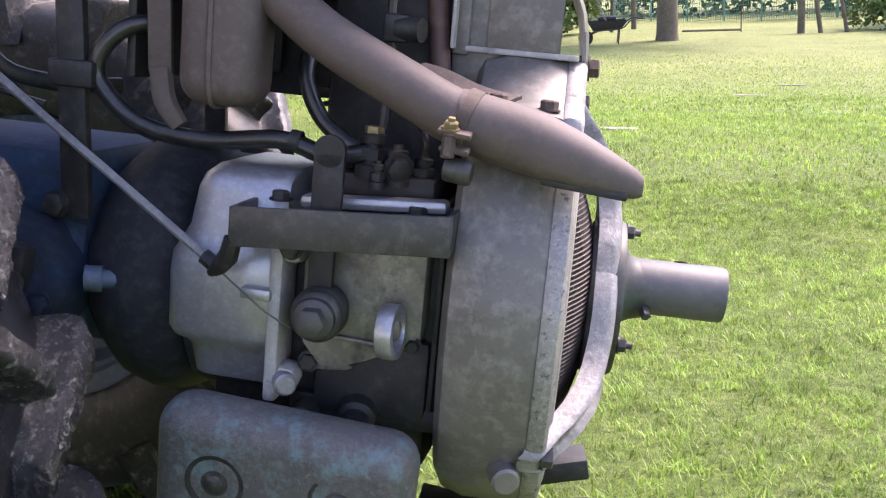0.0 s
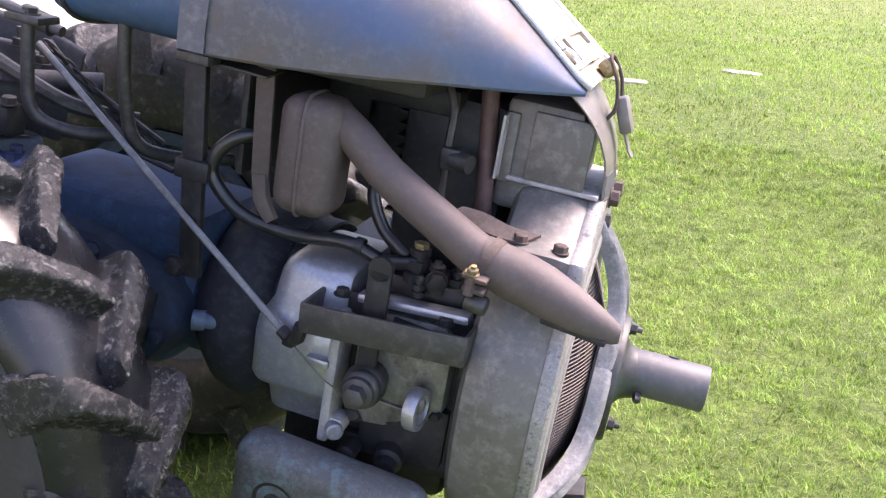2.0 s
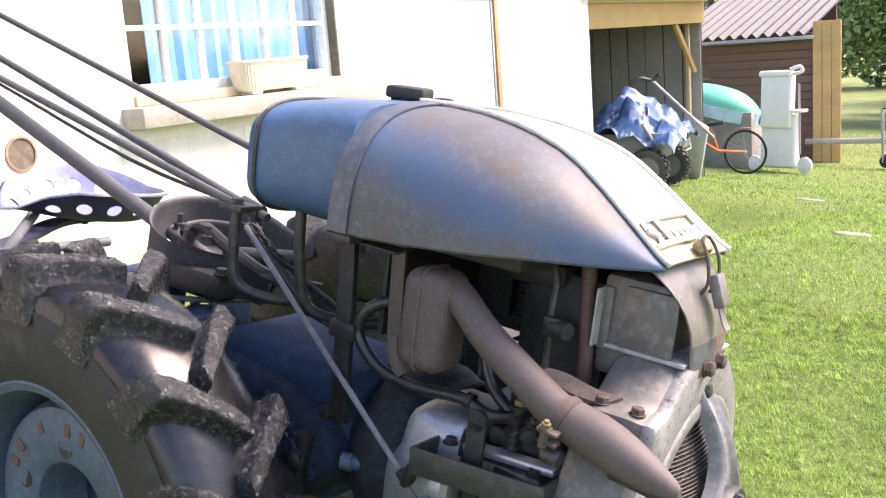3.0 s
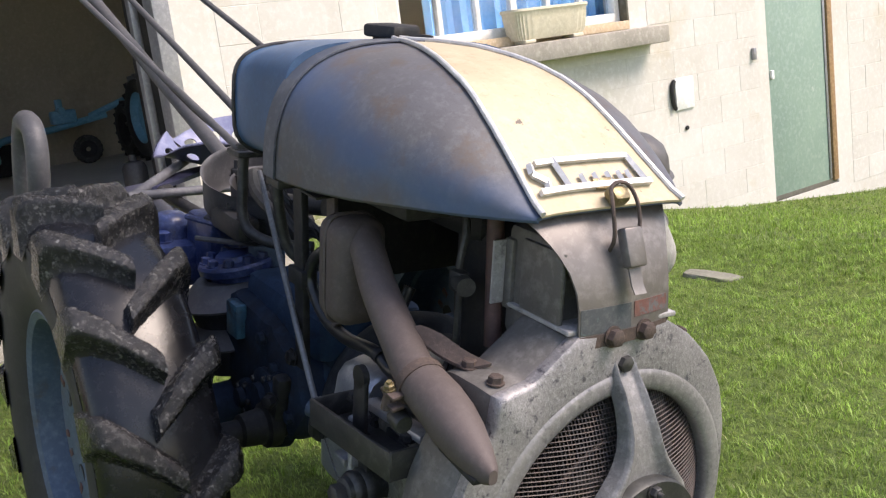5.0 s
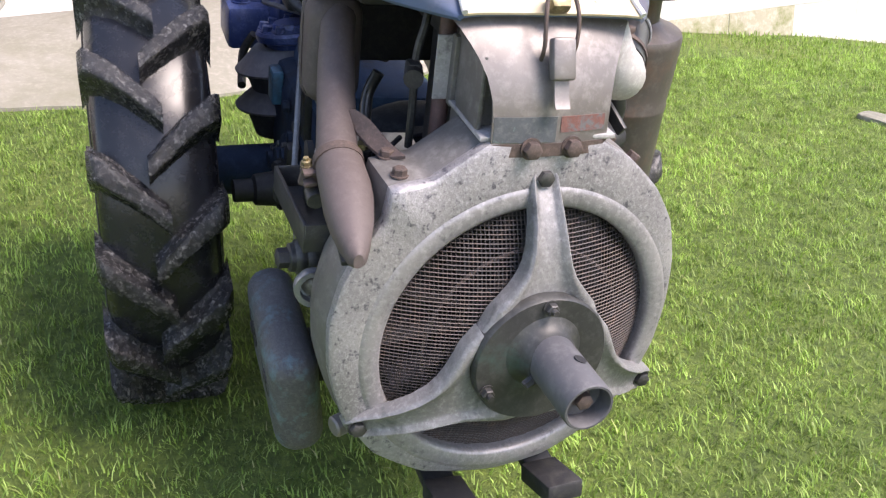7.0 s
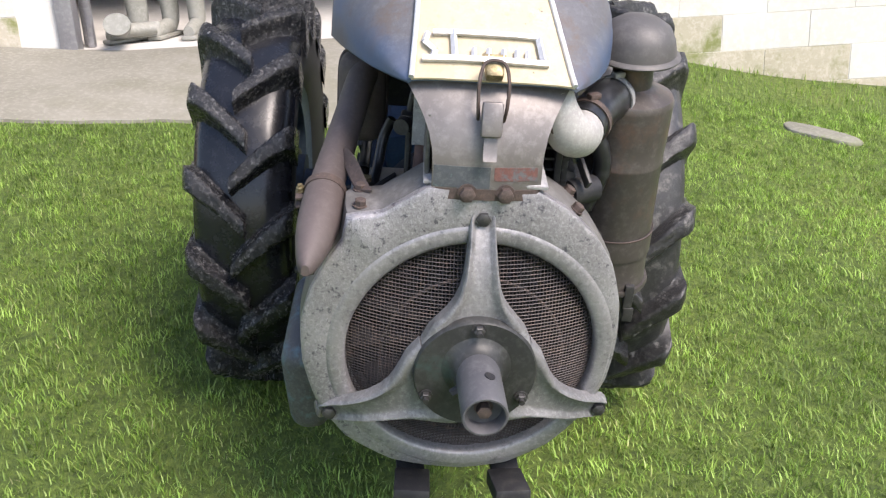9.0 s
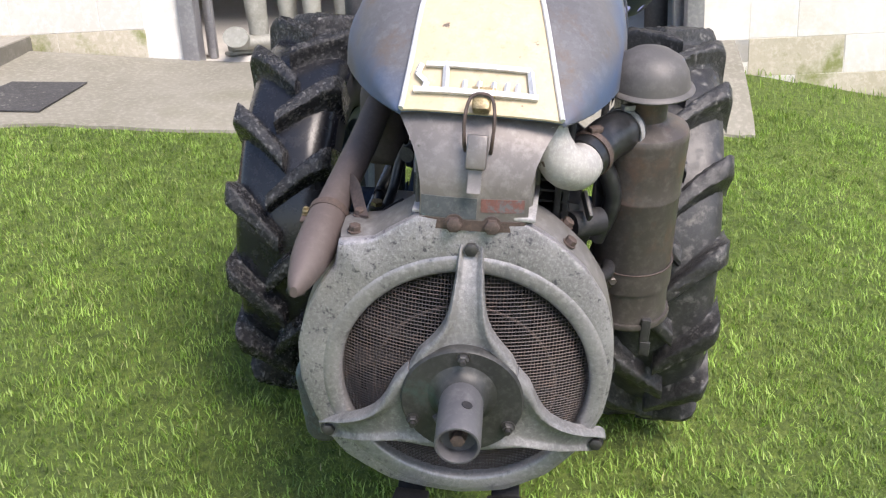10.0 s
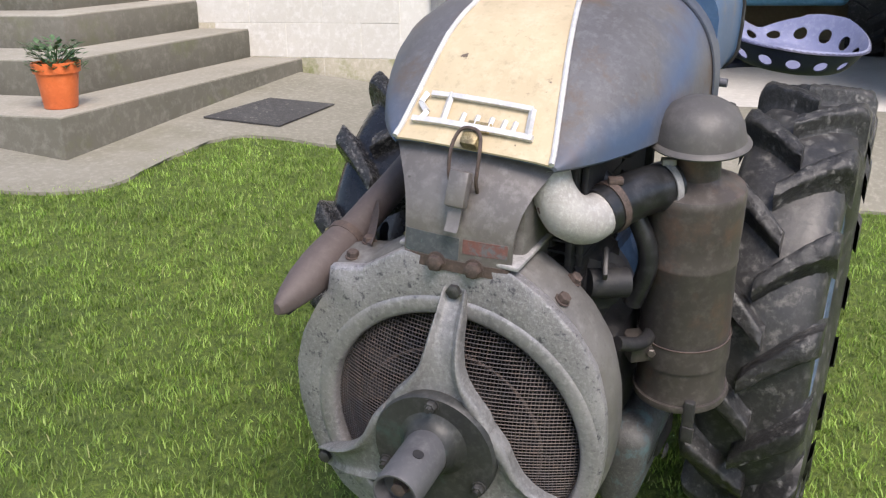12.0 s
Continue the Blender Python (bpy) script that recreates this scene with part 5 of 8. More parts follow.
def build_steering():
    for p, q, r in (((-0.88, -0.090, 0.356), (-2.3, -0.03, 0.645), 0.0088), ((-0.86, -0.195, 0.394), (-2.3, -0.19, 0.650), 0.0078), ((-0.80, 0.113, 0.376), (-2.3, 0.145, 0.676), 0.0082)):
        part("handlebar_tube", tube(B(), [p, q], r, 12), TUBE, tractor, "long grey steel handlebar tube")
    part("steering_beam", tube(B(), [(-1.06, -0.06, 0.225), (-2.3, -0.10, 0.60)], 0.0175, 14), TUBE, tractor, "thick grey steel steering beam")
    bm = tube(B(), [(-0.955, -0.086, 0.371), (-0.90, -0.088, 0.360)], 0.0165, 12)
    part("tube_socket", bm, STEEL, tractor)
    part("brake_cable", tube(B(), spline([(-0.87, -0.18, 0.39), (-1.2, -0.17, 0.42), (-1.7, -0.16, 0.515), (-2.3, -0.15, 0.62)], 4), 0.004, 6), BLACK, tractor)
    bm = box(B(), (-0.86, -0.185, 0.388), (0.06, 0.05, 0.012), 0.003)
    hexbolt(bm, (-0.86, -0.19, 0.394), (0, 0, 1), 0.012, 0.01)
    tube(bm, spline([(-0.865, -0.185, 0.39), (-0.862, -0.19, 0.32), (-0.85, -0.19, 0.25), (-0.80, -0.16, 0.225), (-0.74, -0.10, 0.225)], 5), 0.0105, 10)
    part("handlebar_bracket", bm, STEEL, tractor, "bent dark steel handlebar bracket")
    # Round belt guard lying above the gearbox.
    m = Matrix.Translation((-1.065, -0.055, 0.222)) @ pose(0, 0, 0, 7, 15, 0)
    bm = B()
    for pts, h in (([(0.155, 0.055), (0.085, 0.105), (0.0, 0.130), (-0.085, 0.100), (-0.132, 0.030), (-0.128, -0.050), (-0.078, -0.108), (0.0, -0.122), (0.075, -0.112), (0.14, -0.125)], 0.088), ([(0.09, 0.055), (0.03, 0.080), (-0.040, 0.060), (-0.078, 0.008), (-0.062, -0.045), (-0.005, -0.068), (0.06, -0.065), (0.13, -0.085)], 0.062)):
        line = spline([V((0.82 * a - 0.6 * b, 0.55 * a + 0.8 * b, 0)) for a, b in pts], 5)
        rows = [[m @ (p * (1 + g) + V((0, 0, z))) for p in line] for z, g in ((0.0, -0.06), (0.012, 0.0), (h - 0.012, 0.0), (h - 0.003, 0.012), (h, 0.03))]
        thick(bm, rows, lambda p: (m.translation - p).normalized() * 0.004)
    rows = [[m @ V((0.82 * a - 0.6 * b, 0.55 * a + 0.8 * b, 0.004)) for b in np.linspace(-0.11, 0.11, 6)] for a in np.linspace(-0.09, 0.10, 6)]
    thick(bm, rows, V((0, 0, -0.005)))
    part("belt_guard", bm, TUBE, tractor, "open curled grey pressed-steel belt guard")
    bm = box(B(), (-1.04, -0.07, 0.20), (0.2, 0.16, 0.06), 0.02)
    box(bm, (-0.98, -0.16, 0.22), (0.16, 0.05, 0.05), 0.012)
    for p in ((-1.0, -0.16, 0.245), (-0.95, -0.11, 0.23), (-1.07, -0.09, 0.23), (-0.91, -0.17, 0.245)):
        hexbolt(bm, p, (0, 0, 1), 0.012, 0.012)
    tube(bm, [(-0.98, -0.10, 0.26), (-0.85, -0.02, 0.27)], 0.02, 12)
    part("steering_pivot", bm, STEEL, tractor, "dark cast steering pivot with bolts")
    for x, y, z in ((-1.00, -0.13, 0.285), (-1.12, -0.10, 0.285), (-1.05, 0.02, 0.29), (-0.97, -0.02, 0.28)):
        part("stud", hexbolt(B(), (x, y, z), (0, 0, 1), 0.013, 0.014, 0.02), STEEL, tractor)
    part("pivot_lever", tube(B(), spline([(-1.16, -0.03, 0.27), (-1.05, -0.09, 0.30), (-0.93, -0.13, 0.285), (-0.84, -0.11, 0.25), (-0.76, -0.05, 0.235)], 5), 0.013, 9), STEEL, tractor, "bent dark steel lever")
    part("clutch_rod", tube(B(), [(-0.88, -0.12, 0.345), (-0.74, -0.10, 0.20), (-0.66, -0.10, 0.185)], 0.005, 7), STEEL, tractor)
    bm = B()
    for k in range(11):
        c0 = V((-0.865, -0.135, 0.34)).lerp(V((-0.735, -0.06, 0.21)), k / 10)
        side = V((0.55, -0.6, 0.3)) if k % 2 else V((0.3, 0.75, 0.2))
        tube(bm, [c0 + V((0.01, 0.004, -0.01)) * math.cos(a) + side.normalized() * 0.006 * math.sin(a) for a in (2 * math.pi * i / 10 for i in range(11))], 0.0022, 5, False)
    part("chain", bm, STEEL, tractor, "short dark steel chain")
    for y in (-0.02, 0.05):
        part("drag_link", tube(B(), [(-0.87, -0.14, 0.33), (-0.72, -0.09 + y, 0.205)], 0.006, 8), STEEL, tractor)
    # Blue hitch frame and seat behind.
    for p, q, r in (((-1.56, -0.26, 0.150), (-1.57, 0.06, 0.150), 0.012), ((-1.50, -0.30, 0.115), (-1.84, 0.03, 0.175), 0.014), ((-1.30, -0.14, 0.10), (-1.60, -0.14, 0.12), 0.022)):
        part("hitch_bar", tube(B(), [p, q], r, 10), DUSTY_IRON, tractor, "grey steel hitch bar")
    part("guard_hoop", tube(B(), spline([(-1.32, -0.47, 0.18), (-1.30, -0.47, 0.30), (-1.33, -0.47, 0.365), (-1.42, -0.47, 0.37), (-1.46, -0.47, 0.30), (-1.47, -0.47, 0.16)], 6), 0.024, 12), TUBE, tractor, "bent grey tube hoop behind the wheel")


def build_seat():
    """Pressed pan seat, turned across the tractor: a ring wall with round holes, two leg scoops and a pommel between them."""
    c = V((-1.832, 0.174, 0.250))
    turn = [-180, -170, -158, -147, -136, -125, -114, -98, -80, -60, -40, 0, 40, 90, 120, 143, 165, 180]
    high = [0.000, -0.012, -0.034, -0.052, -0.036, -0.016, -0.040, -0.072, -0.058, -0.018, 0.002, 0.006, 0.002, -0.010, 0.012, 0.026, 0.018, 0.006]
    wide = [0.205, 0.208, 0.222, 0.222, 0.208, 0.200, 0.210, 0.226, 0.222, 0.210, 0.205, 0.205, 0.205, 0.205, 0.206, 0.207, 0.206, 0.205]

    def pan(a, v, off=0.0):
        """a is the angle round the pan, v runs from the floor's edge (0) to the rim (1); off moves outwards."""
        d = math.degrees(math.atan2(math.sin(a), math.cos(a)))
        h, w = lerp(d, turn, high), lerp(d, turn, wide)
        r = 0.150 + (w - 0.150) * (v ** 0.85) + off
        z = -0.078 + (h + 0.078) * v ** 1.25 - off * 0.8 - 0.053 * r * math.sin(a)
        return c + V((r * math.cos(a), r * math.sin(a), z))

    def skin(off):
        """One skin of the pan, with its holes cut through."""
        bm, n = B(), 15
        for k in range(n):
            a0, wa, cols = 2 * math.pi * k / n, 2 * math.pi / n, 5
            ring = [(i / cols, 0) for i in range(cols)] + [(1, i / cols) for i in range(cols)] + [(1 - i / cols, 1) for i in range(cols)] + [(0, 1 - i / cols) for i in range(cols)]
            outer, mid, hole = [], [], []
            for u, v in ring:
                ang = math.atan2(v - 0.5, u - 0.5)
                hu, hv = 0.5 + 0.26 * math.cos(ang), 0.50 + 0.25 * math.sin(ang)
                outer.append(bm.verts.new(pan(a0 + wa * u, 0.08 + 0.78 * v, off)))
                mid.append(bm.verts.new(pan(a0 + wa * (u + hu) / 2, 0.08 + 0.78 * (v + hv) / 2, off)))
                hole.append(bm.verts.new(pan(a0 + wa * hu, 0.08 + 0.78 * hv, off)))
            for p, q in ((outer, mid), (mid, hole)):
                for i in range(len(p)):
                    j = (i + 1) % len(p)
                    bm.faces.new((p[i], p[j], q[j], q[i]))
        m = 75
        for lo, hi in ((-0.6, 0.0), (0.0, 0.08)):
            rows = []
            for v in (lo, hi):
                rows.append([bm.verts.new(pan(2 * math.pi * k / m, max(v, 0), off if v >= 0 else 0) if v >= 0 else c + V((0.085 * math.cos(2 * math.pi * k / m), 0.085 * math.sin(2 * math.pi * k / m), -0.083 - off * 0.8))) for k in range(m)])
            for k in range(m):
                bm.faces.new((rows[0][k], rows[0][(k + 1) % m], rows[1][(k + 1) % m], rows[1][k]))
            if lo < 0:
                bm.faces.new(rows[0])
        rows = [[bm.verts.new(pan(2 * math.pi * k / m, v, off + o)) for k in range(m)] for v, o in ((0.86, 0), (0.94, 0), (1.0, 0.001), (1.0, 0.007))]
        for p, q in zip(rows, rows[1:]):
            for k in range(m):
                bm.faces.new((p[k], p[(k + 1) % m], q[(k + 1) % m], q[k]))
        bmesh.ops.remove_doubles(bm, verts=bm.verts, dist=2e-5)
        return bm

    seat = part("seat_pan", skin(0.0), SEAT, tractor, "pale lilac-blue pressed-steel pan seat with round holes", 60)
    # Second skin below the pan, coloured dark for the shade under it.
    part("seat_underside", skin(0.0035), SEAT_DARK, seat, "underside with the same holes, its shade put in as dark blue", 60)
    bm = lathe(B(), [(0, 0), (0.016, 0), (0.016, 0.012), (0.009, 0.014), (0.009, 0.03), (0, 0.03)], axis(c + V((0.0, 0.0, -0.086)), (0, 0, -1)), 12)
    part("seat_bolt", bm, BLACK, seat)
    # Flat spring bar that carries the pan.
    rows = [[p + V((0, 0, 0)) + e * V((0.023, 0.012, 0)) for e in (-1, 1)] for p in spline([c + V((0.02, 0.06, -0.090)), c + V((0.03, -0.10, -0.092)), (-1.72, -0.08, 0.145), (-1.60, -0.27, 0.150)], 5)]
    part("seat_bar", thick(B(), rows, V((0, 0, -0.012))), SEAT_DARK, tractor, "dark blue flat steel seat bar")
    bm = tube(B(), [(-1.70, -0.10, 0.128), (-1.20, -0.03, 0.10)], 0.016, 10)
    box(bm, (-1.70, -0.09, 0.125), (0.05, 0.06, 0.035), 0.006)
    part("seat_bracket", bm, BLACK, tractor, "dark steel seat bracket")


def build_wheel(y, z, s, phase, rubber, bar_rubber):
    """A wheel: blue rim disc, tyre with chevron bars. s is the side its disc faces, phase the angle of its first bar."""
    ctr = V((-0.90, y, z))
    lean = Matrix.Translation(ctr) @ pose(0, 0, 0, 1.9, 0, 0.5)
    m = lean @ axis((0, 0, 0), (0, s, 0))
    out = m.to_3x3() @ V((0, 0, 1))
    prof = [(0.088, -0.07), (0.092, 0.0), (0.097, 0.022), (0.108, 0.030), (0.180, 0.034), (0.196, 0.028), (0.205, 0.010), (0.208, -0.03), (0.228, -0.04), (0.234, 0.02), (0.240, 0.062), (0.254, 0.072), (0.258, 0.080), (0.252, 0.083), (0.238, 0.076), (0.230, 0.05), (0.215, -0.045), (0.22, -0.07), (0.245, -0.078), (0.25, -0.082)]
    wheel = part("wheel", lathe(B(), prof, m, 56), RIM_BLUE, tractor, "faded blue pressed-steel wheel with a worn tyre")
    # Black dish and discs put the dark of the wheel's holes into colour.
    bm = lathe(B(), [(0, -0.05), (0.04, -0.05), (0.046, -0.06), (0.046, -0.075), (0.10, -0.075)], m, 24)
    part("hub", bm, BLACK, wheel)
    for k in range(5):
        a = 2 * math.pi * (k + 0.3) / 5
        p = m @ V((0.128 * math.cos(a), 0.128 * math.sin(a), 0.031))
        part("bolt_hole", lathe(B(), [(0, 0), (0.016, 0), (0.018, 0.001), (0.018, -0.002), (0, -0.002)], axis(p, out), 16), BLACK, wheel)
    for k in range(26):
        a = 2 * math.pi * (k + 0.5) / 26
        if k % 9 in (0, 3, 4, 7):
            continue
        p = m @ V((0.164 * math.cos(a), 0.164 * math.sin(a), 0.0335))
        across = m.to_3x3() @ V((-math.sin(a), math.cos(a), 0))
        away = m.to_3x3() @ V((math.cos(a), math.sin(a), 0))
        mm = Matrix((across, away, out)).transposed().to_4x4()
        bm = box(B(), p, (0.015, 0.024, 0.004), 0.002, mm)
        part("raised_mark", bm, RED_OLD, wheel)
    # Tyre body.
    half_tp = [(0.250, 0.075), (0.262, 0.084), (0.30, 0.096), (0.34, 0.102), (0.385, 0.103), (0.412, 0.097), (0.428, 0.080), (0.436, 0.05), (0.439, 0.0)]
    tp = half_tp + [(r, -w) for r, w in half_tp[-2::-1]]
    part("tyre", lathe(B(), tp, m, 96), rubber, wheel, "black rubber tyre")
    if rubber == RUBBER:
        for e in (1, -1):
            part("sidewall", lathe(B(), [(r, e * (w + 0.0015)) for r, w in half_tp[:5]] + [(0.390, e * 0.1025)], m, 96), RUBBER_SIDE, wheel, "dull dusty sidewall")

    def at(ang, w, r):
        return lean @ V((r * math.cos(ang), s * w, r * math.sin(ang)))

    def carcass(w):
        return lerp(abs(w), [0, 0.05, 0.080, 0.097, 0.112], [0.439, 0.436, 0.428, 0.412, 0.370])

    count, rng = 16, random.Random(7 if s > 0 else 9)
    for k in range(count):
        for side in (-1, 1):
            a0 = radians(phase) + 2 * math.pi * (k + (0.5 if side < 0 else 0)) / count
            worn = rng.uniform(-0.002, 0.003)
            rows = []
            for i in range(15):
                t = i / 14
                w = side * (0.112 - 0.127 * t)
                ang = a0 - 0.227 * t ** 1.25
                half = lerp(t, [0, 0.12, 0.5, 1], [0.060, 0.056, 0.048, 0.040]) + rng.uniform(-0.002, 0.002)
                base = carcass(w) - 0.004
                row = []
                for u, h in ((-1.75, 0), (-1.35, 0.12), (-1.12, 0.40), (-1.0, 0.78), (-0.90, 0.92), (-0.72, 0.975), (-0.36, 0.995), (0, 1.0), (0.36, 0.995), (0.72, 0.975), (0.90, 0.92), (1.0, 0.78), (1.12, 0.40), (1.35, 0.12), (1.75, 0)):
                    jit = rng.uniform(-0.0035, 0.0015) if h > 0.4 else 0
                    top = lerp(abs(w), [0, 0.095, 0.106, 0.112], [0.477, 0.475, 0.468, 0.452]) + worn
                    r = base + (top - base) * h + jit if h else base
                    row.append(at(ang + u * half, w, r))
                rows.append(row)
            bm = B()
            vs = grid(bm, rows)
            bm.faces.new(vs[0])
            bm.faces.new(vs[-1][::-1])
            part("tread_bar", bm, bar_rubber, wheel, "", 50)


build_fan_housing()
build_screen()
build_spider()
build_stand()
build_hood()
build_tank()
build_cowl()
build_engine()
build_exhaust()
build_weights()
build_air_cleaner()
build_left_side()
build_transmission()
build_steering()
build_seat()
build_wheel(-0.460, -0.149, -1, 5, RUBBER, RUBBER_BAR)
build_wheel(0.370, -0.121, 1, 20, RUBBER_DRY, RUBBER_DRY_BAR)

# ---- the lawn ----


def soft(v, lo, hi, r):
    """v inside lo..hi, easing to a stop within r outside."""
    v = np.asarray(v, float)
    up = hi + r * (1 - np.exp(-np.maximum(v - hi, 0) / r))
    dn = lo - r * (1 - np.exp(-np.maximum(lo - v, 0) / r))
    return np.where(v > hi, up, np.where(v < lo, dn, v))


def rise(v):
    """Eases from 0 to 1 about v = 0."""
    return 1 / (1 + np.exp(-np.clip(v, -40, 40)))


def ground_z(x, y):
    x, y = np.asarray(x, float), np.asarray(y, float)
    z = -(0.0671 * soft(x, -5.5, 5, 2.0) + 0.1101 * soft(y, -7, 13, 2.5))
    s = np.clip((-3.0 - x) / 0.95, 0, 1)
    z = z - 0.062 * np.exp(-((x + 0.75) / 1.5) ** 2 - (y / 1.35) ** 2)
    z = z + 0.13 * np.exp(-((y - 0.9) / 0.8) ** 2) * s * s * (3 - 2 * s)
    z = z + 0.006 * np.sin(1.9 * x + 1.1 * np.sin(1.3 * y)) * np.sin(2.1 * y + 0.9 * np.sin(1.5 * x)) * np.exp(-((x + 1) / 12) ** 2 - ((y - 3) / 14) ** 2)
    # A low bank behind the tractor, level with the yard; the lawn falls away along the house and far off.
    z = z + 0.28 * rise((y - 3.3) / 0.35) * np.maximum(rise((x + 2.3) / 0.25), 0.7 * rise((y - 9.0) / 0.2)) - 0.48 * rise((y - 22) / 2.6) - 0.7 * rise((y - 39) / 2.5)
    z = z - 0.18 * rise((y - 4.4) / 0.5) * rise((-2.7 - x) / 0.3) * (1 - rise((y - 9.0) / 0.2))
    under = np.clip((-(x + 0.08 * y) - 4.05) / 0.14, 0, 1) * np.clip((8.6 - y) / 0.3, 0, 1)
    return z - 0.7 * under


def gz(x, y):
    return float(ground_z(x, y))


def grass_ground():
    m = bpy.data.materials.new("lawn")
    m.use_nodes = True
    n, l = m.node_tree.nodes, m.node_tree.links
    b = n["Principled BSDF"]
    tc = n.new("ShaderNodeTexCoord")

    def noisy(scale, detail, rgh=0.6):
        t = n.new("ShaderNodeTexNoise")
        t.inputs["Scale"].default_value, t.inputs["Detail"].default_value, t.inputs["Roughness"].default_value = scale, detail, rgh
        l.new(tc.outputs["Object"], t.inputs["Vector"])
        return t.outputs["Fac"]

    def ramp(src, stops):
        r = n.new("ShaderNodeValToRGB")
        while len(r.color_ramp.elements) < len(stops):
            r.color_ramp.elements.new(0.5)
        for e, (p, c) in zip(r.color_ramp.elements, stops):
            e.position, e.color = p, (*c, 1)
        l.new(src, r.inputs[0])
        return r.outputs[0]

    # Near ground is coloured darker, for the shade between the blades.
    patch = ramp(noisy(1.1, 5), [(0.3, (0.112, 0.172, 0.031)), (0.5, (0.145, 0.21, 0.040)), (0.7, (0.19, 0.24, 0.055))])
    sep = n.new("ShaderNodeSeparateXYZ")
    l.new(tc.outputs["Object"], sep.inputs[0])
    far = n.new("ShaderNodeMapRange")
    far.inputs["From Min"].default_value, far.inputs["From Max"].default_value = 11, 19
    l.new(sep.outputs["Y"], far.inputs["Value"])
    # Far turf is coloured paler, which puts distant haze into it.
    turf = ramp(noisy(0.5, 6), [(0.3, (0.145, 0.18, 0.055)), (0.5, (0.19, 0.225, 0.075)), (0.7, (0.24, 0.265, 0.10))])
    mf = n.new("ShaderNodeMix")
    mf.data_type = "RGBA"
    l.new(far.outputs[0], mf.inputs["Factor"])
    l.new(patch, mf.inputs["A"])
    l.new(turf, mf.inputs["B"])
    patch = mf.outputs["Result"]
    tuft = ramp(noisy(38, 6, 0.75), [(0.3, (0.3, 0.35, 0.25)), (0.5, (0.8, 0.85, 0.7)), (0.7, (1.45, 1.4, 1.2))])
    mx = n.new("ShaderNodeMix")
    mx.data_type, mx.blend_type = "RGBA", "MULTIPLY"
    mx.inputs["Factor"].default_value = 1
    l.new(patch, mx.inputs["A"])
    l.new(tuft, mx.inputs["B"])
    bare = ramp(noisy(2.7, 7, 0.7), [(0.66, (0, 0, 0)), (0.74, (1, 1, 1))])
    mb = n.new("ShaderNodeMix")
    mb.data_type = "RGBA"
    l.new(bare, mb.inputs["Factor"])
    l.new(mx.outputs["Result"], mb.inputs["A"])
    mb.inputs["B"].default_value = (0.12, 0.10, 0.045, 1)
    l.new(mb.outputs["Result"], b.inputs["Base Color"])
    b.inputs["Roughness"].default_value = 0.9
    bp = n.new("ShaderNodeBump")
    bp.inputs["Strength"].default_value, bp.inputs["Distance"].default_value = 0.9, 0.03
    l.new(noisy(60, 6, 0.8), bp.inputs["Height"])
    l.new(bp.outputs[0], b.inputs["Normal"])
    return m


def build_ground():
    def steps(near, fine, far):
        out, v, d = list(np.arange(-near, near + 1e-6, fine)), near, fine
        tail = []
        while v < far:
            d *= 1.28
            v += d
            tail.append(v)
        return np.array([-t for t in tail[::-1]] + out + tail)

    xs, ys = steps(7.0, 0.16, 900) - 1.0, steps(9.0, 0.18, 900) + 3.0
    gx, gy = np.meshgrid(xs, ys)
    z = ground_z(gx, gy)
    co = np.stack([gx, gy, z], -1).reshape(-1, 3)
    nx, ny = len(xs), len(ys)
    faces = [(j * nx + i, j * nx + i + 1, (j + 1) * nx + i + 1, (j + 1) * nx + i) for j in range(ny - 1) for i in range(nx - 1)]
    me = bpy.data.meshes.new("ground")
    me.from_pydata([tuple(c) for c in co], [], faces)
    me.materials.append(grass_ground())
    for p in me.polygons:
        p.use_smooth = True
    return tagged(new("ground", me), "gently sloping mown green lawn", "lawn", "", "structure")


build_ground()

# Concrete apron: its lawn edge and its house edge, from the steps to beyond the garage door.
APRON_OUT = [(-0.95, -6.5), (-1.05, -3.3), (-1.22, -2.55), (-1.50, -2.20), (-1.95, -2.26), (-2.40, -2.20), (-2.55, -1.55), (-2.66, -1.15), (-2.72, -0.55), (-2.92, 0.1), (-3.10, 0.68), (-3.18, 1.02)]
APRON_IN = [(-3.35, -6.5), (-3.62, -3.6), (-3.66, -3.1), (-3.70, -2.7), (-3.74, -2.4), (-3.76, -2.1), (-3.82, -1.55), (-3.85, -1.15), (-3.90, -0.55), (-3.95, 0.1), (-4.00, 0.70), (-4.02, 1.02)]
FLOOR_Z = 0.45


def apron_z(x, y, t):
    """Height of the apron, t from 0 at the lawn to 1 at the house."""
    base = gz(x, y) + 0.014
    k = min(1.0, max(0.0, (y + 2.3) / 0.7))
    base = max(base, base * (1 - t * k) + max(FLOOR_Z, base) * t * k)
    return base


def in_apron(x, y):
    poly = APRON_OUT + APRON_IN[::-1]
    inside = np.zeros(np.shape(x), bool)
    for (x0, y0), (x1, y1) in zip(poly, poly[1:] + poly[:1]):
        cross = ((y0 > y) != (y1 > y)) & (x < (x1 - x0) * (y - y0) / ((y1 - y0) or 1e-9) + x0)
        inside ^= cross
    return inside


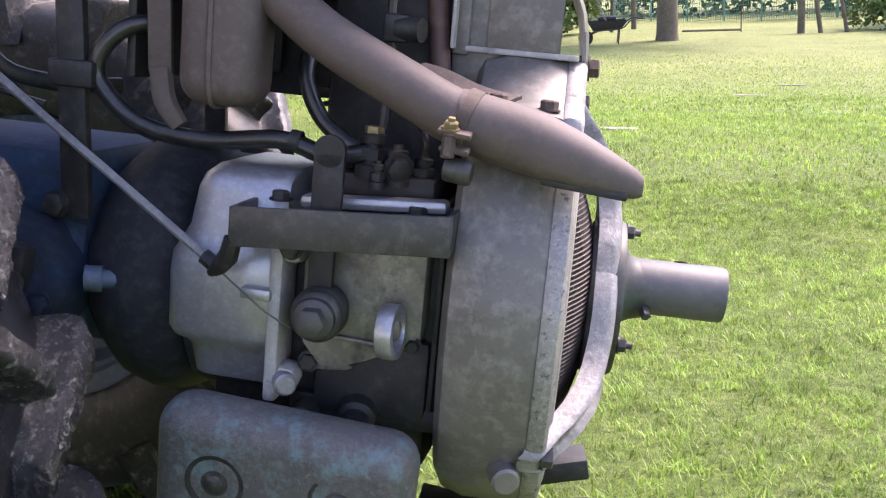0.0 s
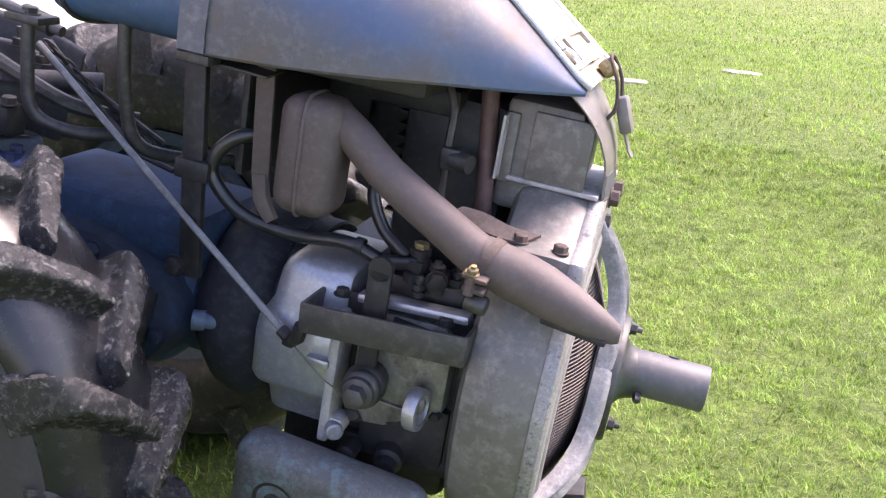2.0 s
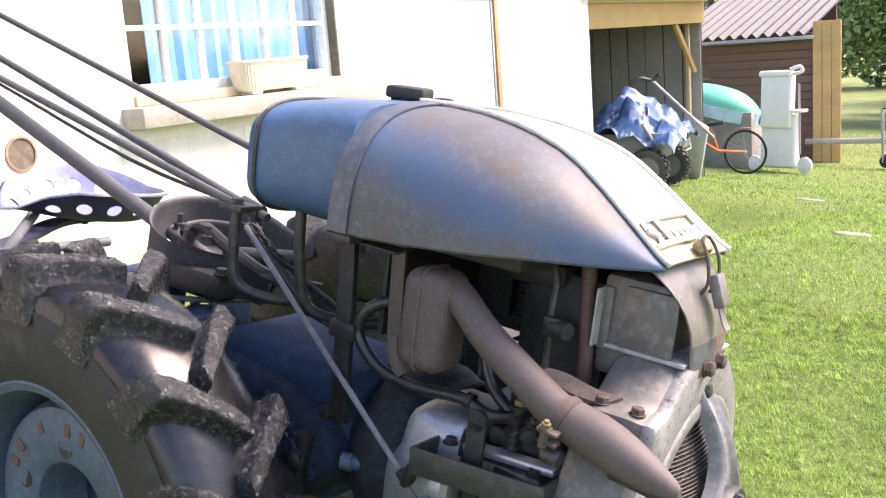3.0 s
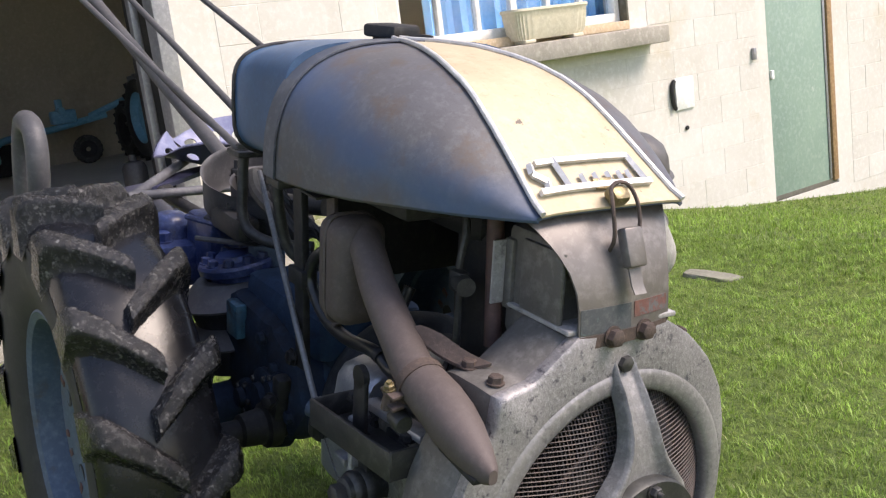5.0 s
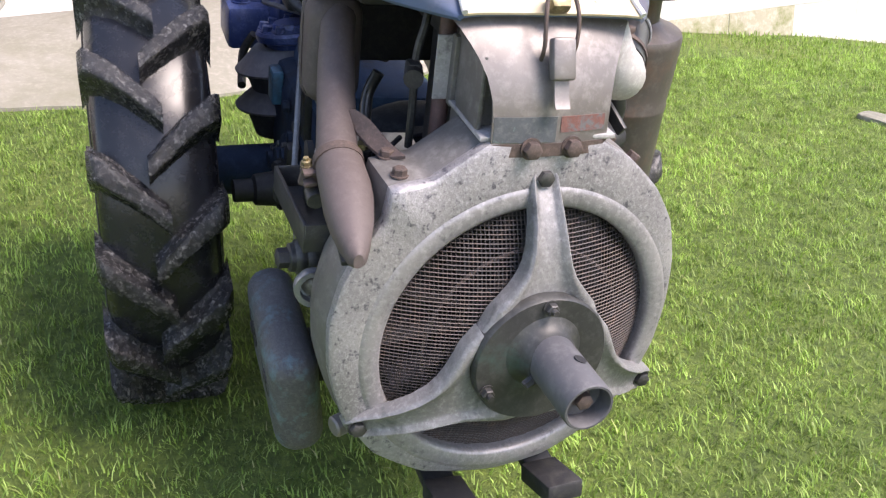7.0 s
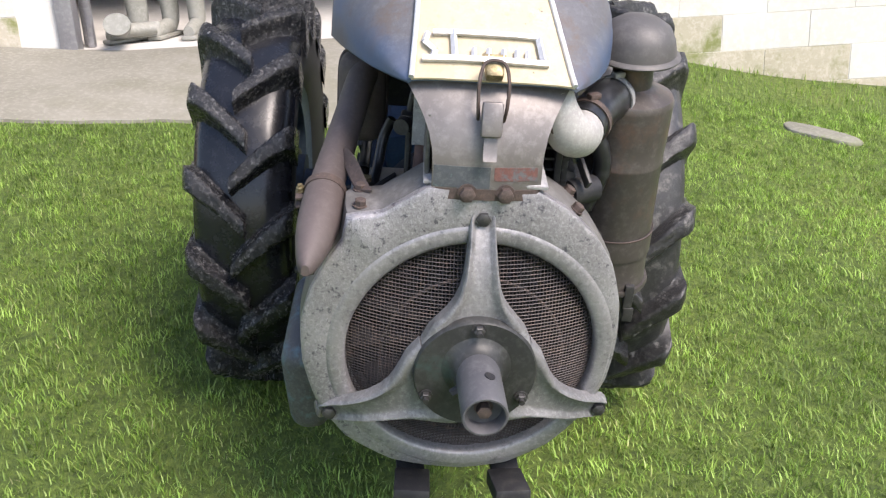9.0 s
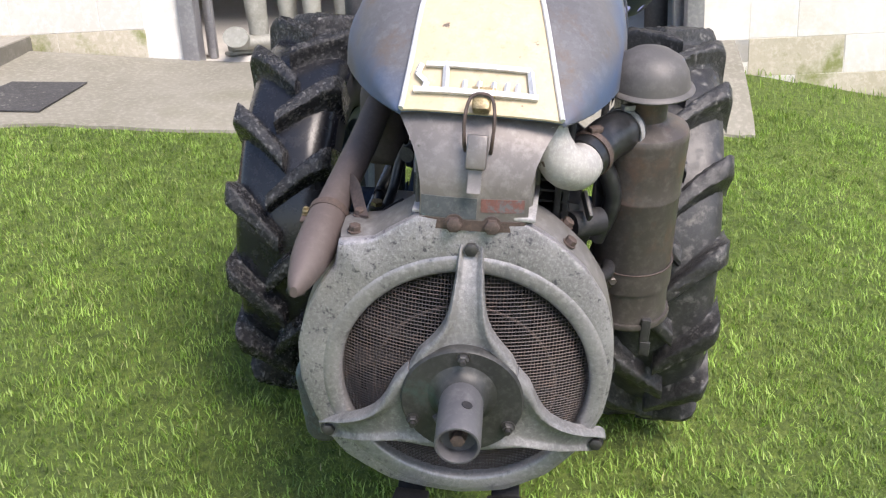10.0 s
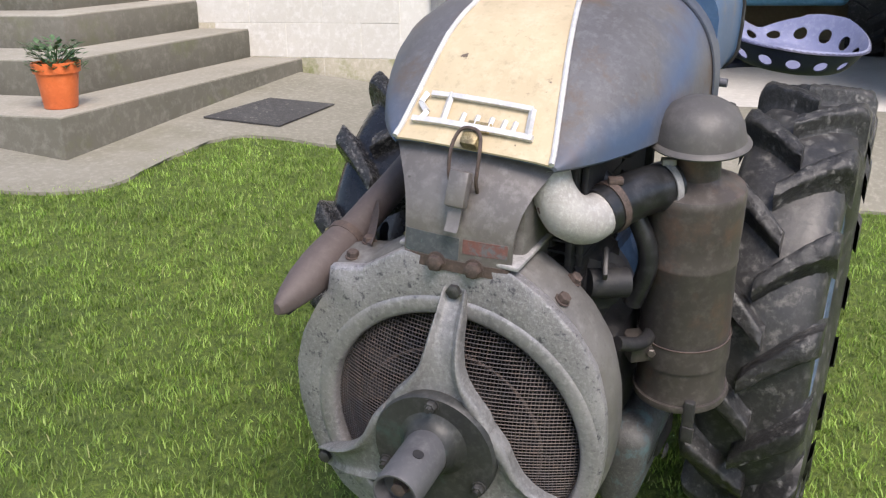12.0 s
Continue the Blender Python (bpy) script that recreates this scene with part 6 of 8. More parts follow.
def build_apron():
    bm = B()
    out, inn = spline([(*p, 0) for p in APRON_OUT], 6), spline([(*p, 0) for p in APRON_IN], 6)
    rng = random.Random(3)
    rows = []
    for a, b in zip(out, inn):
        row = []
        for k in range(13):
            t = k / 12
            p = a.lerp(b, t)
            if k == 0:
                p += V((rng.uniform(-0.012, 0.012), rng.uniform(-0.012, 0.012), 0))
            p.z = apron_z(p.x, p.y, t)
            row.append(p)
        rows.append(row)
    thick(bm, rows, V((0, 0, -0.10)))
    ob = solo("pavement", bm, CONCRETE, Matrix.Identity(4), "worn grey-brown concrete apron before the garage", "pavement", "", "structure")
    return ob


build_apron()

# ---- the house ----
HOUSE = pose(-3.95, 0, 0, 0, 0, 4.57)
DOOR_Y0, DOOR_Y1 = -1.95, 0.86
WIN_Y0, WIN_Y1, SILL_Z = 2.24, 4.16, 1.045
GREEN_Y0, GREEN_Y1 = 5.72, 6.62
END_Y = 8.72


def build_house_wall():
    bm = B()
    t = 0.22
    zt = 4.2

    def slab(y0, y1, z0, z1):
        box(bm, (-t / 2, (y0 + y1) / 2, (z0 + z1) / 2), (t, y1 - y0, z1 - z0), 0)

    slab(-9, DOOR_Y0, -1.5, zt)
    slab(DOOR_Y1, WIN_Y0, -1.5, zt)
    # The lintel is out of view, set high to let daylight into the garage.
    slab(DOOR_Y0, DOOR_Y1, 3.05, zt)
    slab(WIN_Y0, WIN_Y1, -1.5, SILL_Z)
    slab(WIN_Y0, WIN_Y1, 2.35, zt)
    slab(WIN_Y1, GREEN_Y0, -1.5, zt)
    slab(GREEN_Y0, GREEN_Y1, 1.65, zt)
    slab(GREEN_Y0, GREEN_Y1, -1.5, -0.50)
    slab(GREEN_Y1, END_Y, -1.5, zt)
    wall = solo("wall_front", bm, WALL, HOUSE, "whitewashed concrete block house wall with stains", "wall", "", "structure")
    # Blocks stand a little proud of their joints.
    rng = random.Random(5)
    shapes = []
    for k in range(4):
        w, h = 0.4965, 0.1993
        b2 = B()
        box(b2, (0.0, 0, 0), (0.008, w + 0.003 - rng.uniform(0, 0.002), h + 0.001 - rng.uniform(0, 0.0012)), 0.0022, pose(0, 0, 0, rng.uniform(-0.15, 0.15), 0, rng.uniform(-0.25, 0.25)), 1)
        me = bpy.data.meshes.new("block")
        b2.to_mesh(me)
        b2.free()
        me.materials.append(BLOCK)
        shapes.append(me)
    plinth = []
    for me in shapes[:2]:
        q = me.copy()
        q.materials[0] = PLINTH
        plinth.append(q)
    b2 = B()
    box(b2, (0, 0, 0), (0.008, 0.248, 0.199), 0.003, None, 1)
    half_me = bpy.data.meshes.new("block")
    b2.to_mesh(half_me)
    b2.free()
    half_me.materials.append(BLOCK)
    stained = []
    for me in shapes:
        q = me.copy()
        q.materials[0] = BLOCK_STAINED
        stained.append(q)

    def clear(y0, y1, z0, z1):
        for a, b, c, d in ((DOOR_Y0 - 0.02, DOOR_Y1 + 0.10, -2, 2.75), (WIN_Y0 - 0.02, WIN_Y1 + 0.02, SILL_Z - 0.14, 2.35), (GREEN_Y0 - 0.02, GREEN_Y1 + 0.02, -0.5, 1.65), (1.36, 1.58, 0.77, 0.99)):
            if y1 > a and y0 < b and z1 > c and z0 < d:
                return False
        return True

    rows = 0
    z = -0.55
    while z < 1.75:
        y = -3.9 + (0.25 if rows % 2 else 0)
        while y < END_Y - 0.5:
            low = gz(-3.95 - 0.08 * y, y) - 0.15
            if z + 0.2 > low:
                if clear(y, y + 0.5, z, z + 0.2):
                    ob = new("block", rng.choice((stained if y < DOOR_Y0 else shapes) if z > low + 0.17 else (plinth if y < 3.2 else stained)))
                    ob.parent = wall
                    ob.location = (-0.0015 + rng.uniform(-0.001, 0.001), y + 0.25, z + 0.1)
                else:
                    for q in (0.0, 0.25):
                        if clear(y + q, y + q + 0.25, z, z + 0.2):
                            ob = new("block", half_me)
                            ob.parent = wall
                            ob.location = (-0.0015 + rng.uniform(-0.001, 0.001), y + q + 0.125, z + 0.1)
            y += 0.5
        z += 0.2
        rows += 1
    return wall


PLINTH = mat("bare_stained_block", (0.50, 0.455, 0.37), (0.38, 0.345, 0.25), (0.58, 0.535, 0.45), 0.92, 0, 30, 2.5, 0.3, wear=(0.20, 0.22, 0.08), wear_at=0.50, wear_scale=5, wear_soft=0.16, rand=0.06, spread=True)
BLOCK_STAINED = mat("stained_cream_whitewash", (0.62, 0.60, 0.555), (0.53, 0.505, 0.45), (0.68, 0.665, 0.63), 0.9, 0, 26, 1.5, 0.3, wear=(0.50, 0.38, 0.20), wear_at=0.57, wear_scale=1.7, wear_soft=0.13, rand=0.03, grime=0.15, spread=True)
BLOCK = mat("whitewashed_block", (0.63, 0.613, 0.575), (0.55, 0.525, 0.47), (0.69, 0.675, 0.64), 0.9, 0, 26, 1.5, 0.3, wear=(0.50, 0.42, 0.28), wear_at=0.58, wear_scale=1.6, wear_soft=0.22, rand=0.025, grime=0.08, spread=True)
WHITE_PAINT = mat("white_gloss_paint", (0.78, 0.78, 0.76), (0.7, 0.7, 0.68), None, 0.4, 0, 30, 4, 0.05)
WOOD_OLD = mat("weathered_bare_wood", (0.36, 0.22, 0.10), (0.24, 0.15, 0.08), (0.45, 0.30, 0.16), 0.75, 0, 40, 5, 0.2)
WOOD_SILL = mat("worn_timber_sill", (0.55, 0.42, 0.27), (0.42, 0.33, 0.22), (0.66, 0.55, 0.4), 0.7, 0, 40, 5, 0.15)
GREEN_PAINT = mat("faded_green_door_paint", (0.27, 0.38, 0.31), (0.22, 0.32, 0.27), (0.36, 0.45, 0.40), 0.55, 0, 25, 2.5, 0.08, wear=(0.45, 0.50, 0.47), wear_at=0.63, wear_scale=5)
GALV = mat("galvanised_steel", (0.36, 0.36, 0.38), (0.28, 0.28, 0.3), (0.45, 0.45, 0.47), 0.45, 0.6, 40, 5, 0.05)
BLUE_CLOTH = mat("bright_blue_curtain", (0.20, 0.47, 0.78), (0.14, 0.36, 0.66), (0.32, 0.58, 0.85), 0.85, 0, 30, 4, 0.05)
DARK = mat("room_shade_and_roof_dark", (0.05, 0.047, 0.042), None, None, 0.9)
GARAGE_WALL = mat("dingy_garage_plaster", (0.50, 0.44, 0.33), (0.41, 0.36, 0.27), (0.56, 0.50, 0.39), 0.95, 0, 25, 1.2, 0.2, wear=(0.30, 0.25, 0.18), wear_at=0.55, wear_scale=1.5, wear_soft=0.2)
TERRA = mat("orange_plastic_pot", (0.72, 0.16, 0.045), (0.66, 0.14, 0.04), (0.78, 0.2, 0.07), 0.45, 0, 40, 8, 0.02)
LEAF = mat("herb_leaf", (0.06, 0.13, 0.05), (0.035, 0.08, 0.03), (0.14, 0.22, 0.11), 0.6, 0, 60, 30, 0.1)

build_house_wall()


def glass_mat():
    m = bpy.data.materials.new("window_glass")
    m.use_nodes = True
    b = m.node_tree.nodes["Principled BSDF"]
    b.inputs["Base Color"].default_value = (0.9, 0.95, 1, 1)
    b.inputs["Roughness"].default_value = 0.03
    b.inputs["Transmission Weight"].default_value = 1.0
    b.inputs["IOR"].default_value = 1.3
    return m


GLASS = glass_mat()


def build_window():
    win = thing("window_1", HOUSE, "white wooden window with small panes over a stone sill", "window", "", "structure")
    bm = B()
    zt = 2.35
    for y in (WIN_Y0 + 0.03, WIN_Y1 - 0.03):
        box(bm, (-0.10, y, (SILL_Z + zt) / 2), (0.08, 0.06, zt - SILL_Z), 0.005)
    for z in (SILL_Z + 0.09, zt - 0.03):
        box(bm, (-0.10, (WIN_Y0 + WIN_Y1) / 2, z), (0.08, WIN_Y1 - WIN_Y0 - 0.12, 0.06), 0.005)
    part("window_frame", bm, WHITE_PAINT, win)
    n = 6
    step = (WIN_Y1 - WIN_Y0 - 0.12) / n
    for k in range(1, n):
        part("glazing_bar", box(B(), (-0.10, WIN_Y0 + 0.06 + k * step, (SILL_Z + zt) / 2), (0.05, 0.05 if k == 3 else 0.035, zt - SILL_Z - 0.2), 0.004), WHITE_PAINT, win)
    for z in (SILL_Z + 0.44, SILL_Z + 0.83):
        part("glazing_bar", box(B(), (-0.10, (WIN_Y0 + WIN_Y1) / 2, z), (0.045, WIN_Y1 - WIN_Y0 - 0.13, 0.03), 0.004), WHITE_PAINT, win)
    for k in range(n):
        for i, (z0, z1) in enumerate(((SILL_Z + 0.12, SILL_Z + 0.425), (SILL_Z + 0.455, SILL_Z + 0.815), (SILL_Z + 0.845, zt - 0.06))):
            ob = part("pane", box(B(), (-0.105, WIN_Y0 + 0.06 + (k + 0.5) * step, (z0 + z1) / 2), (0.004, step - 0.04, z1 - z0), 0), GLASS, win)
            ob.visible_shadow = False
    part("timber_sill", box(B(), (-0.06, (WIN_Y0 + WIN_Y1) / 2, SILL_Z + 0.03), (0.16, WIN_Y1 - WIN_Y0 - 0.01, 0.06), 0.006), WOOD_SILL, win, "worn bare timber inner sill")
    part("window_sill", box(B(), (0.075, (WIN_Y0 + WIN_Y1) / 2 + 0.06, SILL_Z - 0.06), (0.20, WIN_Y1 - WIN_Y0 + 0.32, 0.118), 0.010), mat("stone_sill", (0.38, 0.355, 0.31), (0.25, 0.235, 0.20), (0.46, 0.43, 0.38), 0.9, 0, 30, 3, 0.3), win, "weathered concrete outer sill")
    part("reveal_trim", box(B(), (-0.04, WIN_Y1 - 0.006, 1.7), (0.10, 0.02, 1.2), 0.003), STEP_FACE, win)
    # Blue curtain behind the glass, in folds, leaving the first pane dark.
    rows = []
    for z in (SILL_Z, SILL_Z + 0.7, 2.4):
        rows.append([V((-0.24 + 0.02 * math.sin(k * 1.9), WIN_Y0 + 0.36 + k * 0.04, z)) for k in range(42)])
    ob = solo("curtain", thick(B(), rows, V((-0.006, 0, 0))), BLUE_CLOTH, HOUSE, "bright blue curtain hung inside the window", "curtain")
    # Room behind: an unseen shell whose dimness is put into near-black walls.
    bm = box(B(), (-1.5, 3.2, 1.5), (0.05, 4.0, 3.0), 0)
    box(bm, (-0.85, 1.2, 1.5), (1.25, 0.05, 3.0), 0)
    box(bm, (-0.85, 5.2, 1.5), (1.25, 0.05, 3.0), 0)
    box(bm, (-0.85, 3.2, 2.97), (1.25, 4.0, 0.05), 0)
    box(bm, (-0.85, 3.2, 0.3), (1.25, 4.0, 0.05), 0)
    solo("wall_room", bm, DARK, HOUSE, "unseen room behind the window, its dimness put in as dark walls", "wall", "", "structure")


build_window()


def build_planter():
    th = thing("window_planter", HOUSE @ pose(0.055, 3.34, SILL_Z + 0.002), "cream ribbed stone planter trough on the window sill", "planter")
    m = mat("cream_stoneware", (0.66, 0.60, 0.46), (0.55, 0.50, 0.38), (0.74, 0.69, 0.56), 0.8, 0, 40, 5, 0.15)
    bm = B()
    rows = []
    for z, g in ((0.02, -0.03), (0.05, -0.015), (0.15, 0.0), (0.185, 0.006), (0.20, 0.016), (0.215, 0.014), (0.215, -0.006), (0.19, -0.012), (0.16, -0.014)):
        row = []
        for k in range(97):
            a = 2 * math.pi * k / 96
            c, s = math.cos(a), math.sin(a)
            rib = 0.004 * math.cos(a * 30) if 0.04 < z < 0.17 and g > -0.02 else 0
            row.append(V((math.copysign(abs(c) ** 0.5, c) * (0.095 + g + rib), math.copysign(abs(s) ** 0.3, s) * (0.31 + g + rib), z)))
        rows.append(row)
    grid(bm, rows)
    bmesh.ops.remove_doubles(bm, verts=bm.verts, dist=1e-5)
    bmesh.ops.holes_fill(bm, edges=[e for e in bm.edges if e.is_boundary])
    part("trough", bm, m, th)
    for y in (-0.21, 0.21):
        part("foot", box(B(), (0, y, 0.011), (0.15, 0.09, 0.022), 0.006), m, th)


build_planter()


def build_green_door():
    th = thing("door_1", HOUSE, "faded green sheet door in a bare wooden frame", "door", "", "structure")
    bm = box(B(), (-0.03, (GREEN_Y0 + GREEN_Y1) / 2 - 0.04, 0.59), (0.04, GREEN_Y1 - GREEN_Y0 - 0.10, 2.10), 0.004)
    part("door_leaf", bm, GREEN_PAINT, th)
    part("edge_strip", box(B(), (-0.006, GREEN_Y1 - 0.105, 0.59), (0.012, 0.03, 2.08), 0.003), GALV, th)
    part("jamb", box(B(), (-0.04, GREEN_Y1 - 0.037, 0.59), (0.10, 0.07, 2.12), 0.006), WOOD_OLD, th, "bare brown wooden jamb")
    part("threshold", box(B(), (-0.08, (GREEN_Y0 + GREEN_Y1) / 2, -0.475), (0.14, GREEN_Y1 - GREEN_Y0, 0.05), 0.006), STEP_FACE, th)
    part("door_handle", box(B(), (0.004, GREEN_Y0 + 0.035, 0.53), (0.03, 0.03, 0.07), 0.006), WHITE_PAINT, th)


build_green_door()


def build_wall_fittings():
    # Round vent with a rusty rim.
    th = thing("wall_vent", HOUSE @ pose(0, 1.47, 0.88), "round rusty vent opening in the whitewashed wall", "vent")
    m = axis((0, 0, 0), (1, 0, 0))
    part("vent_collar", lathe(B(), [(0.078, 0.0), (0.09, 0.0), (0.09, 0.010), (0.078, 0.010)], m, 30), mat("rust_stained_cement", (0.34, 0.22, 0.13), (0.22, 0.14, 0.09), (0.42, 0.30, 0.2), 0.9, 0, 40, 10, 0.3), th)
    # A flat dark disc stands in for the shaded depth of the opening.
    part("vent_plug", lathe(B(), [(0, 0.003), (0.079, 0.003)], m, 30), mat("dark_vent", (0.16, 0.125, 0.10), None, None, 0.9, 0, 30, 12, 0.3), th)
    # Meter flap with a black half-round handle.
    th = thing("meter_flap", HOUSE @ pose(0.008, 4.66, 0.53), "small white meter flap with a black half-round grip", "meter box")
    part("flap", box(B(), (0.004, 0.02, 0), (0.012, 0.20, 0.23), 0.004), WHITE_PAINT, th)
    bm = tube(B(), [(0.012, -0.095 - 0.028 * math.sin(a), 0.10 * math.cos(a) - 0.0) for a in (math.pi * k / 12 for k in range(13))], 0.016, 8)
    part("grip", bm, BLACK, th)
    th = solo("wall_plug", lathe(B(), [(0, 0), (0.017, 0), (0.015, 0.012), (0, 0.012)], axis((0, 0, 0), (1, 0, 0)), 14), BLACK, HOUSE @ pose(0.008, 4.68, 0.275), "small black plug in the wall", "wall plug")
    solo("wall_bracket", box(B(), (0.015, 0, 0), (0.03, 0.03, 0.09), 0.004), GALV, HOUSE @ pose(0.005, 5.52, 0.72), "small grey bracket on the wall", "bracket")


build_wall_fittings()


def build_garage():
    fl = box(B(), (-3.0, -0.3, FLOOR_Z - 0.06), (6.0, 7.0, 0.12), 0)
    solo("floor", fl, mat("garage_floor", (0.60, 0.585, 0.55), (0.50, 0.485, 0.45), (0.66, 0.645, 0.61), 0.85, 0, 25, 1.5, 0.15), HOUSE @ pose(-0.0, 0, -0.002), "dusty grey concrete garage floor", "floor", "", "structure")
    bm = box(B(), (-5.05, -0.3, 1.6), (0.1, 7.0, 3.2), 0)
    solo("wall_back", bm, GARAGE_WALL, HOUSE, "dingy yellowish plaster garage back wall", "wall", "", "structure")
    bm = box(B(), (-3.7, -3.8, 1.6), (7.0, 0.1, 3.2), 0)
    solo("wall_left", bm, GARAGE_WALL, HOUSE, "dingy garage side wall", "wall", "", "structure")
    bm = box(B(), (-4.45, 3.25, 1.6), (5.6, 0.1, 3.2), 0)
    solo("wall_right", bm, GARAGE_WALL, HOUSE, "dingy garage side wall", "wall", "", "structure")
    # Ceiling and roof are added out of view to close the house over.
    bm = box(B(), (-3.7, -0.3, 3.25), (7.2, 7.2, 0.1), 0)
    solo("ceiling", bm, mat("dark_ceiling_boards", (0.16, 0.145, 0.125), None, None, 0.9), HOUSE, "dark garage ceiling added out of view", "ceiling", "", "structure")
    bm = box(B(), (-3.55, -0.5, 5.0), (7.7, 19.0, 0.2), 0)
    box(bm, (-3.55, -0.5, 4.2), (7.7, 19.0, 0.12), 0)
    solo("roof", bm, DARK, HOUSE, "plain dark roof added over the house, out of view", "roof", "", "structure")
    # Door tracks and frame at either jamb.
    th = thing("door_frame", HOUSE, "grey galvanised frame and rails of the open garage door", "door frame", "", "structure")
    for y, s in ((DOOR_Y0, 1), (DOOR_Y1, -1)):
        part("jamb_post", box(B(), (-0.03, y + s * 0.045, 1.6), (0.12, 0.09, 2.3), 0.006), GALV, th)
        part("rail", box(B(), (-0.20, y + s * 0.11, 1.6), (0.05, 0.035, 2.3), 0.004), GALV, th)
        part("rail", box(B(), (-0.30, y + s * 0.07, 1.6), (0.03, 0.05, 2.3), 0.004), GALV, th)


build_garage()


def boot(bm, lean=0.0):
    """A wellington boot: foot along +x, leg up z."""
    line = spline([(0.0, 0, 0.40), (0.0, 0, 0.25), (-0.005, 0, 0.12), (0.02, 0, 0.065), (0.10, 0, 0.05), (0.19, 0, 0.042)], 5)
    tube(bm, line, [0.070, 0.068, 0.062, 0.058, 0.054, 0.048, 0.045, 0.036], 16, True, 0.8)
    box(bm, (0.075, 0, 0.012), (0.27, 0.085, 0.024), 0.010)
    return bm


def build_boots():
    m1 = mat("grey_green_rubber_boot", (0.28, 0.28, 0.25), (0.20, 0.20, 0.17), (0.35, 0.35, 0.31), 0.6, 0, 30, 9, 0.1)
    spots = [(-0.38, -1.62, 0, 0, -50), (-0.50, -1.46, 0, 0, -20), (-0.42, -1.30, 0, 0, -8), (-0.30, -1.70, 78, 0, 100), (-0.55, -1.14, 0, 0, 12), (-0.40, -1.00, 0, 0, -5)]
    for x, y, tilt, _, turn in spots:
        lift = 0.06 if tilt else 0.0
        m = HOUSE @ pose(x, y, FLOOR_Z + 0.002 + lift) @ pose(0, 0, 0, tilt, 0, turn)
        solo("rubber_boot", boot(B()), m1, m, "grey-green rubber boot just inside the garage" if not tilt else "grey-green rubber boot fallen on its side", "boot", "boots by the garage door")
    th = thing("black_canister", HOUSE @ pose(-0.34, 0.66, FLOOR_Z), "black oil canister standing by the garage jamb", "canister")
    part("canister_body", lathe(B(), [(0, 0), (0.06, 0), (0.065, 0.01), (0.065, 0.24), (0.05, 0.27), (0.02, 0.28), (0.02, 0.31), (0, 0.31)], None, 20), BLACK, th)


build_boots()


def farm_wheel(parent, c, r, w, hub, rim_mat, name="wheel"):
    """A lugged wheel standing across y, under its thing."""
    m = axis(c, (0, 1, 0))
    wh = part(name, lathe(B(), [(0.02, -0.02), (r * 0.5, -0.03), (r * 0.56, 0.02), (r * 0.62, w * 0.45), (r * 0.62, -w * 0.45), (r * 0.5, -0.03)], m, 26), rim_mat, parent)
    bm = lathe(B(), [(r * 0.60, w * 0.45), (r * 0.75, w * 0.5), (r * 0.9, w * 0.46), (r * 0.94, 0), (r * 0.9, -w * 0.46), (r * 0.75, -w * 0.5), (r * 0.60, -w * 0.45)], m, 36)
    for k in range(18):
        a = 2 * math.pi * k / 18
        for s in (-1, 1):
            p = m @ V((r * 0.95 * math.cos(a + s * 0.08), r * 0.95 * math.sin(a + s * 0.08), s * w * 0.25))
            mm = m.to_3x3().to_4x4() @ Matrix.Rotation(a, 4, "Z") @ Matrix.Rotation(s * 0.6, 4, "X")
            part("tread_bar", box(B(), p, (r * 0.12, r * 0.09, w * 0.52), 0.0, mm), RUBBER_DRY, wh)
    part("tyre", bm, RUBBER_DRY, wh)
    return wh


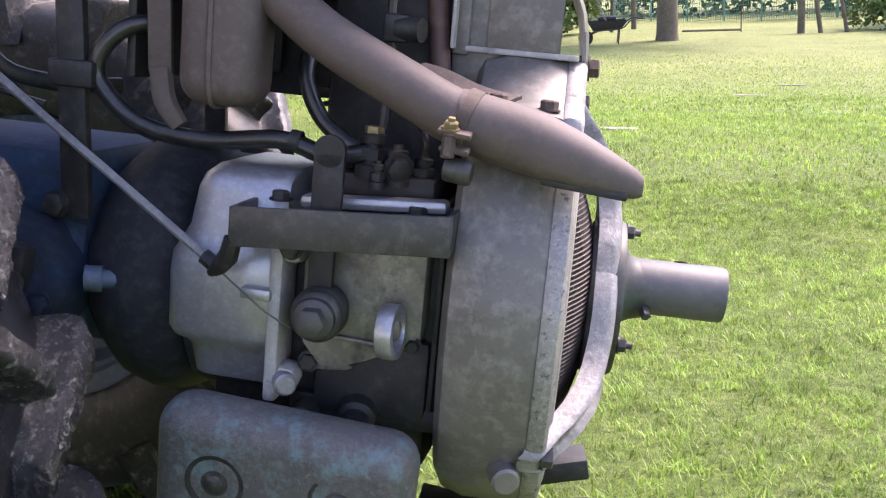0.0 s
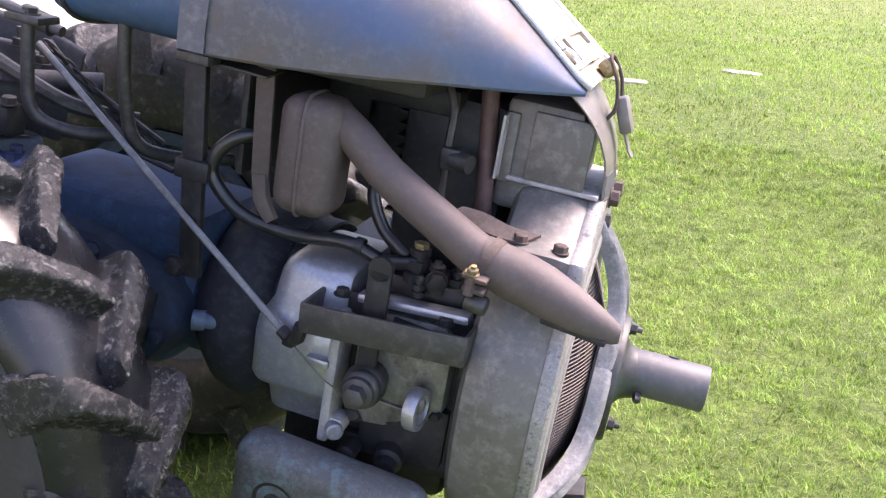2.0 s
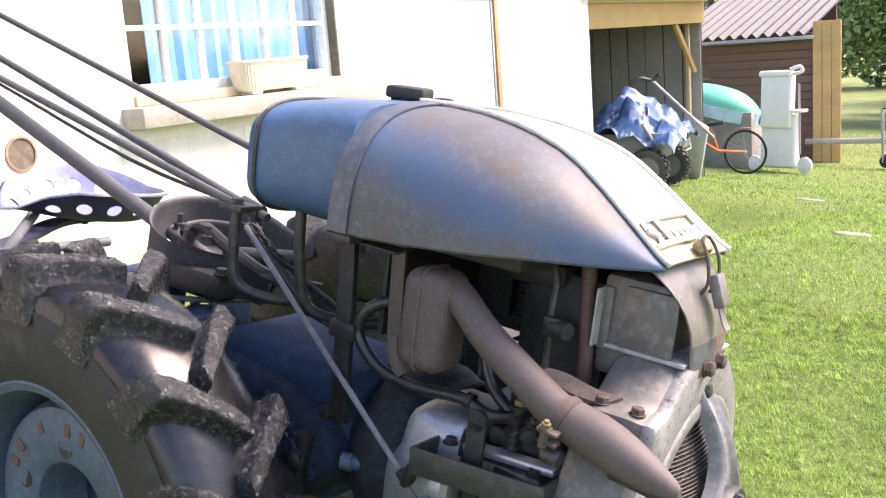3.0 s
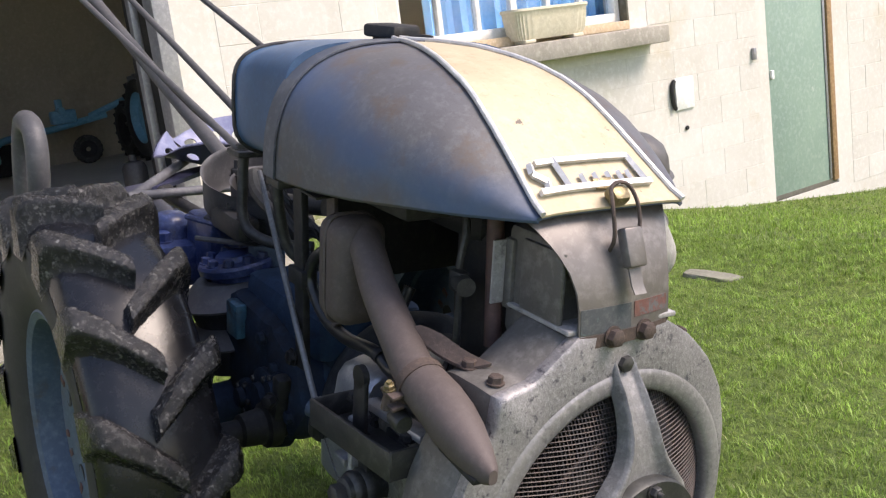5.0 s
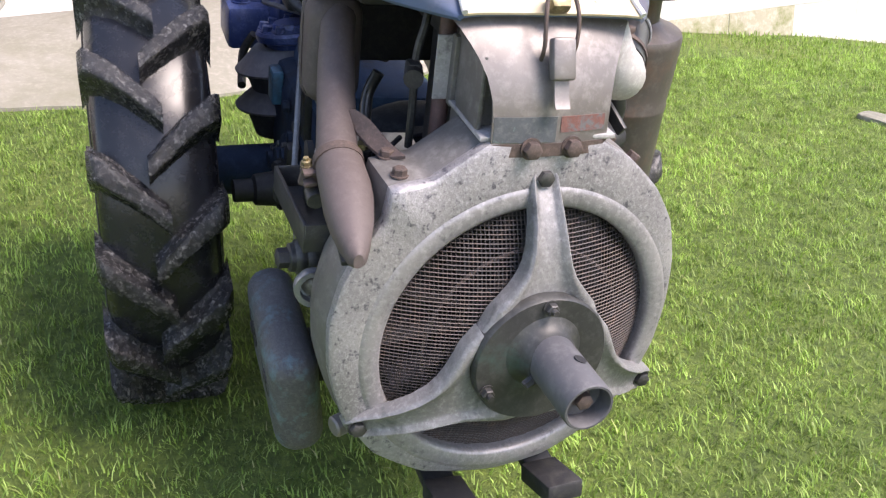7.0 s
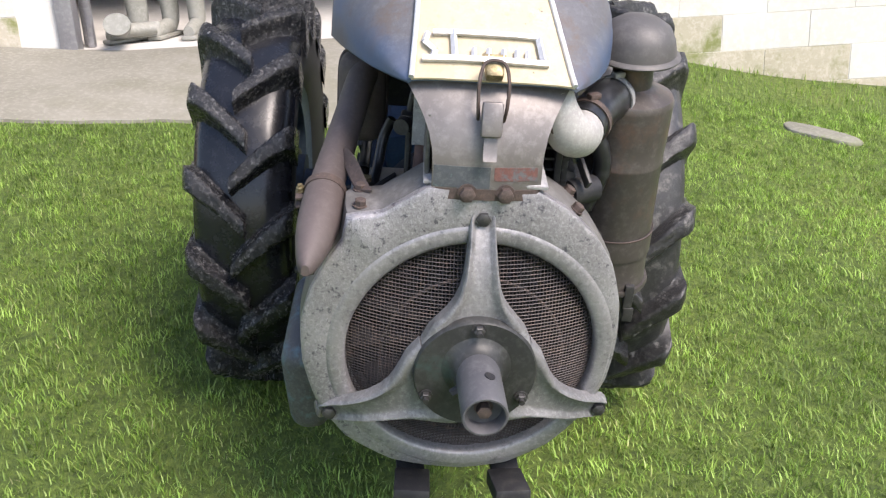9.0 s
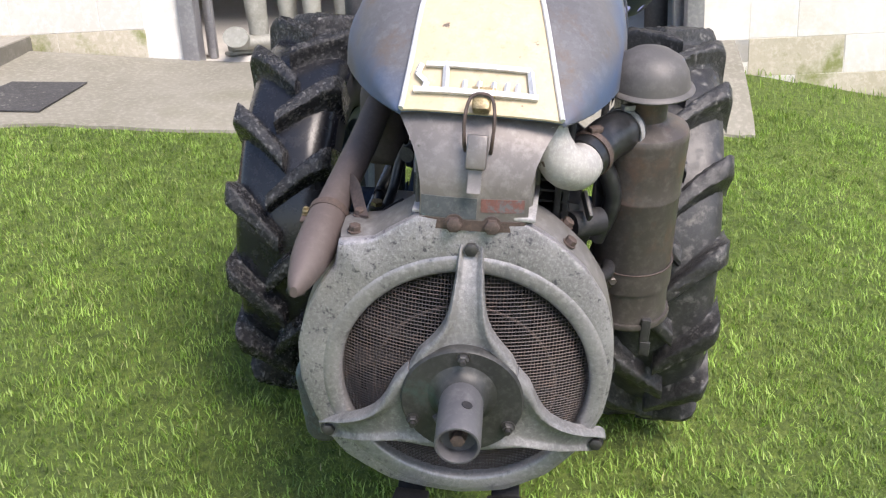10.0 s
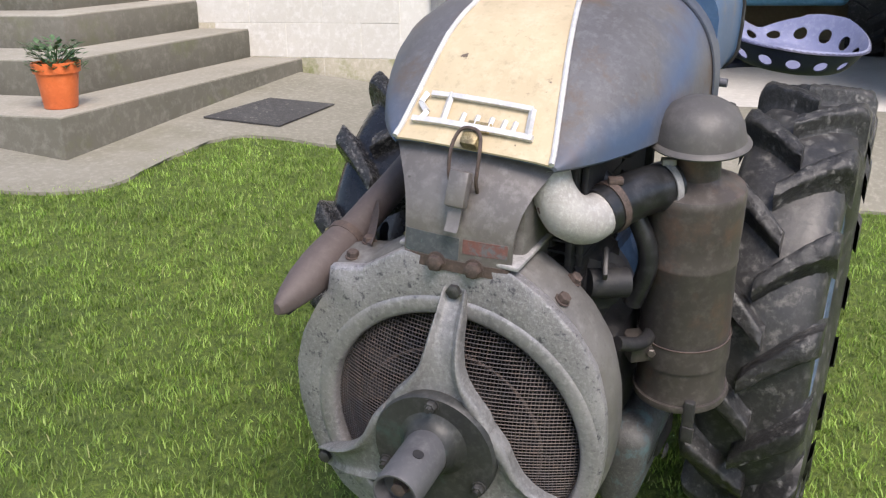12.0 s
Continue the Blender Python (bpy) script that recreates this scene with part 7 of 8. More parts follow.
def build_garage_things():
    """What stands in the dim garage."""
    pale = mat("sky_blue_paint", (0.16, 0.42, 0.60), (0.11, 0.30, 0.45), (0.26, 0.52, 0.68), 0.5, 0, 40, 6, 0.1)
    # A blue tractor at the back.
    th = thing("old_tractor", HOUSE @ pose(-3.6, 2.07, FLOOR_Z, 0, 0, 0), "old dark blue tractor with pale blue wheels in the garage", "tractor")
    farm_wheel(th, (0.0, -0.06, 0.37), 0.37, 0.20, 0.1, pale)
    farm_wheel(th, (0.0, 0.78, 0.37), 0.37, 0.20, 0.1, pale)
    farm_wheel(th, (-0.75, 0.02, 0.26), 0.26, 0.14, 0.1, BLACK)
    bm = box(B(), (-0.1, 0.36, 0.62), (0.9, 0.42, 0.40), 0.08)
    box(bm, (-0.5, 0.36, 0.50), (0.9, 0.36, 0.3), 0.05)
    part("tractor_body", bm, BLACK, th)
    bm = lathe(B(), [(0, 0), (0.035, 0.0), (0.05, 0.03), (0.053, 0.05), (0.047, 0.053), (0, 0.06)], axis((0.12, 0.10, 0.80), (1, -0.25, 0)), 24)
    part("headlamp", bm, mat("yellow_lamp_glass", (0.62, 0.55, 0.10), None, None, 0.2), th, "yellow headlamp")
    part("steering_wheel", tube(B(), [(-0.45 + 0.06 * math.cos(a), 0.36 + 0.19 * math.sin(a), 1.05 + 0.17 * math.cos(a)) for a in (2 * math.pi * k / 24 for k in range(25))], 0.014, 8, False), BLACK, th)
    # A blue ridging plough on a beam.
    th = thing("plough", HOUSE @ pose(-4.5, 1.42, FLOOR_Z - 0.08, 0, 0, 84), "pale blue hand plough with a small wheel, against the back wall", "plough")
    part("beam", tube(B(), spline([(-0.5, 0, 0.20), (-0.45, 0, 0.38), (0.0, 0, 0.43), (0.5, 0, 0.50)], 6), 0.032, 10), pale, th)
    bm = box(B(), (0.12, 0, 0.53), (0.22, 0.14, 0.12), 0.02)
    box(bm, (0.1, 0, 0.63), (0.06, 0.06, 0.12), 0.01)
    tube(bm, [(0.1, -0.12, 0.59), (0.1, 0.14, 0.57)], 0.03, 10)
    part("screw_head", bm, pale, th)
    part("adjuster", tube(B(), [(0.35, 0, 0.50), (0.85, 0, 0.66)], 0.03, 10), pale, th)
    part("share", thick(B(), [[V((-0.62 + 0.1 * k, 0.04 * j - 0.05 * k, 0.085 + 0.09 * j)) for k in range(4)] for j in range(4)], V((0, 0.01, 0))), BLACK, th)
    farm_wheel(th, (0.28, 0, 0.21), 0.13, 0.06, 0.05, BLACK)
    # The big tyre of another machine near the opening.
    th = thing("blue_machine", HOUSE @ pose(-3.1, -0.45, FLOOR_Z, 0, 0, 0), "sky-blue tractor nose with round lamps and large lugged tyre", "tractor")
    farm_wheel(th, (-0.15, 0.76, 0.52), 0.52, 0.28, 0.1, pale)
    farm_wheel(th, (-0.15, -0.76, 0.52), 0.52, 0.28, 0.1, pale)
    bm = box(B(), (-0.15, 0.0, 0.72), (0.9, 1.06, 0.52), 0.14, None, 5)
    box(bm, (0.33, 0.0, 0.46), (0.16, 1.26, 0.13), 0.06, None, 4)
    part("machine_body", bm, pale, th)
    for y in (-0.38, 0.38):
        bm = lathe(B(), [(0, 0), (0.15, 0), (0.165, 0.02), (0.165, 0.05), (0.13, 0.06), (0.11, 0.045), (0, 0.05)], axis((0.28, y, 0.66), (1, 0, 0)), 26)
        part("lamp", bm, pale, th)
        part("lamp_glass", lathe(B(), [(0, 0.065), (0.06, 0.06), (0.1, 0.047)], axis((0.28, y, 0.66), (1, 0, 0)), 20), CHROME, th)


build_garage_things()


TREAD = mat("pale_sandy_tread", (0.30, 0.285, 0.245), (0.22, 0.207, 0.17), (0.355, 0.335, 0.295), 0.9, 0, 40, 1.6, 0.12, wear=(0.21, 0.19, 0.15), wear_at=0.56, wear_scale=2.4, wear_soft=0.22, grime=0.15)


def build_steps():
    stair = thing("steps", HOUSE @ Matrix.Translation((0, -2.8, 0)) @ pose(0, 0, 0, 0, 1.7, 2) @ Matrix.Translation((0, 2.8, 0)), "weathered concrete steps up to the house, mossy at the foot", "steps", "", "structure")
    lens = [2.08, 1.60, 1.15, 0.80]
    for k, ln in enumerate(lens):
        y1 = -2.80 - 0.36 * k
        z1 = 0.645 + 0.168 * k
        z0 = -0.3 if k == 0 else 0.645 + 0.168 * (k - 1) - 0.015
        # Riser boxes get the darker concrete, thin treads on top a paler one.
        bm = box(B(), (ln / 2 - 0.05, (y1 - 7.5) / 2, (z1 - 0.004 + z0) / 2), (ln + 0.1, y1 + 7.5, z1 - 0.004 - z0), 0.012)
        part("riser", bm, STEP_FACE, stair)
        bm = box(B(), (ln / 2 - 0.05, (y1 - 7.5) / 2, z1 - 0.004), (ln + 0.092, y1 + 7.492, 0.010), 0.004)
        part("tread", bm, TREAD, stair, "pale tread")
    # Door mat on the concrete before the steps.
    a, b, c, d = V((0.315, -0.191, 0)), V((0.216, 0.186, 0)), V((-0.32, 0.152, 0)), V((-0.207, -0.175, 0))
    mat_ob = thing("door_mat", Matrix.Translation((-2.81, -2.34, 0.47)), "worn dark grey speckled rubber door mat on the concrete", "door mat")
    rows = [[a.lerp(d, u).lerp(b.lerp(c, u), v) for v in np.linspace(0, 1, 5)] for u in np.linspace(0, 1, 7)]
    rows = [[V((p.x, p.y, apron_z(p.x - 2.81, p.y - 2.34, 0.45) - 0.47 + 0.010)) for p in row] for row in rows]
    part("mat_sheet", thick(B(), rows, V((0, 0, -0.006))), mat("worn_rubber_mat", (0.05, 0.05, 0.052), (0.03, 0.03, 0.032), (0.10, 0.10, 0.10), 0.85, 0, 60, 8, 0.4, wear=(0.17, 0.165, 0.15), wear_at=0.60, wear_scale=30), mat_ob)


build_steps()


def build_pot():
    x, y = 1.86, -2.98
    th = thing("flower_pot", HOUSE @ pose(0, -2.8, 0, 0, 1.7, 2) @ pose(x, y + 2.8, 0.647) @ Matrix.Scale(1.12, 4), "orange plastic flower pot with a leafy herb on the step", "flower pot")
    part("pot", lathe(B(), [(0, 0), (0.060, 0), (0.063, 0.004), (0.080, 0.135), (0.088, 0.136), (0.092, 0.175), (0.086, 0.176), (0.082, 0.15), (0, 0.15)], None, 36), TERRA, th)
    part("soil", lathe(B(), [(0, 0.158), (0.082, 0.152)], None, 24), mat("potting_soil", (0.03, 0.022, 0.016), None, None, 0.95, 0, 120, 30, 0.6), th)
    rng = random.Random(11)
    bm = B()
    for k in range(190):
        a, r, h = rng.uniform(0, 6.283), 0.105 * math.sqrt(rng.random()), rng.uniform(0.165, 0.265)
        c = V((r * math.cos(a), r * math.sin(a), h - 0.4 * r * 0.5))
        d = V((math.cos(a) + rng.uniform(-0.7, 0.7), math.sin(a) + rng.uniform(-0.7, 0.7), rng.uniform(-0.2, 0.9))).normalized()
        s = d.cross(V((0, 0, 1))).normalized()
        ln, w = rng.uniform(0.022, 0.042), rng.uniform(0.008, 0.014)
        n = s.cross(d)
        pts = [c, c + d * ln * 0.45 + s * w + n * 0.003, c + d * ln, c + d * ln * 0.45 - s * w + n * 0.003]
        bm.faces.new([bm.verts.new(p) for p in pts])
        if k % 4 == 0:
            tube(bm, [(0, 0, 0.15), c], 0.0015, 4)
    part("foliage", bm, LEAF, th, "leafy green herb")


build_pot()

# ---- yard behind: lean-to, shed and what stands there ----
CORRUGATED = mat("grey_corrugated_sheet", (0.052, 0.052, 0.057), (0.036, 0.036, 0.04), (0.078, 0.078, 0.082), 0.6, 0.2, 20, 2, 0.1)
SHEETING = mat("pale_grey_wall_sheet", (0.31, 0.30, 0.295), (0.24, 0.235, 0.23), (0.37, 0.36, 0.35), 0.6, 0.2, 20, 2, 0.1)
BROWN_BOARD = mat("dark_red_brown_boards", (0.16, 0.085, 0.065), (0.11, 0.06, 0.05), (0.2, 0.12, 0.09), 0.75, 0, 30, 3, 0.1)
PINE = mat("orange_pine", (0.52, 0.32, 0.13), (0.42, 0.25, 0.10), (0.60, 0.41, 0.20), 0.65, 0, 40, 3, 0.12)
# Pale and dark patches put the light and shade of the folds into the blue.
TARP = mat("fold_shaded_tarpaulin", (0.05, 0.13, 0.30), (0.02, 0.045, 0.12), (0.14, 0.25, 0.45), 0.4, 0, 5, 3, 0.02, wear=(0.45, 0.52, 0.62), wear_at=0.60, wear_scale=4, wear_soft=0.05)
CART = mat("grey_cart_panel", (0.22, 0.24, 0.24), (0.16, 0.17, 0.17), (0.28, 0.3, 0.3), 0.6, 0.2)
PALE = mat("pale_plastic", (0.78, 0.77, 0.75), (0.7, 0.69, 0.67), None, 0.5)


def corrugated(bm, x0, x1, y0, y1, z, fall, waves, amp=0.025, along_y=False):
    """A wavy roof or wall sheet between two edges."""
    rows = []
    for j in range(2):
        row = []
        for k in range(waves * 6 + 1):
            t = k / (waves * 6)
            w = amp * math.sin(2 * math.pi * waves * t)
            row.append(V((x0 + (x1 - x0) * j, y0 + (y1 - y0) * t, z + fall * j + w)) if along_y else V((x0 + (x1 - x0) * t, y0 + (y1 - y0) * j, z + fall * j + w)))
        rows.append(row)
    return thick(bm, rows, V((0, 0, -0.008)))


def build_lean_to():
    th = thing("lean_to", pose(-0.22, -0.12, 0.22), "open timber lean-to with a corrugated back, full of clutter", "shed", "", "structure")
    part("front_beam", box(B(), (-4.72, 10.7, 1.26), (0.14, 4.1, 0.30), 0.01), PINE, th, "bare pine beam")
    part("post", box(B(), (-4.86, 12.62, 0.0), (0.06, 0.06, 2.3), 0.008), WOOD_SILL, th)
    part("brace", tube(B(), [(-4.72, 12.5, 0.45), (-4.72, 11.85, 1.12)], 0.045, 6), PINE, th)
    for k in range(34):
        y = 8.75 + 4.0 * k / 33
        part("back_board", box(B(), (-7.3 + 0.03 * (k % 2), y, 0.2), (0.02, 0.122, 3.0), 0), SHEETING, th)
    part("side_sheet", box(B(), (-6.0, 12.74, 0.2), (2.6, 0.03, 3.0), 0), BLACK, th)
    for k in range(9):
        part("side_board", box(B(), (-7.12 + 0.285 * k, 12.70 + 0.008 * (k % 3), 0.2), (0.268, 0.02, 3.0), 0.003, None, 1), SHEETING, th)
    part("lean_roof", corrugated(B(), -7.4, -4.3, 8.6, 12.9, 1.75, -0.25, 28, 0.025, True), CORRUGATED, th)
    part("fascia", box(B(), (-4.62, 10.7, 1.5), (0.05, 4.1, 0.2), 0.005), WOOD_SILL, th)


build_lean_to()


def build_shed():
    th = thing("garden_shed", pose(-0.32, -0.10, 0.23), "brown boarded garden shed with a grey corrugated roof", "shed")
    for k in range(16):
        z = -1.5 + 0.145 * k
        part("board", box(B(), (-5.5, 16.95, z + 0.07), (2.5, 0.04, 0.135), 0.004, pose(0, 0, 0, 5, 0, 0), 1), BROWN_BOARD, th)
    for k in range(3):
        part("pine_board", box(B(), (-4.15 + 0.16 * k, 16.86, -0.25), (0.15, 0.035, 2.5), 0.004, None, 1), PINE, th, "orange pine board")
    part("pine_side", box(B(), (-4.13, 18.1, -0.25), (0.04, 2.5, 2.5), 0.004, pose(0, 0, 0, 0, 0, 14)), PINE, th)
    part("shed_roof", corrugated(B(), -6.9, -4.25, 16.62, 19.5, 0.82, 0.75, 13, 0.04), CORRUGATED, th)
    part("gutter", box(B(), (-5.55, 16.60, 0.74), (2.8, 0.09, 0.06), 0.01), GALV, th)
    part("end_post", box(B(), (-6.78, 16.9, -0.3), (0.06, 0.06, 2.3), 0.005), GALV, th)
    part("rear_wall", box(B(), (-5.8, 19.4, 0.0), (2.6, 0.05, 3.0), 0), BROWN_BOARD, th)


build_shed()


def spoked_wheel(parent, c, r, way, tyre=0.018, name="wheel"):
    m = axis(c, way)
    wh = part(name, lathe(B(), [(r - tyre * 2, -0.008), (r - tyre, -0.01), (r, 0), (r - tyre, 0.01), (r - tyre * 2, 0.008), (r - tyre * 2, -0.008)], m, 36), BLACK, parent)
    bm = B()
    for k in range(20):
        a = 2 * math.pi * k / 20
        tube(bm, [m @ V((0.02 * math.cos(a + 1), 0.02 * math.sin(a + 1), 0.02 * (-1) ** k)), m @ V(((r - tyre * 2) * math.cos(a), (r - tyre * 2) * math.sin(a), 0))], 0.0022, 4, False)
    lathe(bm, [(0, -0.03), (0.02, -0.03), (0.02, 0.03), (0, 0.03)], m, 12)
    part("spokes", bm, GALV, wh)


def build_bicycle():
    x, y = -4.72, 13.00
    z = gz(x, y)
    th = thing("bicycle", Matrix.Translation((x, y, z)) @ pose(0, 0, 0, 0, -6, 12), "orange bicycle leaning among the clutter", "bicycle")
    orange = mat("orange_bike_paint", (0.60, 0.16, 0.04), None, None, 0.4)
    spoked_wheel(th, (0.30, 0.0, 0.33), 0.33, (0.25, 1, 0))
    spoked_wheel(th, (-0.42, -0.75, 0.25), 0.25, (1, 0.8, 0))
    part("bike_frame", tube(B(), [(0.30, 0, 0.33), (-0.05, -0.2, 0.42), (-0.30, -0.5, 0.70), (-0.10, -0.25, 0.74), (-0.05, -0.2, 0.42)], 0.022, 8), orange, th)
    part("fork", tube(B(), [(-0.42, -0.75, 0.25), (-0.34, -0.55, 0.78)], 0.016, 8), orange, th)
    part("handlebar", tube(B(), spline([(-0.50, -0.4, 0.86), (-0.42, -0.5, 0.92), (-0.33, -0.55, 0.84), (-0.22, -0.62, 0.92), (-0.15, -0.72, 0.86)], 5), 0.013, 8), GALV, th)
    part("saddle", box(B(), (-0.03, -0.2, 0.82), (0.24, 0.12, 0.06), 0.025), BLACK, th)
    part("mudguard", thick(B(), [[V((0.30 + 0.36 * math.cos(a), -0.02 + 0.04 * j, 0.33 + 0.36 * math.sin(a))) for a in (math.pi * (0.2 + 0.7 * k / 10) for k in range(11))] for j in range(2)], V((0, 0, 0.003))), orange, th)


build_bicycle()


def build_cart():
    x, y = -5.09, 10.49
    z = gz(x, y)
    small = Matrix.Scale(0.84, 4)
    th = thing("handcart", Matrix.Translation((x, y, z)) @ pose(0, 0, 0, 0, 0, 8) @ small, "grey two-wheeled cart with lugged tyres under the lean-to", "cart")
    bm = box(B(), (0.18, 0.0, 0.62), (1.15, 1.5, 0.36), 0.01)
    part("cart_box", bm, CART, th)
    part("tail_frame", tube(B(), [(0.76, 0.55, 0.80), (0.80, 0.62, 0.42), (0.80, 0.10, 0.42), (0.76, 0.05, 0.80)], 0.015, 6), WHITE_PAINT, th)
    for c in ((0.55, -0.82, 0.30), (0.70, -0.2, 0.28)):
        farm_wheel(th, c, 0.30, 0.16, 0.05, CART)
    part("drawbar", tube(B(), [(0.5, -0.9, 0.95), (0.75, -0.6, 0.35)], 0.03, 8), GALV, th)
    # Crumpled tarpaulin heaped over it.
    bm = B()
    rows = []
    for j in range(22):
        row = []
        for i in range(26):
            u, v = -0.62 + 1.5 * i / 25, -0.92 + 1.45 * j / 21
            dome = 0.62 * math.exp(-((u - 0.05) / 0.48) ** 2 - ((v + 0.15) / 0.62) ** 2)
            cr = 0.24 * noise.noise((u * 3.4, v * 3.4, 2.0)) + 0.20 * abs(noise.noise((u * 6, v * 6, 5.0)))
            edge = -0.35 * max(0, abs(u - 0.1) - 0.5) - 0.45 * max(0, abs(v + 0.1) - 0.6)
            row.append(V((u + 0.06 * noise.noise((u * 6, v * 6, 9.0)) + 0.1, v, 0.72 + dome + cr + edge)))
        rows.append(row)
    grid(bm, rows)
    solo("tarpaulin", bm, TARP, Matrix.Translation((x, y, z)) @ pose(0, 0, 0, 0, 0, 8) @ small, "crumpled blue tarpaulin heaped over the cart", "tarpaulin", "", "", 25)
    # Old handlebar of a machine sticking out of the heap.
    th = thing("machine_handle", Matrix.Translation((x, y, z)) @ small, "grey tubular handle leaning out of the heap", "handle")
    part("handle_tube", tube(B(), [(0.30, 0.25, 1.52), (0.95, 1.05, 0.55)], 0.026, 8), GALV, th)
    part("cross_tube", tube(B(), spline([(0.05, 0.0, 1.47), (0.18, 0.1, 1.56), (0.30, 0.25, 1.52), (0.42, 0.3, 1.60)], 4), 0.03, 8), STEEL, th)
    # Pale board that leans on the heap.
    th = solo("leaning_board", box(B(), (0, 0, 0.465), (0.03, 0.50, 0.93), 0.006, pose(0, 0, 0, 0, 0, 0)), PALE, Matrix.Translation((-4.92, 11.99, gz(-4.92, 11.99) - 0.02)) @ pose(0, 0, 0, 22, -6, 60), "pale grey board leaning on the clutter", "board")


build_cart()


def build_trolley():
    x, y = -4.46, 14.67
    z = gz(x, y)
    th = thing("sack_trolley", Matrix.Translation((x, y, z)) @ pose(0, 0, 0, 0, 0, -14), "tall white plastic trolley with small wheels", "trolley")
    bm = box(B(), (0, 0, 0.50), (0.62, 0.18, 0.86), 0.05, pose(0, 0, 0, -4, 0, 0), 3)
    box(bm, (-0.03, -0.015, 1.15), (0.54, 0.17, 0.90), 0.05, pose(0, 0, 0, -4, 0, 0), 3)
    box(bm, (-0.06, -0.04, 1.56), (0.54, 0.12, 0.10), 0.04)
    part("trolley_back", bm, PALE, th)
    part("grip", tube(B(), spline([(0.2, -0.02, 1.62), (0.36, -0.02, 1.66), (0.38, 0, 1.58), (0.22, 0, 1.55)], 4), 0.03, 8), PALE, th)
    part("side_rail", tube(B(), [(0.34, 0, 0.3), (0.33, 0, 1.4)], 0.018, 8), GALV, th)
    part("shelf", box(B(), (0.36, -0.05, 0.98), (0.2, 0.2, 0.04), 0.01), PALE, th)
    for sx in (-0.42, 0.46):
        m = axis((sx, -0.06, 0.13), (0.15, 1, 0))
        part("wheel", lathe(B(), [(0, -0.03), (0.08, -0.03), (0.13, -0.02), (0.13, 0.02), (0.08, 0.03), (0, 0.03)], m, 24), PALE, th)
    # Grey box behind, and the upturned boat on it.
    solo("grey_crate", box(B(), (0, 0, 0.45), (1.3, 0.6, 0.9), 0.01), mat("grey_board", (0.28, 0.27, 0.25), None, None, 0.8), Matrix.Translation((-5.60, 15.05, gz(-5.60, 15.05))), "plain grey crate by the shed", "crate")
    th = thing("boat", Matrix.Translation((-5.65, 15.05, gz(-5.60, 15.05) + 0.9)) @ pose(0, 0, 0, 0, 16, 0), "upturned turquoise and pale blue dinghy", "boat")
    rows = []
    for i in range(13):
        t = -1 + 2 * i / 12
        w, h = 0.42 * math.sqrt(max(0.02, 1 - t * t)), 0.30 * (1 - abs(t) ** 3)
        rows.append([V((0.75 * t, w * math.cos(a), h * math.sin(a) + 0.14)) for a in (math.pi * k / 12 for k in range(13))])
    part("hull", grid_part(rows), mat("turquoise_hull", (0.10, 0.48, 0.34), (0.08, 0.4, 0.29), None, 0.4), th)
    rows = [[V((p.x, p.y * 1.03, z)) for p in (r[0], r[-1])] for r in rows for z in (0.0,)]
    bm = B()
    for sgn in (0, 1):
        thick(bm, [[V((r[sgn].x, r[sgn].y * 1.02, z)) for r in rows] for z in (-0.04, 0.16)], V((0, 0.01, 0)))
    part("gunwale", bm, mat("pale_blue_band", (0.45, 0.68, 0.78), None, None, 0.4), th)


def grid_part(rows):
    bm = B()
    grid(bm, rows)
    return bm


build_trolley()


def build_trailer():
    x, y = -3.3, 16.0
    z = gz(x, y)
    th = thing("car_trailer", Matrix.Translation((x, y, z)) @ pose(0, 0, 0, 0, 0, 4), "galvanised trailer drawbar with a jockey wheel", "trailer")
    part("drawbar", box(B(), (-0.25, 0.3, 0.46), (1.9, 0.07, 0.09), 0.006), GALV, th)
    part("coupling", box(B(), (0.75, 0.3, 0.50), (0.25, 0.09, 0.1), 0.02), GALV, th)
    part("jockey_post", tube(B(), [(0.05, 0.28, 0.1), (0.02, 0.28, 0.98)], 0.028, 10), GALV, th)
    part("jockey_wheel", lathe(B(), [(0, -0.035), (0.05, -0.035), (0.11, -0.03), (0.115, 0), (0.11, 0.03), (0.05, 0.035), (0, 0.035)], axis((0.10, 0.28, 0.115), (0.2, 1, 0)), 22), BLACK, th)
    part("crank", tube(B(), [(0.02, 0.28, 0.98), (0.15, 0.28, 1.02), (0.5, 0.28, 0.55)], 0.016, 8), BLACK, th)


build_trailer()


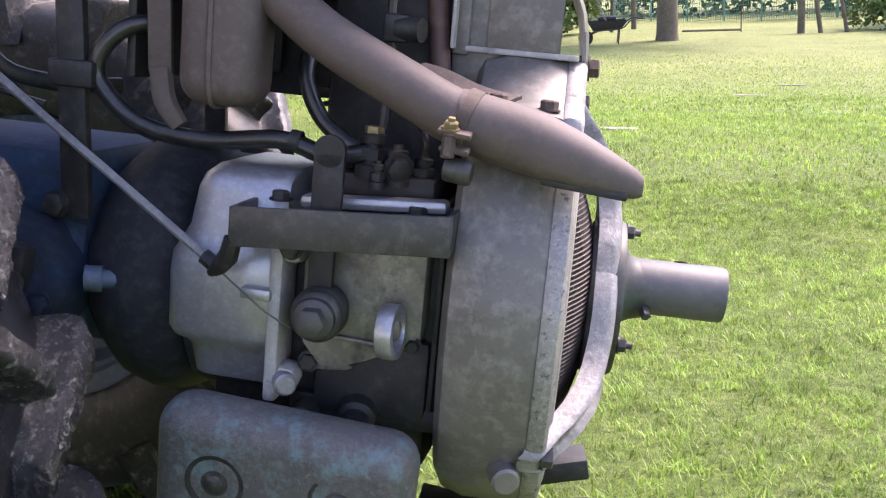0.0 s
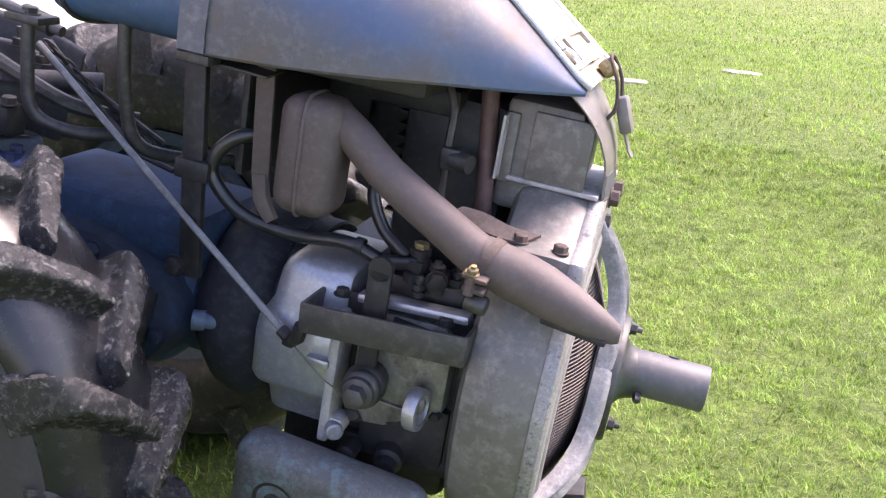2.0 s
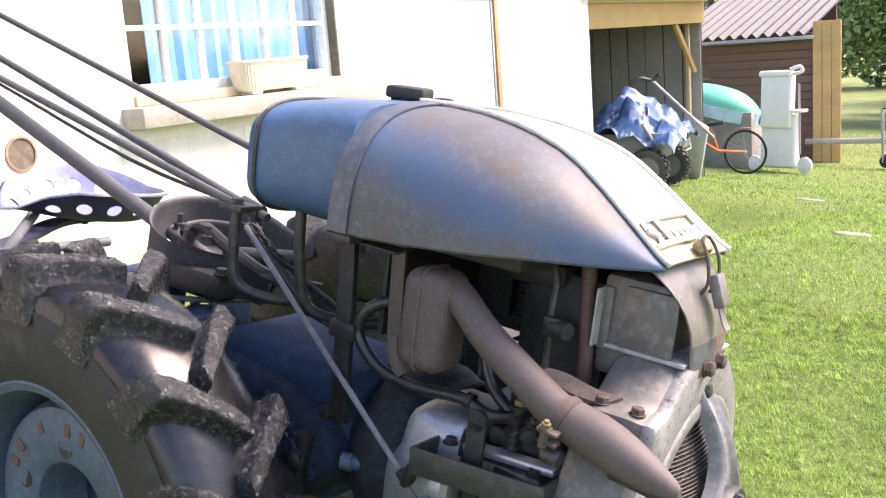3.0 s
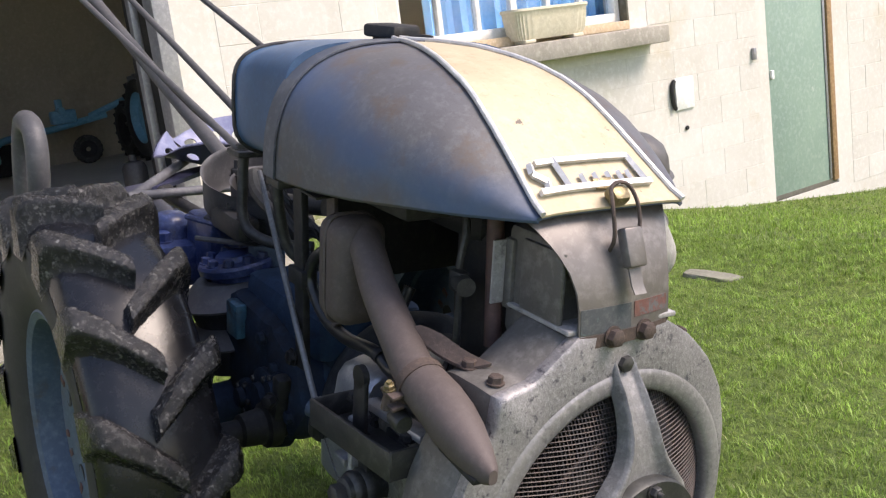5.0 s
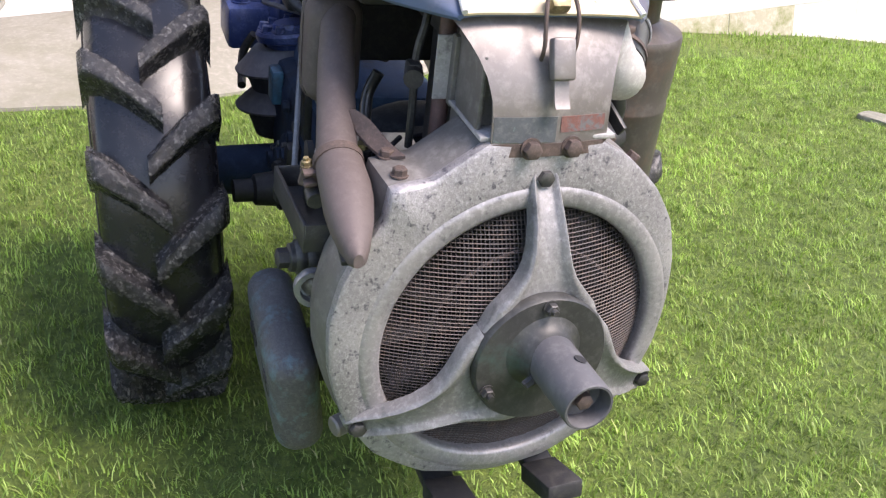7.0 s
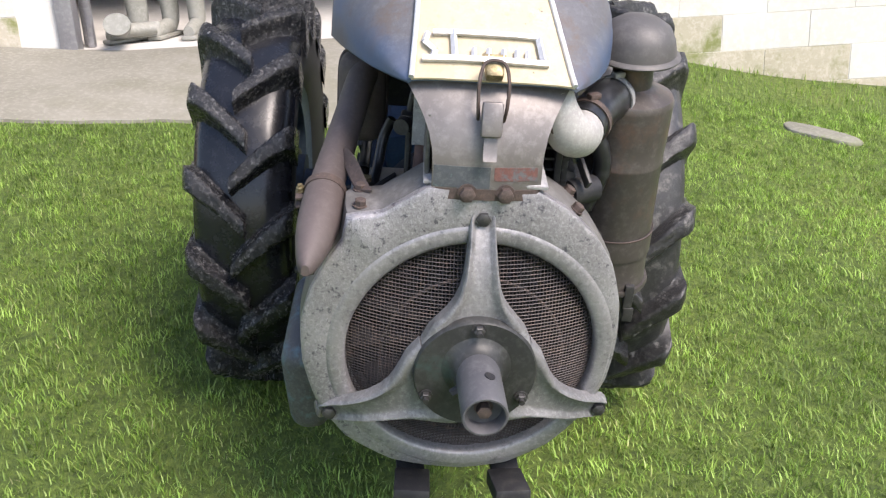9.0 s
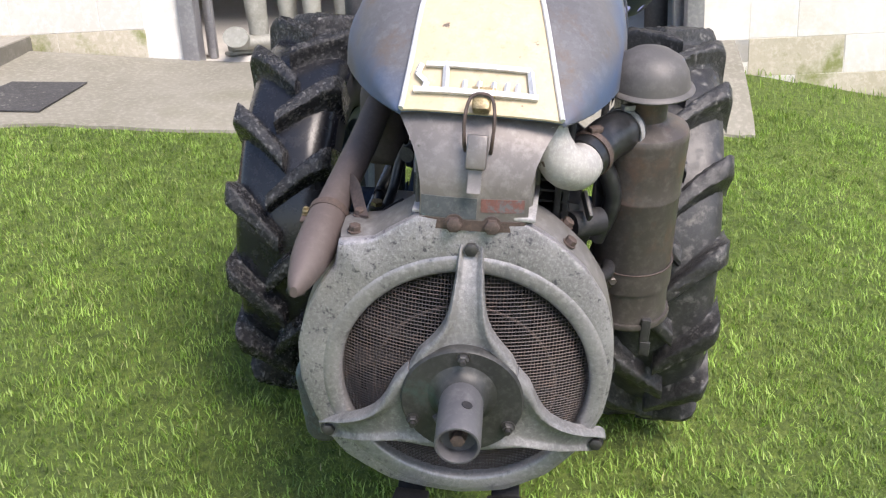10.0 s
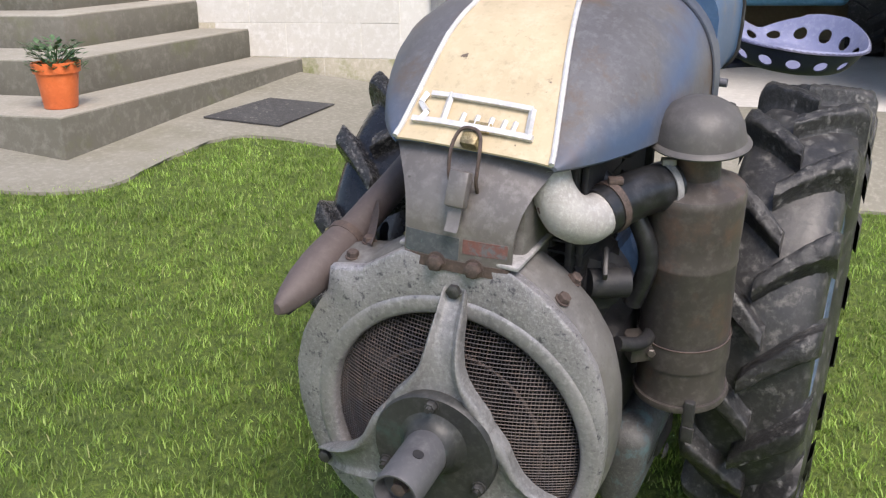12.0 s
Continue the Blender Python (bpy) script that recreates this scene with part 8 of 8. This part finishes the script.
def build_wheelbarrow():
    x, y = -1.05, 27.5
    z = gz(x, y)
    th = thing("wheelbarrow", Matrix.Translation((x, y, z)) @ pose(0, 0, 0, 0, 0, 4), "dark builder's wheelbarrow standing on the lawn", "wheelbarrow")
    bm = B()
    rows = []
    for zz, g in ((0.40, 0.0), (0.64, 0.13)):
        rows.append([V((0.62 + s * (0.33 + g) + (0.05 if s > 0 else -0.08), w * (0.22 + g * 0.7), zz)) for s, w in ((-1, -1), (1, -1), (1, 1), (-1, 1), (-1, -1))])
    thick(bm, rows, V((0, 0, 0.006)))
    box(bm, (0.62, 0, 0.40), (0.66, 0.44, 0.01), 0)
    part("barrow_tray", bm, BLACK, th)
    spoked = axis((0.02, 0, 0.2), (0, 1, 0))
    bm = tube(B(), [spoked @ V((0.165 * math.cos(a), 0.165 * math.sin(a), 0)) for a in (2 * math.pi * k / 26 for k in range(27))], 0.04, 8, False)
    lathe(bm, [(0, -0.04), (0.03, -0.04), (0.09, -0.01), (0.13, 0), (0.09, 0.01), (0.03, 0.04), (0, 0.04)], spoked, 16)
    part("barrow_wheel", bm, BLACK, th)
    for s in (-1, 1):
        part("shaft", tube(B(), spline([(0.02, s * 0.08, 0.2), (0.35, s * 0.2, 0.38), (1.0, s * 0.26, 0.42), (1.25, s * 0.28, 0.62), (1.62, s * 0.28, 0.66)], 4), 0.02, 8), STEEL, th)
        part("leg", tube(B(), [(0.95, s * 0.25, 0.42), (0.90, s * 0.27, 0.0)], 0.018, 8), STEEL, th)
    bm = box(B(), (0.62, 0, 0.70), (0.5, 0.3, 0.12), 0.05)
    part("load", bm, BLACK, th)


build_wheelbarrow()

STONE = mat("grey_stepping_stone", (0.24, 0.235, 0.195), (0.15, 0.15, 0.115), (0.31, 0.30, 0.26), 0.9, 0, 40, 7, 0.3, wear=(0.13, 0.15, 0.06), wear_at=0.52, wear_scale=9, wear_soft=0.2)
STONES = [(-2.28, 2.68, 0.145, 0.075, 20), (-3.08, 1.80, 0.19, 0.085, 50), (-0.59, 4.79, 0.12, 0.09, 10), (0.02, 5.92, 0.14, 0.10, 0), (-1.27, 6.28, 0.13, 0.10, 0), (-2.67, 10.04, 0.16, 0.12, 0), (1.80, 13.74, 0.24, 0.16, 0), (2.72, 15.98, 0.26, 0.18, 0)]


def build_stones():
    rng = random.Random(21)
    for x, y, a, b, turn in STONES:
        out = []
        for k in range(14):
            t = 2 * math.pi * k / 14
            q = rng.uniform(0.88, 1.1)
            c, s = math.cos(t), math.sin(t)
            out.append((math.copysign(abs(c) ** 0.6, c) * a * q, math.copysign(abs(s) ** 0.6, s) * b * q))
        bm = prism(B(), out, None, 0.05, 0.012)
        solo("stepping_stone", bm, STONE, Matrix.Translation((x, y, gz(x, y) - (0.034 if y < 4 else 0.041))) @ SLOPE.to_3x3().to_4x4() @ pose(0, 0, 0, 0, 0, turn), "flat grey stepping stone sunk in the lawn", "stone", "stepping stones in the lawn")


build_stones()

# ---- trees, hedge and fence far behind ----
BARK = mat("grey_brown_bark", (0.14, 0.115, 0.09), (0.085, 0.07, 0.055), (0.2, 0.17, 0.14), 0.95, 0, 18, 3, 0.7)


def leaf_mat(name, c):
    m = mat(name, c, tuple(v * 0.55 for v in c), tuple(min(1, v * 1.7) for v in c), 0.6, 0, 3.0, 0.8, 0.0)
    return m


# Brighter green that stands in for light coming through the leaves.
LEAF_TREE = leaf_mat("backlit_tree_leaf", (0.12, 0.19, 0.05))
LEAF_DARK = leaf_mat("hedge_leaf", (0.06, 0.11, 0.035))


def leaf_cloud(blobs, per, size, rng):
    """Many small leaves in and round uneven clumps, as one mesh."""
    cs, rs = np.array([b[:3] for b in blobs]), np.array([b[3] for b in blobs])
    n = per * len(blobs)
    idx = rng.integers(0, len(blobs), n)
    d = rng.normal(size=(n, 3))
    d /= np.linalg.norm(d, axis=1)[:, None]
    p = cs[idx] + d * (rs[idx] * rng.uniform(0.45, 1.08, n) ** 0.7)[:, None] * np.array([1, 1, 0.8])
    u = rng.normal(size=(n, 3))
    u /= np.linalg.norm(u, axis=1)[:, None]
    v = np.cross(u, rng.normal(size=(n, 3)))
    v /= np.linalg.norm(v, axis=1)[:, None]
    s = size * rng.uniform(0.6, 1.3, n)[:, None]
    quad = np.stack([p - u * s, p + v * s * 0.5, p + u * s, p - v * s * 0.5], 1).reshape(-1, 3)
    me = bpy.data.meshes.new("crown")
    me.vertices.add(len(quad))
    me.vertices.foreach_set("co", quad.ravel())
    me.loops.add(n * 4)
    me.loops.foreach_set("vertex_index", np.arange(n * 4))
    me.polygons.add(n)
    me.polygons.foreach_set("loop_start", np.arange(0, n * 4, 4))
    me.update(calc_edges=True)
    return me


def build_tree(x, y, h, trunk, spread, seed, label, leaf=None, per=420, bare=2.6, size=0.11):
    rng, r2 = random.Random(seed), np.random.default_rng(seed)
    th = thing("tree", Matrix.Translation((x, y, gz(x, y) - 0.05)), label, "tree")
    bm = tube(B(), spline([(0, 0, -0.1), (0.02, 0, 0.25), (0.05, 0.03, h * 0.3), (0.0, 0.1, h * 0.6), (0.1, 0.05, h * 0.85)], 5), [trunk * 0.75, trunk * 0.52, trunk * 0.45, trunk * 0.3, trunk * 0.12], 14)
    blobs = []
    for k in range(13):
        a, z0 = rng.uniform(0, 6.28), rng.uniform(bare, h * 0.7)
        ln = spread * rng.uniform(0.55, 1.0)
        e = V((math.cos(a) * ln, math.sin(a) * ln, z0 + rng.uniform(0.3, 1.6)))
        tube(bm, spline([(0.03, 0.05, z0), tuple(V((0.03, 0.05, z0)).lerp(e, 0.5) + V((0, 0, 0.25))), tuple(e)], 4), [trunk * 0.16, trunk * 0.09, trunk * 0.03], 6)
        blobs.append((*e, rng.uniform(0.6, 1.15)))
        blobs.append((e.x * 0.55, e.y * 0.55, e.z + rng.uniform(0.2, 1.2), rng.uniform(0.6, 1.0)))
    part("trunk", bm, BARK, th)
    me = leaf_cloud(blobs, per, size, r2)
    me.materials.append(leaf or LEAF_TREE)
    ob = new("crown", me)
    ob.parent = th
    return th


build_tree(1.25, 29.5, 7.5, 0.62, 3.6, 31, "large broad-leaved tree on the far lawn", None, 500, 3.0)
build_tree(-4.6, 37, 7, 0.4, 3.0, 32, "leafy tree behind the wheelbarrow", LEAF_DARK, 420, 1.6)
build_tree(-2.2, 40, 6, 0.3, 2.6, 33, "leafy tree at the lawn's end", LEAF_TREE, 420, 1.2)
build_tree(-5.0, 27, 4.6, 0.25, 2.0, 36, "dense bushy tree beside the shed", LEAF_TREE, 520, 0.6, 0.10)
build_tree(12.5, 38, 6, 0.35, 3.0, 34, "bushy tree at the lawn's end", LEAF_TREE, 420, 1.0)


def build_posts():
    for x, y, h, r, lean in ((3.85, 34, 2.6, 0.018, 0), (5.6, 33, 2.4, 0.11, 0), (6.2, 33, 2.4, 0.07, -9), (7.0, 33, 2.4, 0.06, -11), (-0.4, 33.5, 2.6, 0.06, 3), (0.35, 36, 2.4, 0.09, 0)):
        bm = tube(B(), [(0, 0, -0.1), (0.01, 0, h * 0.5), (0, 0.01, h)], [r * 1.1, r, r * 0.85], 9)
        solo("fence_post", bm, BARK, Matrix.Translation((x, y, gz(x, y))) @ pose(0, 0, 0, 0, lean, 0), "weathered wooden post on the far lawn" if not lean else "leaning wooden pole on the far lawn", "post", "posts on the far lawn")
    bm = tube(B(), [(1.9, 33.2, gz(1.9, 33) + 0.03), (3.8, 33.6, gz(3.8, 33) + 0.05)], 0.04, 6)
    solo("fallen_pole", bm, BARK, Matrix.Identity(4), "pole lying on the far lawn", "pole")
    # Teal wire fence.
    th = thing("wire_fence", Matrix.Identity(4), "teal green wire mesh fence at the end of the lawn", "fence")
    teal = mat("teal_fence_wire", (0.10, 0.26, 0.23), (0.07, 0.19, 0.17), (0.16, 0.34, 0.3), 0.5)
    for k in range(16):
        x = -2 + 1.6 * k
        part("post", tube(B(), [(x, 46, gz(x, 46) - 0.1), (x, 46, gz(x, 46) + 1.9)], 0.04, 6), teal, th)
    bm = B()
    for k in range(240):
        x = -2 + 24 * k / 239
        box(bm, (x, 46, gz(x, 46) + 0.92), (0.02, 0.01, 1.8), 0)
    for k in range(10):
        box(bm, (10, 46, gz(10, 46) + 0.1 + 0.19 * k), (24, 0.01, 0.02), 0)
    part("mesh_panel", bm, teal, th)


build_posts()


def build_hedges():
    r2 = np.random.default_rng(50)
    rng = random.Random(50)
    blobs = []
    for k in range(120):
        x = -30 + 75 * k / 119
        y = 52 + rng.uniform(-2, 3)
        for j in range(3):
            blobs.append((x + rng.uniform(-0.8, 0.8), y + rng.uniform(-1.5, 1.5), gz(x, y) + rng.uniform(0.4, 5.5), rng.uniform(0.9, 1.7)))
    me = leaf_cloud(blobs, 110, 0.24, r2)
    me.name = "far_woods"
    me.materials.append(LEAF_DARK)
    tagged(new("far_woods", me), "dense green trees and bushes behind the garden", "trees", "", "stuff")
    blobs = []
    for x, y in ((-3.6, 31), (-2.6, 32), (-1.6, 33), (9.0, 33), (10.2, 33.5), (11.4, 33), (-5.5, 30), (8.2, 34)):
        for j in range(6):
            blobs.append((x + rng.uniform(-0.6, 0.6), y + rng.uniform(-0.6, 0.6), gz(x, y) + rng.uniform(0.15, 1.9), rng.uniform(0.35, 0.7)))
    me = leaf_cloud(blobs, 260, 0.10, r2)
    me.name = "shrubs"
    me.materials.append(LEAF_TREE)
    tagged(new("shrubs", me), "leafy shrubs at the edge of the lawn", "shrubs", "", "stuff")


build_hedges()


# ---- grass ----
def blade_mat(name, a, b, c):
    m = bpy.data.materials.new(name)
    m.use_nodes = True
    n, l = m.node_tree.nodes, m.node_tree.links
    bs = n["Principled BSDF"]
    g = n.new("ShaderNodeNewGeometry")
    r = n.new("ShaderNodeValToRGB")
    r.color_ramp.elements.new(0.5)
    r.color_ramp.elements.new(0.93)
    for e, (p, col) in zip(r.color_ramp.elements, ((0.0, a), (0.5, b), (0.96, c), (1.0, (0.44, 0.44, 0.20)))):
        e.position, e.color = p, (*col, 1)
    l.new(g.outputs["Random Per Island"], r.inputs[0])
    tc = n.new("ShaderNodeTexCoord")
    nz = n.new("ShaderNodeTexNoise")
    nz.inputs["Scale"].default_value, nz.inputs["Detail"].default_value = 1.3, 4
    l.new(tc.outputs["Object"], nz.inputs["Vector"])
    mr = n.new("ShaderNodeMapRange")
    mr.inputs["From Min"].default_value, mr.inputs["From Max"].default_value = 0.3, 0.7
    mr.inputs["To Min"].default_value, mr.inputs["To Max"].default_value = 0.75, 1.25
    l.new(nz.outputs["Fac"], mr.inputs["Value"])
    hs = n.new("ShaderNodeHueSaturation")
    # Tone by clump, with the dark between tufts put into the blade colour.
    n2 = n.new("ShaderNodeTexNoise")
    n2.inputs["Scale"].default_value, n2.inputs["Detail"].default_value = 15, 4
    l.new(tc.outputs["Object"], n2.inputs["Vector"])
    m2 = n.new("ShaderNodeMapRange")
    m2.inputs["From Min"].default_value, m2.inputs["From Max"].default_value = 0.34, 0.66
    m2.inputs["To Min"].default_value, m2.inputs["To Max"].default_value = 0.55, 1.42
    l.new(n2.outputs["Fac"], m2.inputs["Value"])
    mm = n.new("ShaderNodeMath")
    mm.operation = "MULTIPLY"
    l.new(mr.outputs[0], mm.inputs[0])
    l.new(m2.outputs[0], mm.inputs[1])
    l.new(mm.outputs[0], hs.inputs["Value"])
    l.new(r.outputs[0], hs.inputs["Color"])
    l.new(hs.outputs[0], bs.inputs["Base Color"])
    bs.inputs["Roughness"].default_value = 0.55
    tl = n.new("ShaderNodeBsdfTranslucent")
    l.new(hs.outputs[0], tl.inputs["Color"])
    ms = n.new("ShaderNodeMixShader")
    ms.inputs[0].default_value = 0.4
    l.new(bs.outputs[0], ms.inputs[1])
    l.new(tl.outputs[0], ms.inputs[2])
    l.new(ms.outputs[0], n["Material Output"].inputs["Surface"])
    return m


def blades(name, n, area, hgt, wid, seed, material, lean=0.6):
    """Curved grass blades scattered over (x0, x1, y0, y1), off the concrete and the stones."""
    r = np.random.default_rng(seed)
    x0, x1, y0, y1 = area
    x, y = r.uniform(x0, x1, n), r.uniform(y0, y1, n)
    clump = np.sin(x * 23 + 3 * np.sin(y * 17)) * np.sin(y * 21 + 2 * np.sin(x * 13))
    keep = ~in_apron(x + r.normal(0, 0.022, n), y + r.normal(0, 0.022, n)) & (r.random(n) < 0.72 + 0.28 * clump) & (x > -3.97 - 0.08 * y)
    if y0 < 0:
        keep &= r.random(n) < np.clip((2.2 - x) / 0.9, 0, 1) * np.clip((y + 4.2) / 1.3, 0, 1)
    if y1 > 20:
        keep &= r.random(n) < np.clip((28 - y) / 14, 0, 1)
    for sx, sy, a, b, turn in STONES:
        t = radians(turn)
        u, v = (x - sx) * math.cos(t) + (y - sy) * math.sin(t), -(x - sx) * math.sin(t) + (y - sy) * math.cos(t)
        keep &= (np.abs(u) > a * 0.88) | (np.abs(v) > b * 0.80)
    x, y, clump = x[keep], y[keep], clump[keep]
    n = len(x)
    z = ground_z(x, y) - 0.004
    h = hgt * r.uniform(0.45, 1.25, n) * (1 + 0.3 * clump)
    w = wid * r.uniform(0.7, 1.3, n)
    a = r.uniform(0, 2 * np.pi, n)
    d = np.stack([np.cos(a), np.sin(a), np.zeros(n)], 1)
    s = np.stack([-np.sin(a), np.cos(a), np.zeros(n)], 1)
    bend = (lean * r.uniform(0.2, 1.3, n) * h)[:, None]
    up = np.array([0, 0, 1.0])
    p0 = np.stack([x, y, z], 1)
    p1 = p0 + up * (h * 0.55)[:, None] + d * bend * 0.3
    p2 = p0 + up * (h * 0.95)[:, None] + d * bend
    hw = (w / 2)[:, None]
    co = np.stack([p0 - s * hw, p0 + s * hw, p1 + s * hw * 0.8, p1 - s * hw * 0.8, p2], 1).reshape(-1, 3)
    base = np.arange(n)[:, None] * 5
    quads, tris = base + np.array([0, 1, 2, 3]), base + np.array([3, 2, 4])
    loops = np.concatenate([quads, tris], 1).ravel()
    starts = (np.arange(n)[:, None] * 7 + np.array([0, 4])).ravel()
    me = bpy.data.meshes.new(name)
    me.vertices.add(len(co))
    me.vertices.foreach_set("co", co.ravel())
    me.loops.add(len(loops))
    me.loops.foreach_set("vertex_index", loops)
    me.polygons.add(len(starts))
    me.polygons.foreach_set("loop_start", starts)
    me.update(calc_edges=True)
    me.materials.append(material)
    return tagged(new(name, me), "short mown grass blades, bright and uneven", "grass", "", "stuff")


GRASS = blade_mat("grass_blade", (0.112, 0.21, 0.030), (0.245, 0.392, 0.064), (0.345, 0.485, 0.12))
blades("grass", 620000, (-3.5, 2.2, -4.2, 3.6), 0.024, 0.0030, 1, GRASS, 1.0)
blades("grass", 110000, (-4.6, 4.5, 3.0, 8.5), 0.028, 0.006, 2, GRASS)
blades("grass", 120000, (-6, 10, 8.5, 28), 0.036, 0.012, 3, GRASS)
blades("grass", 9000, (-4.1, -3.1, 0.9, 5.7), 0.040, 0.004, 4, GRASS)
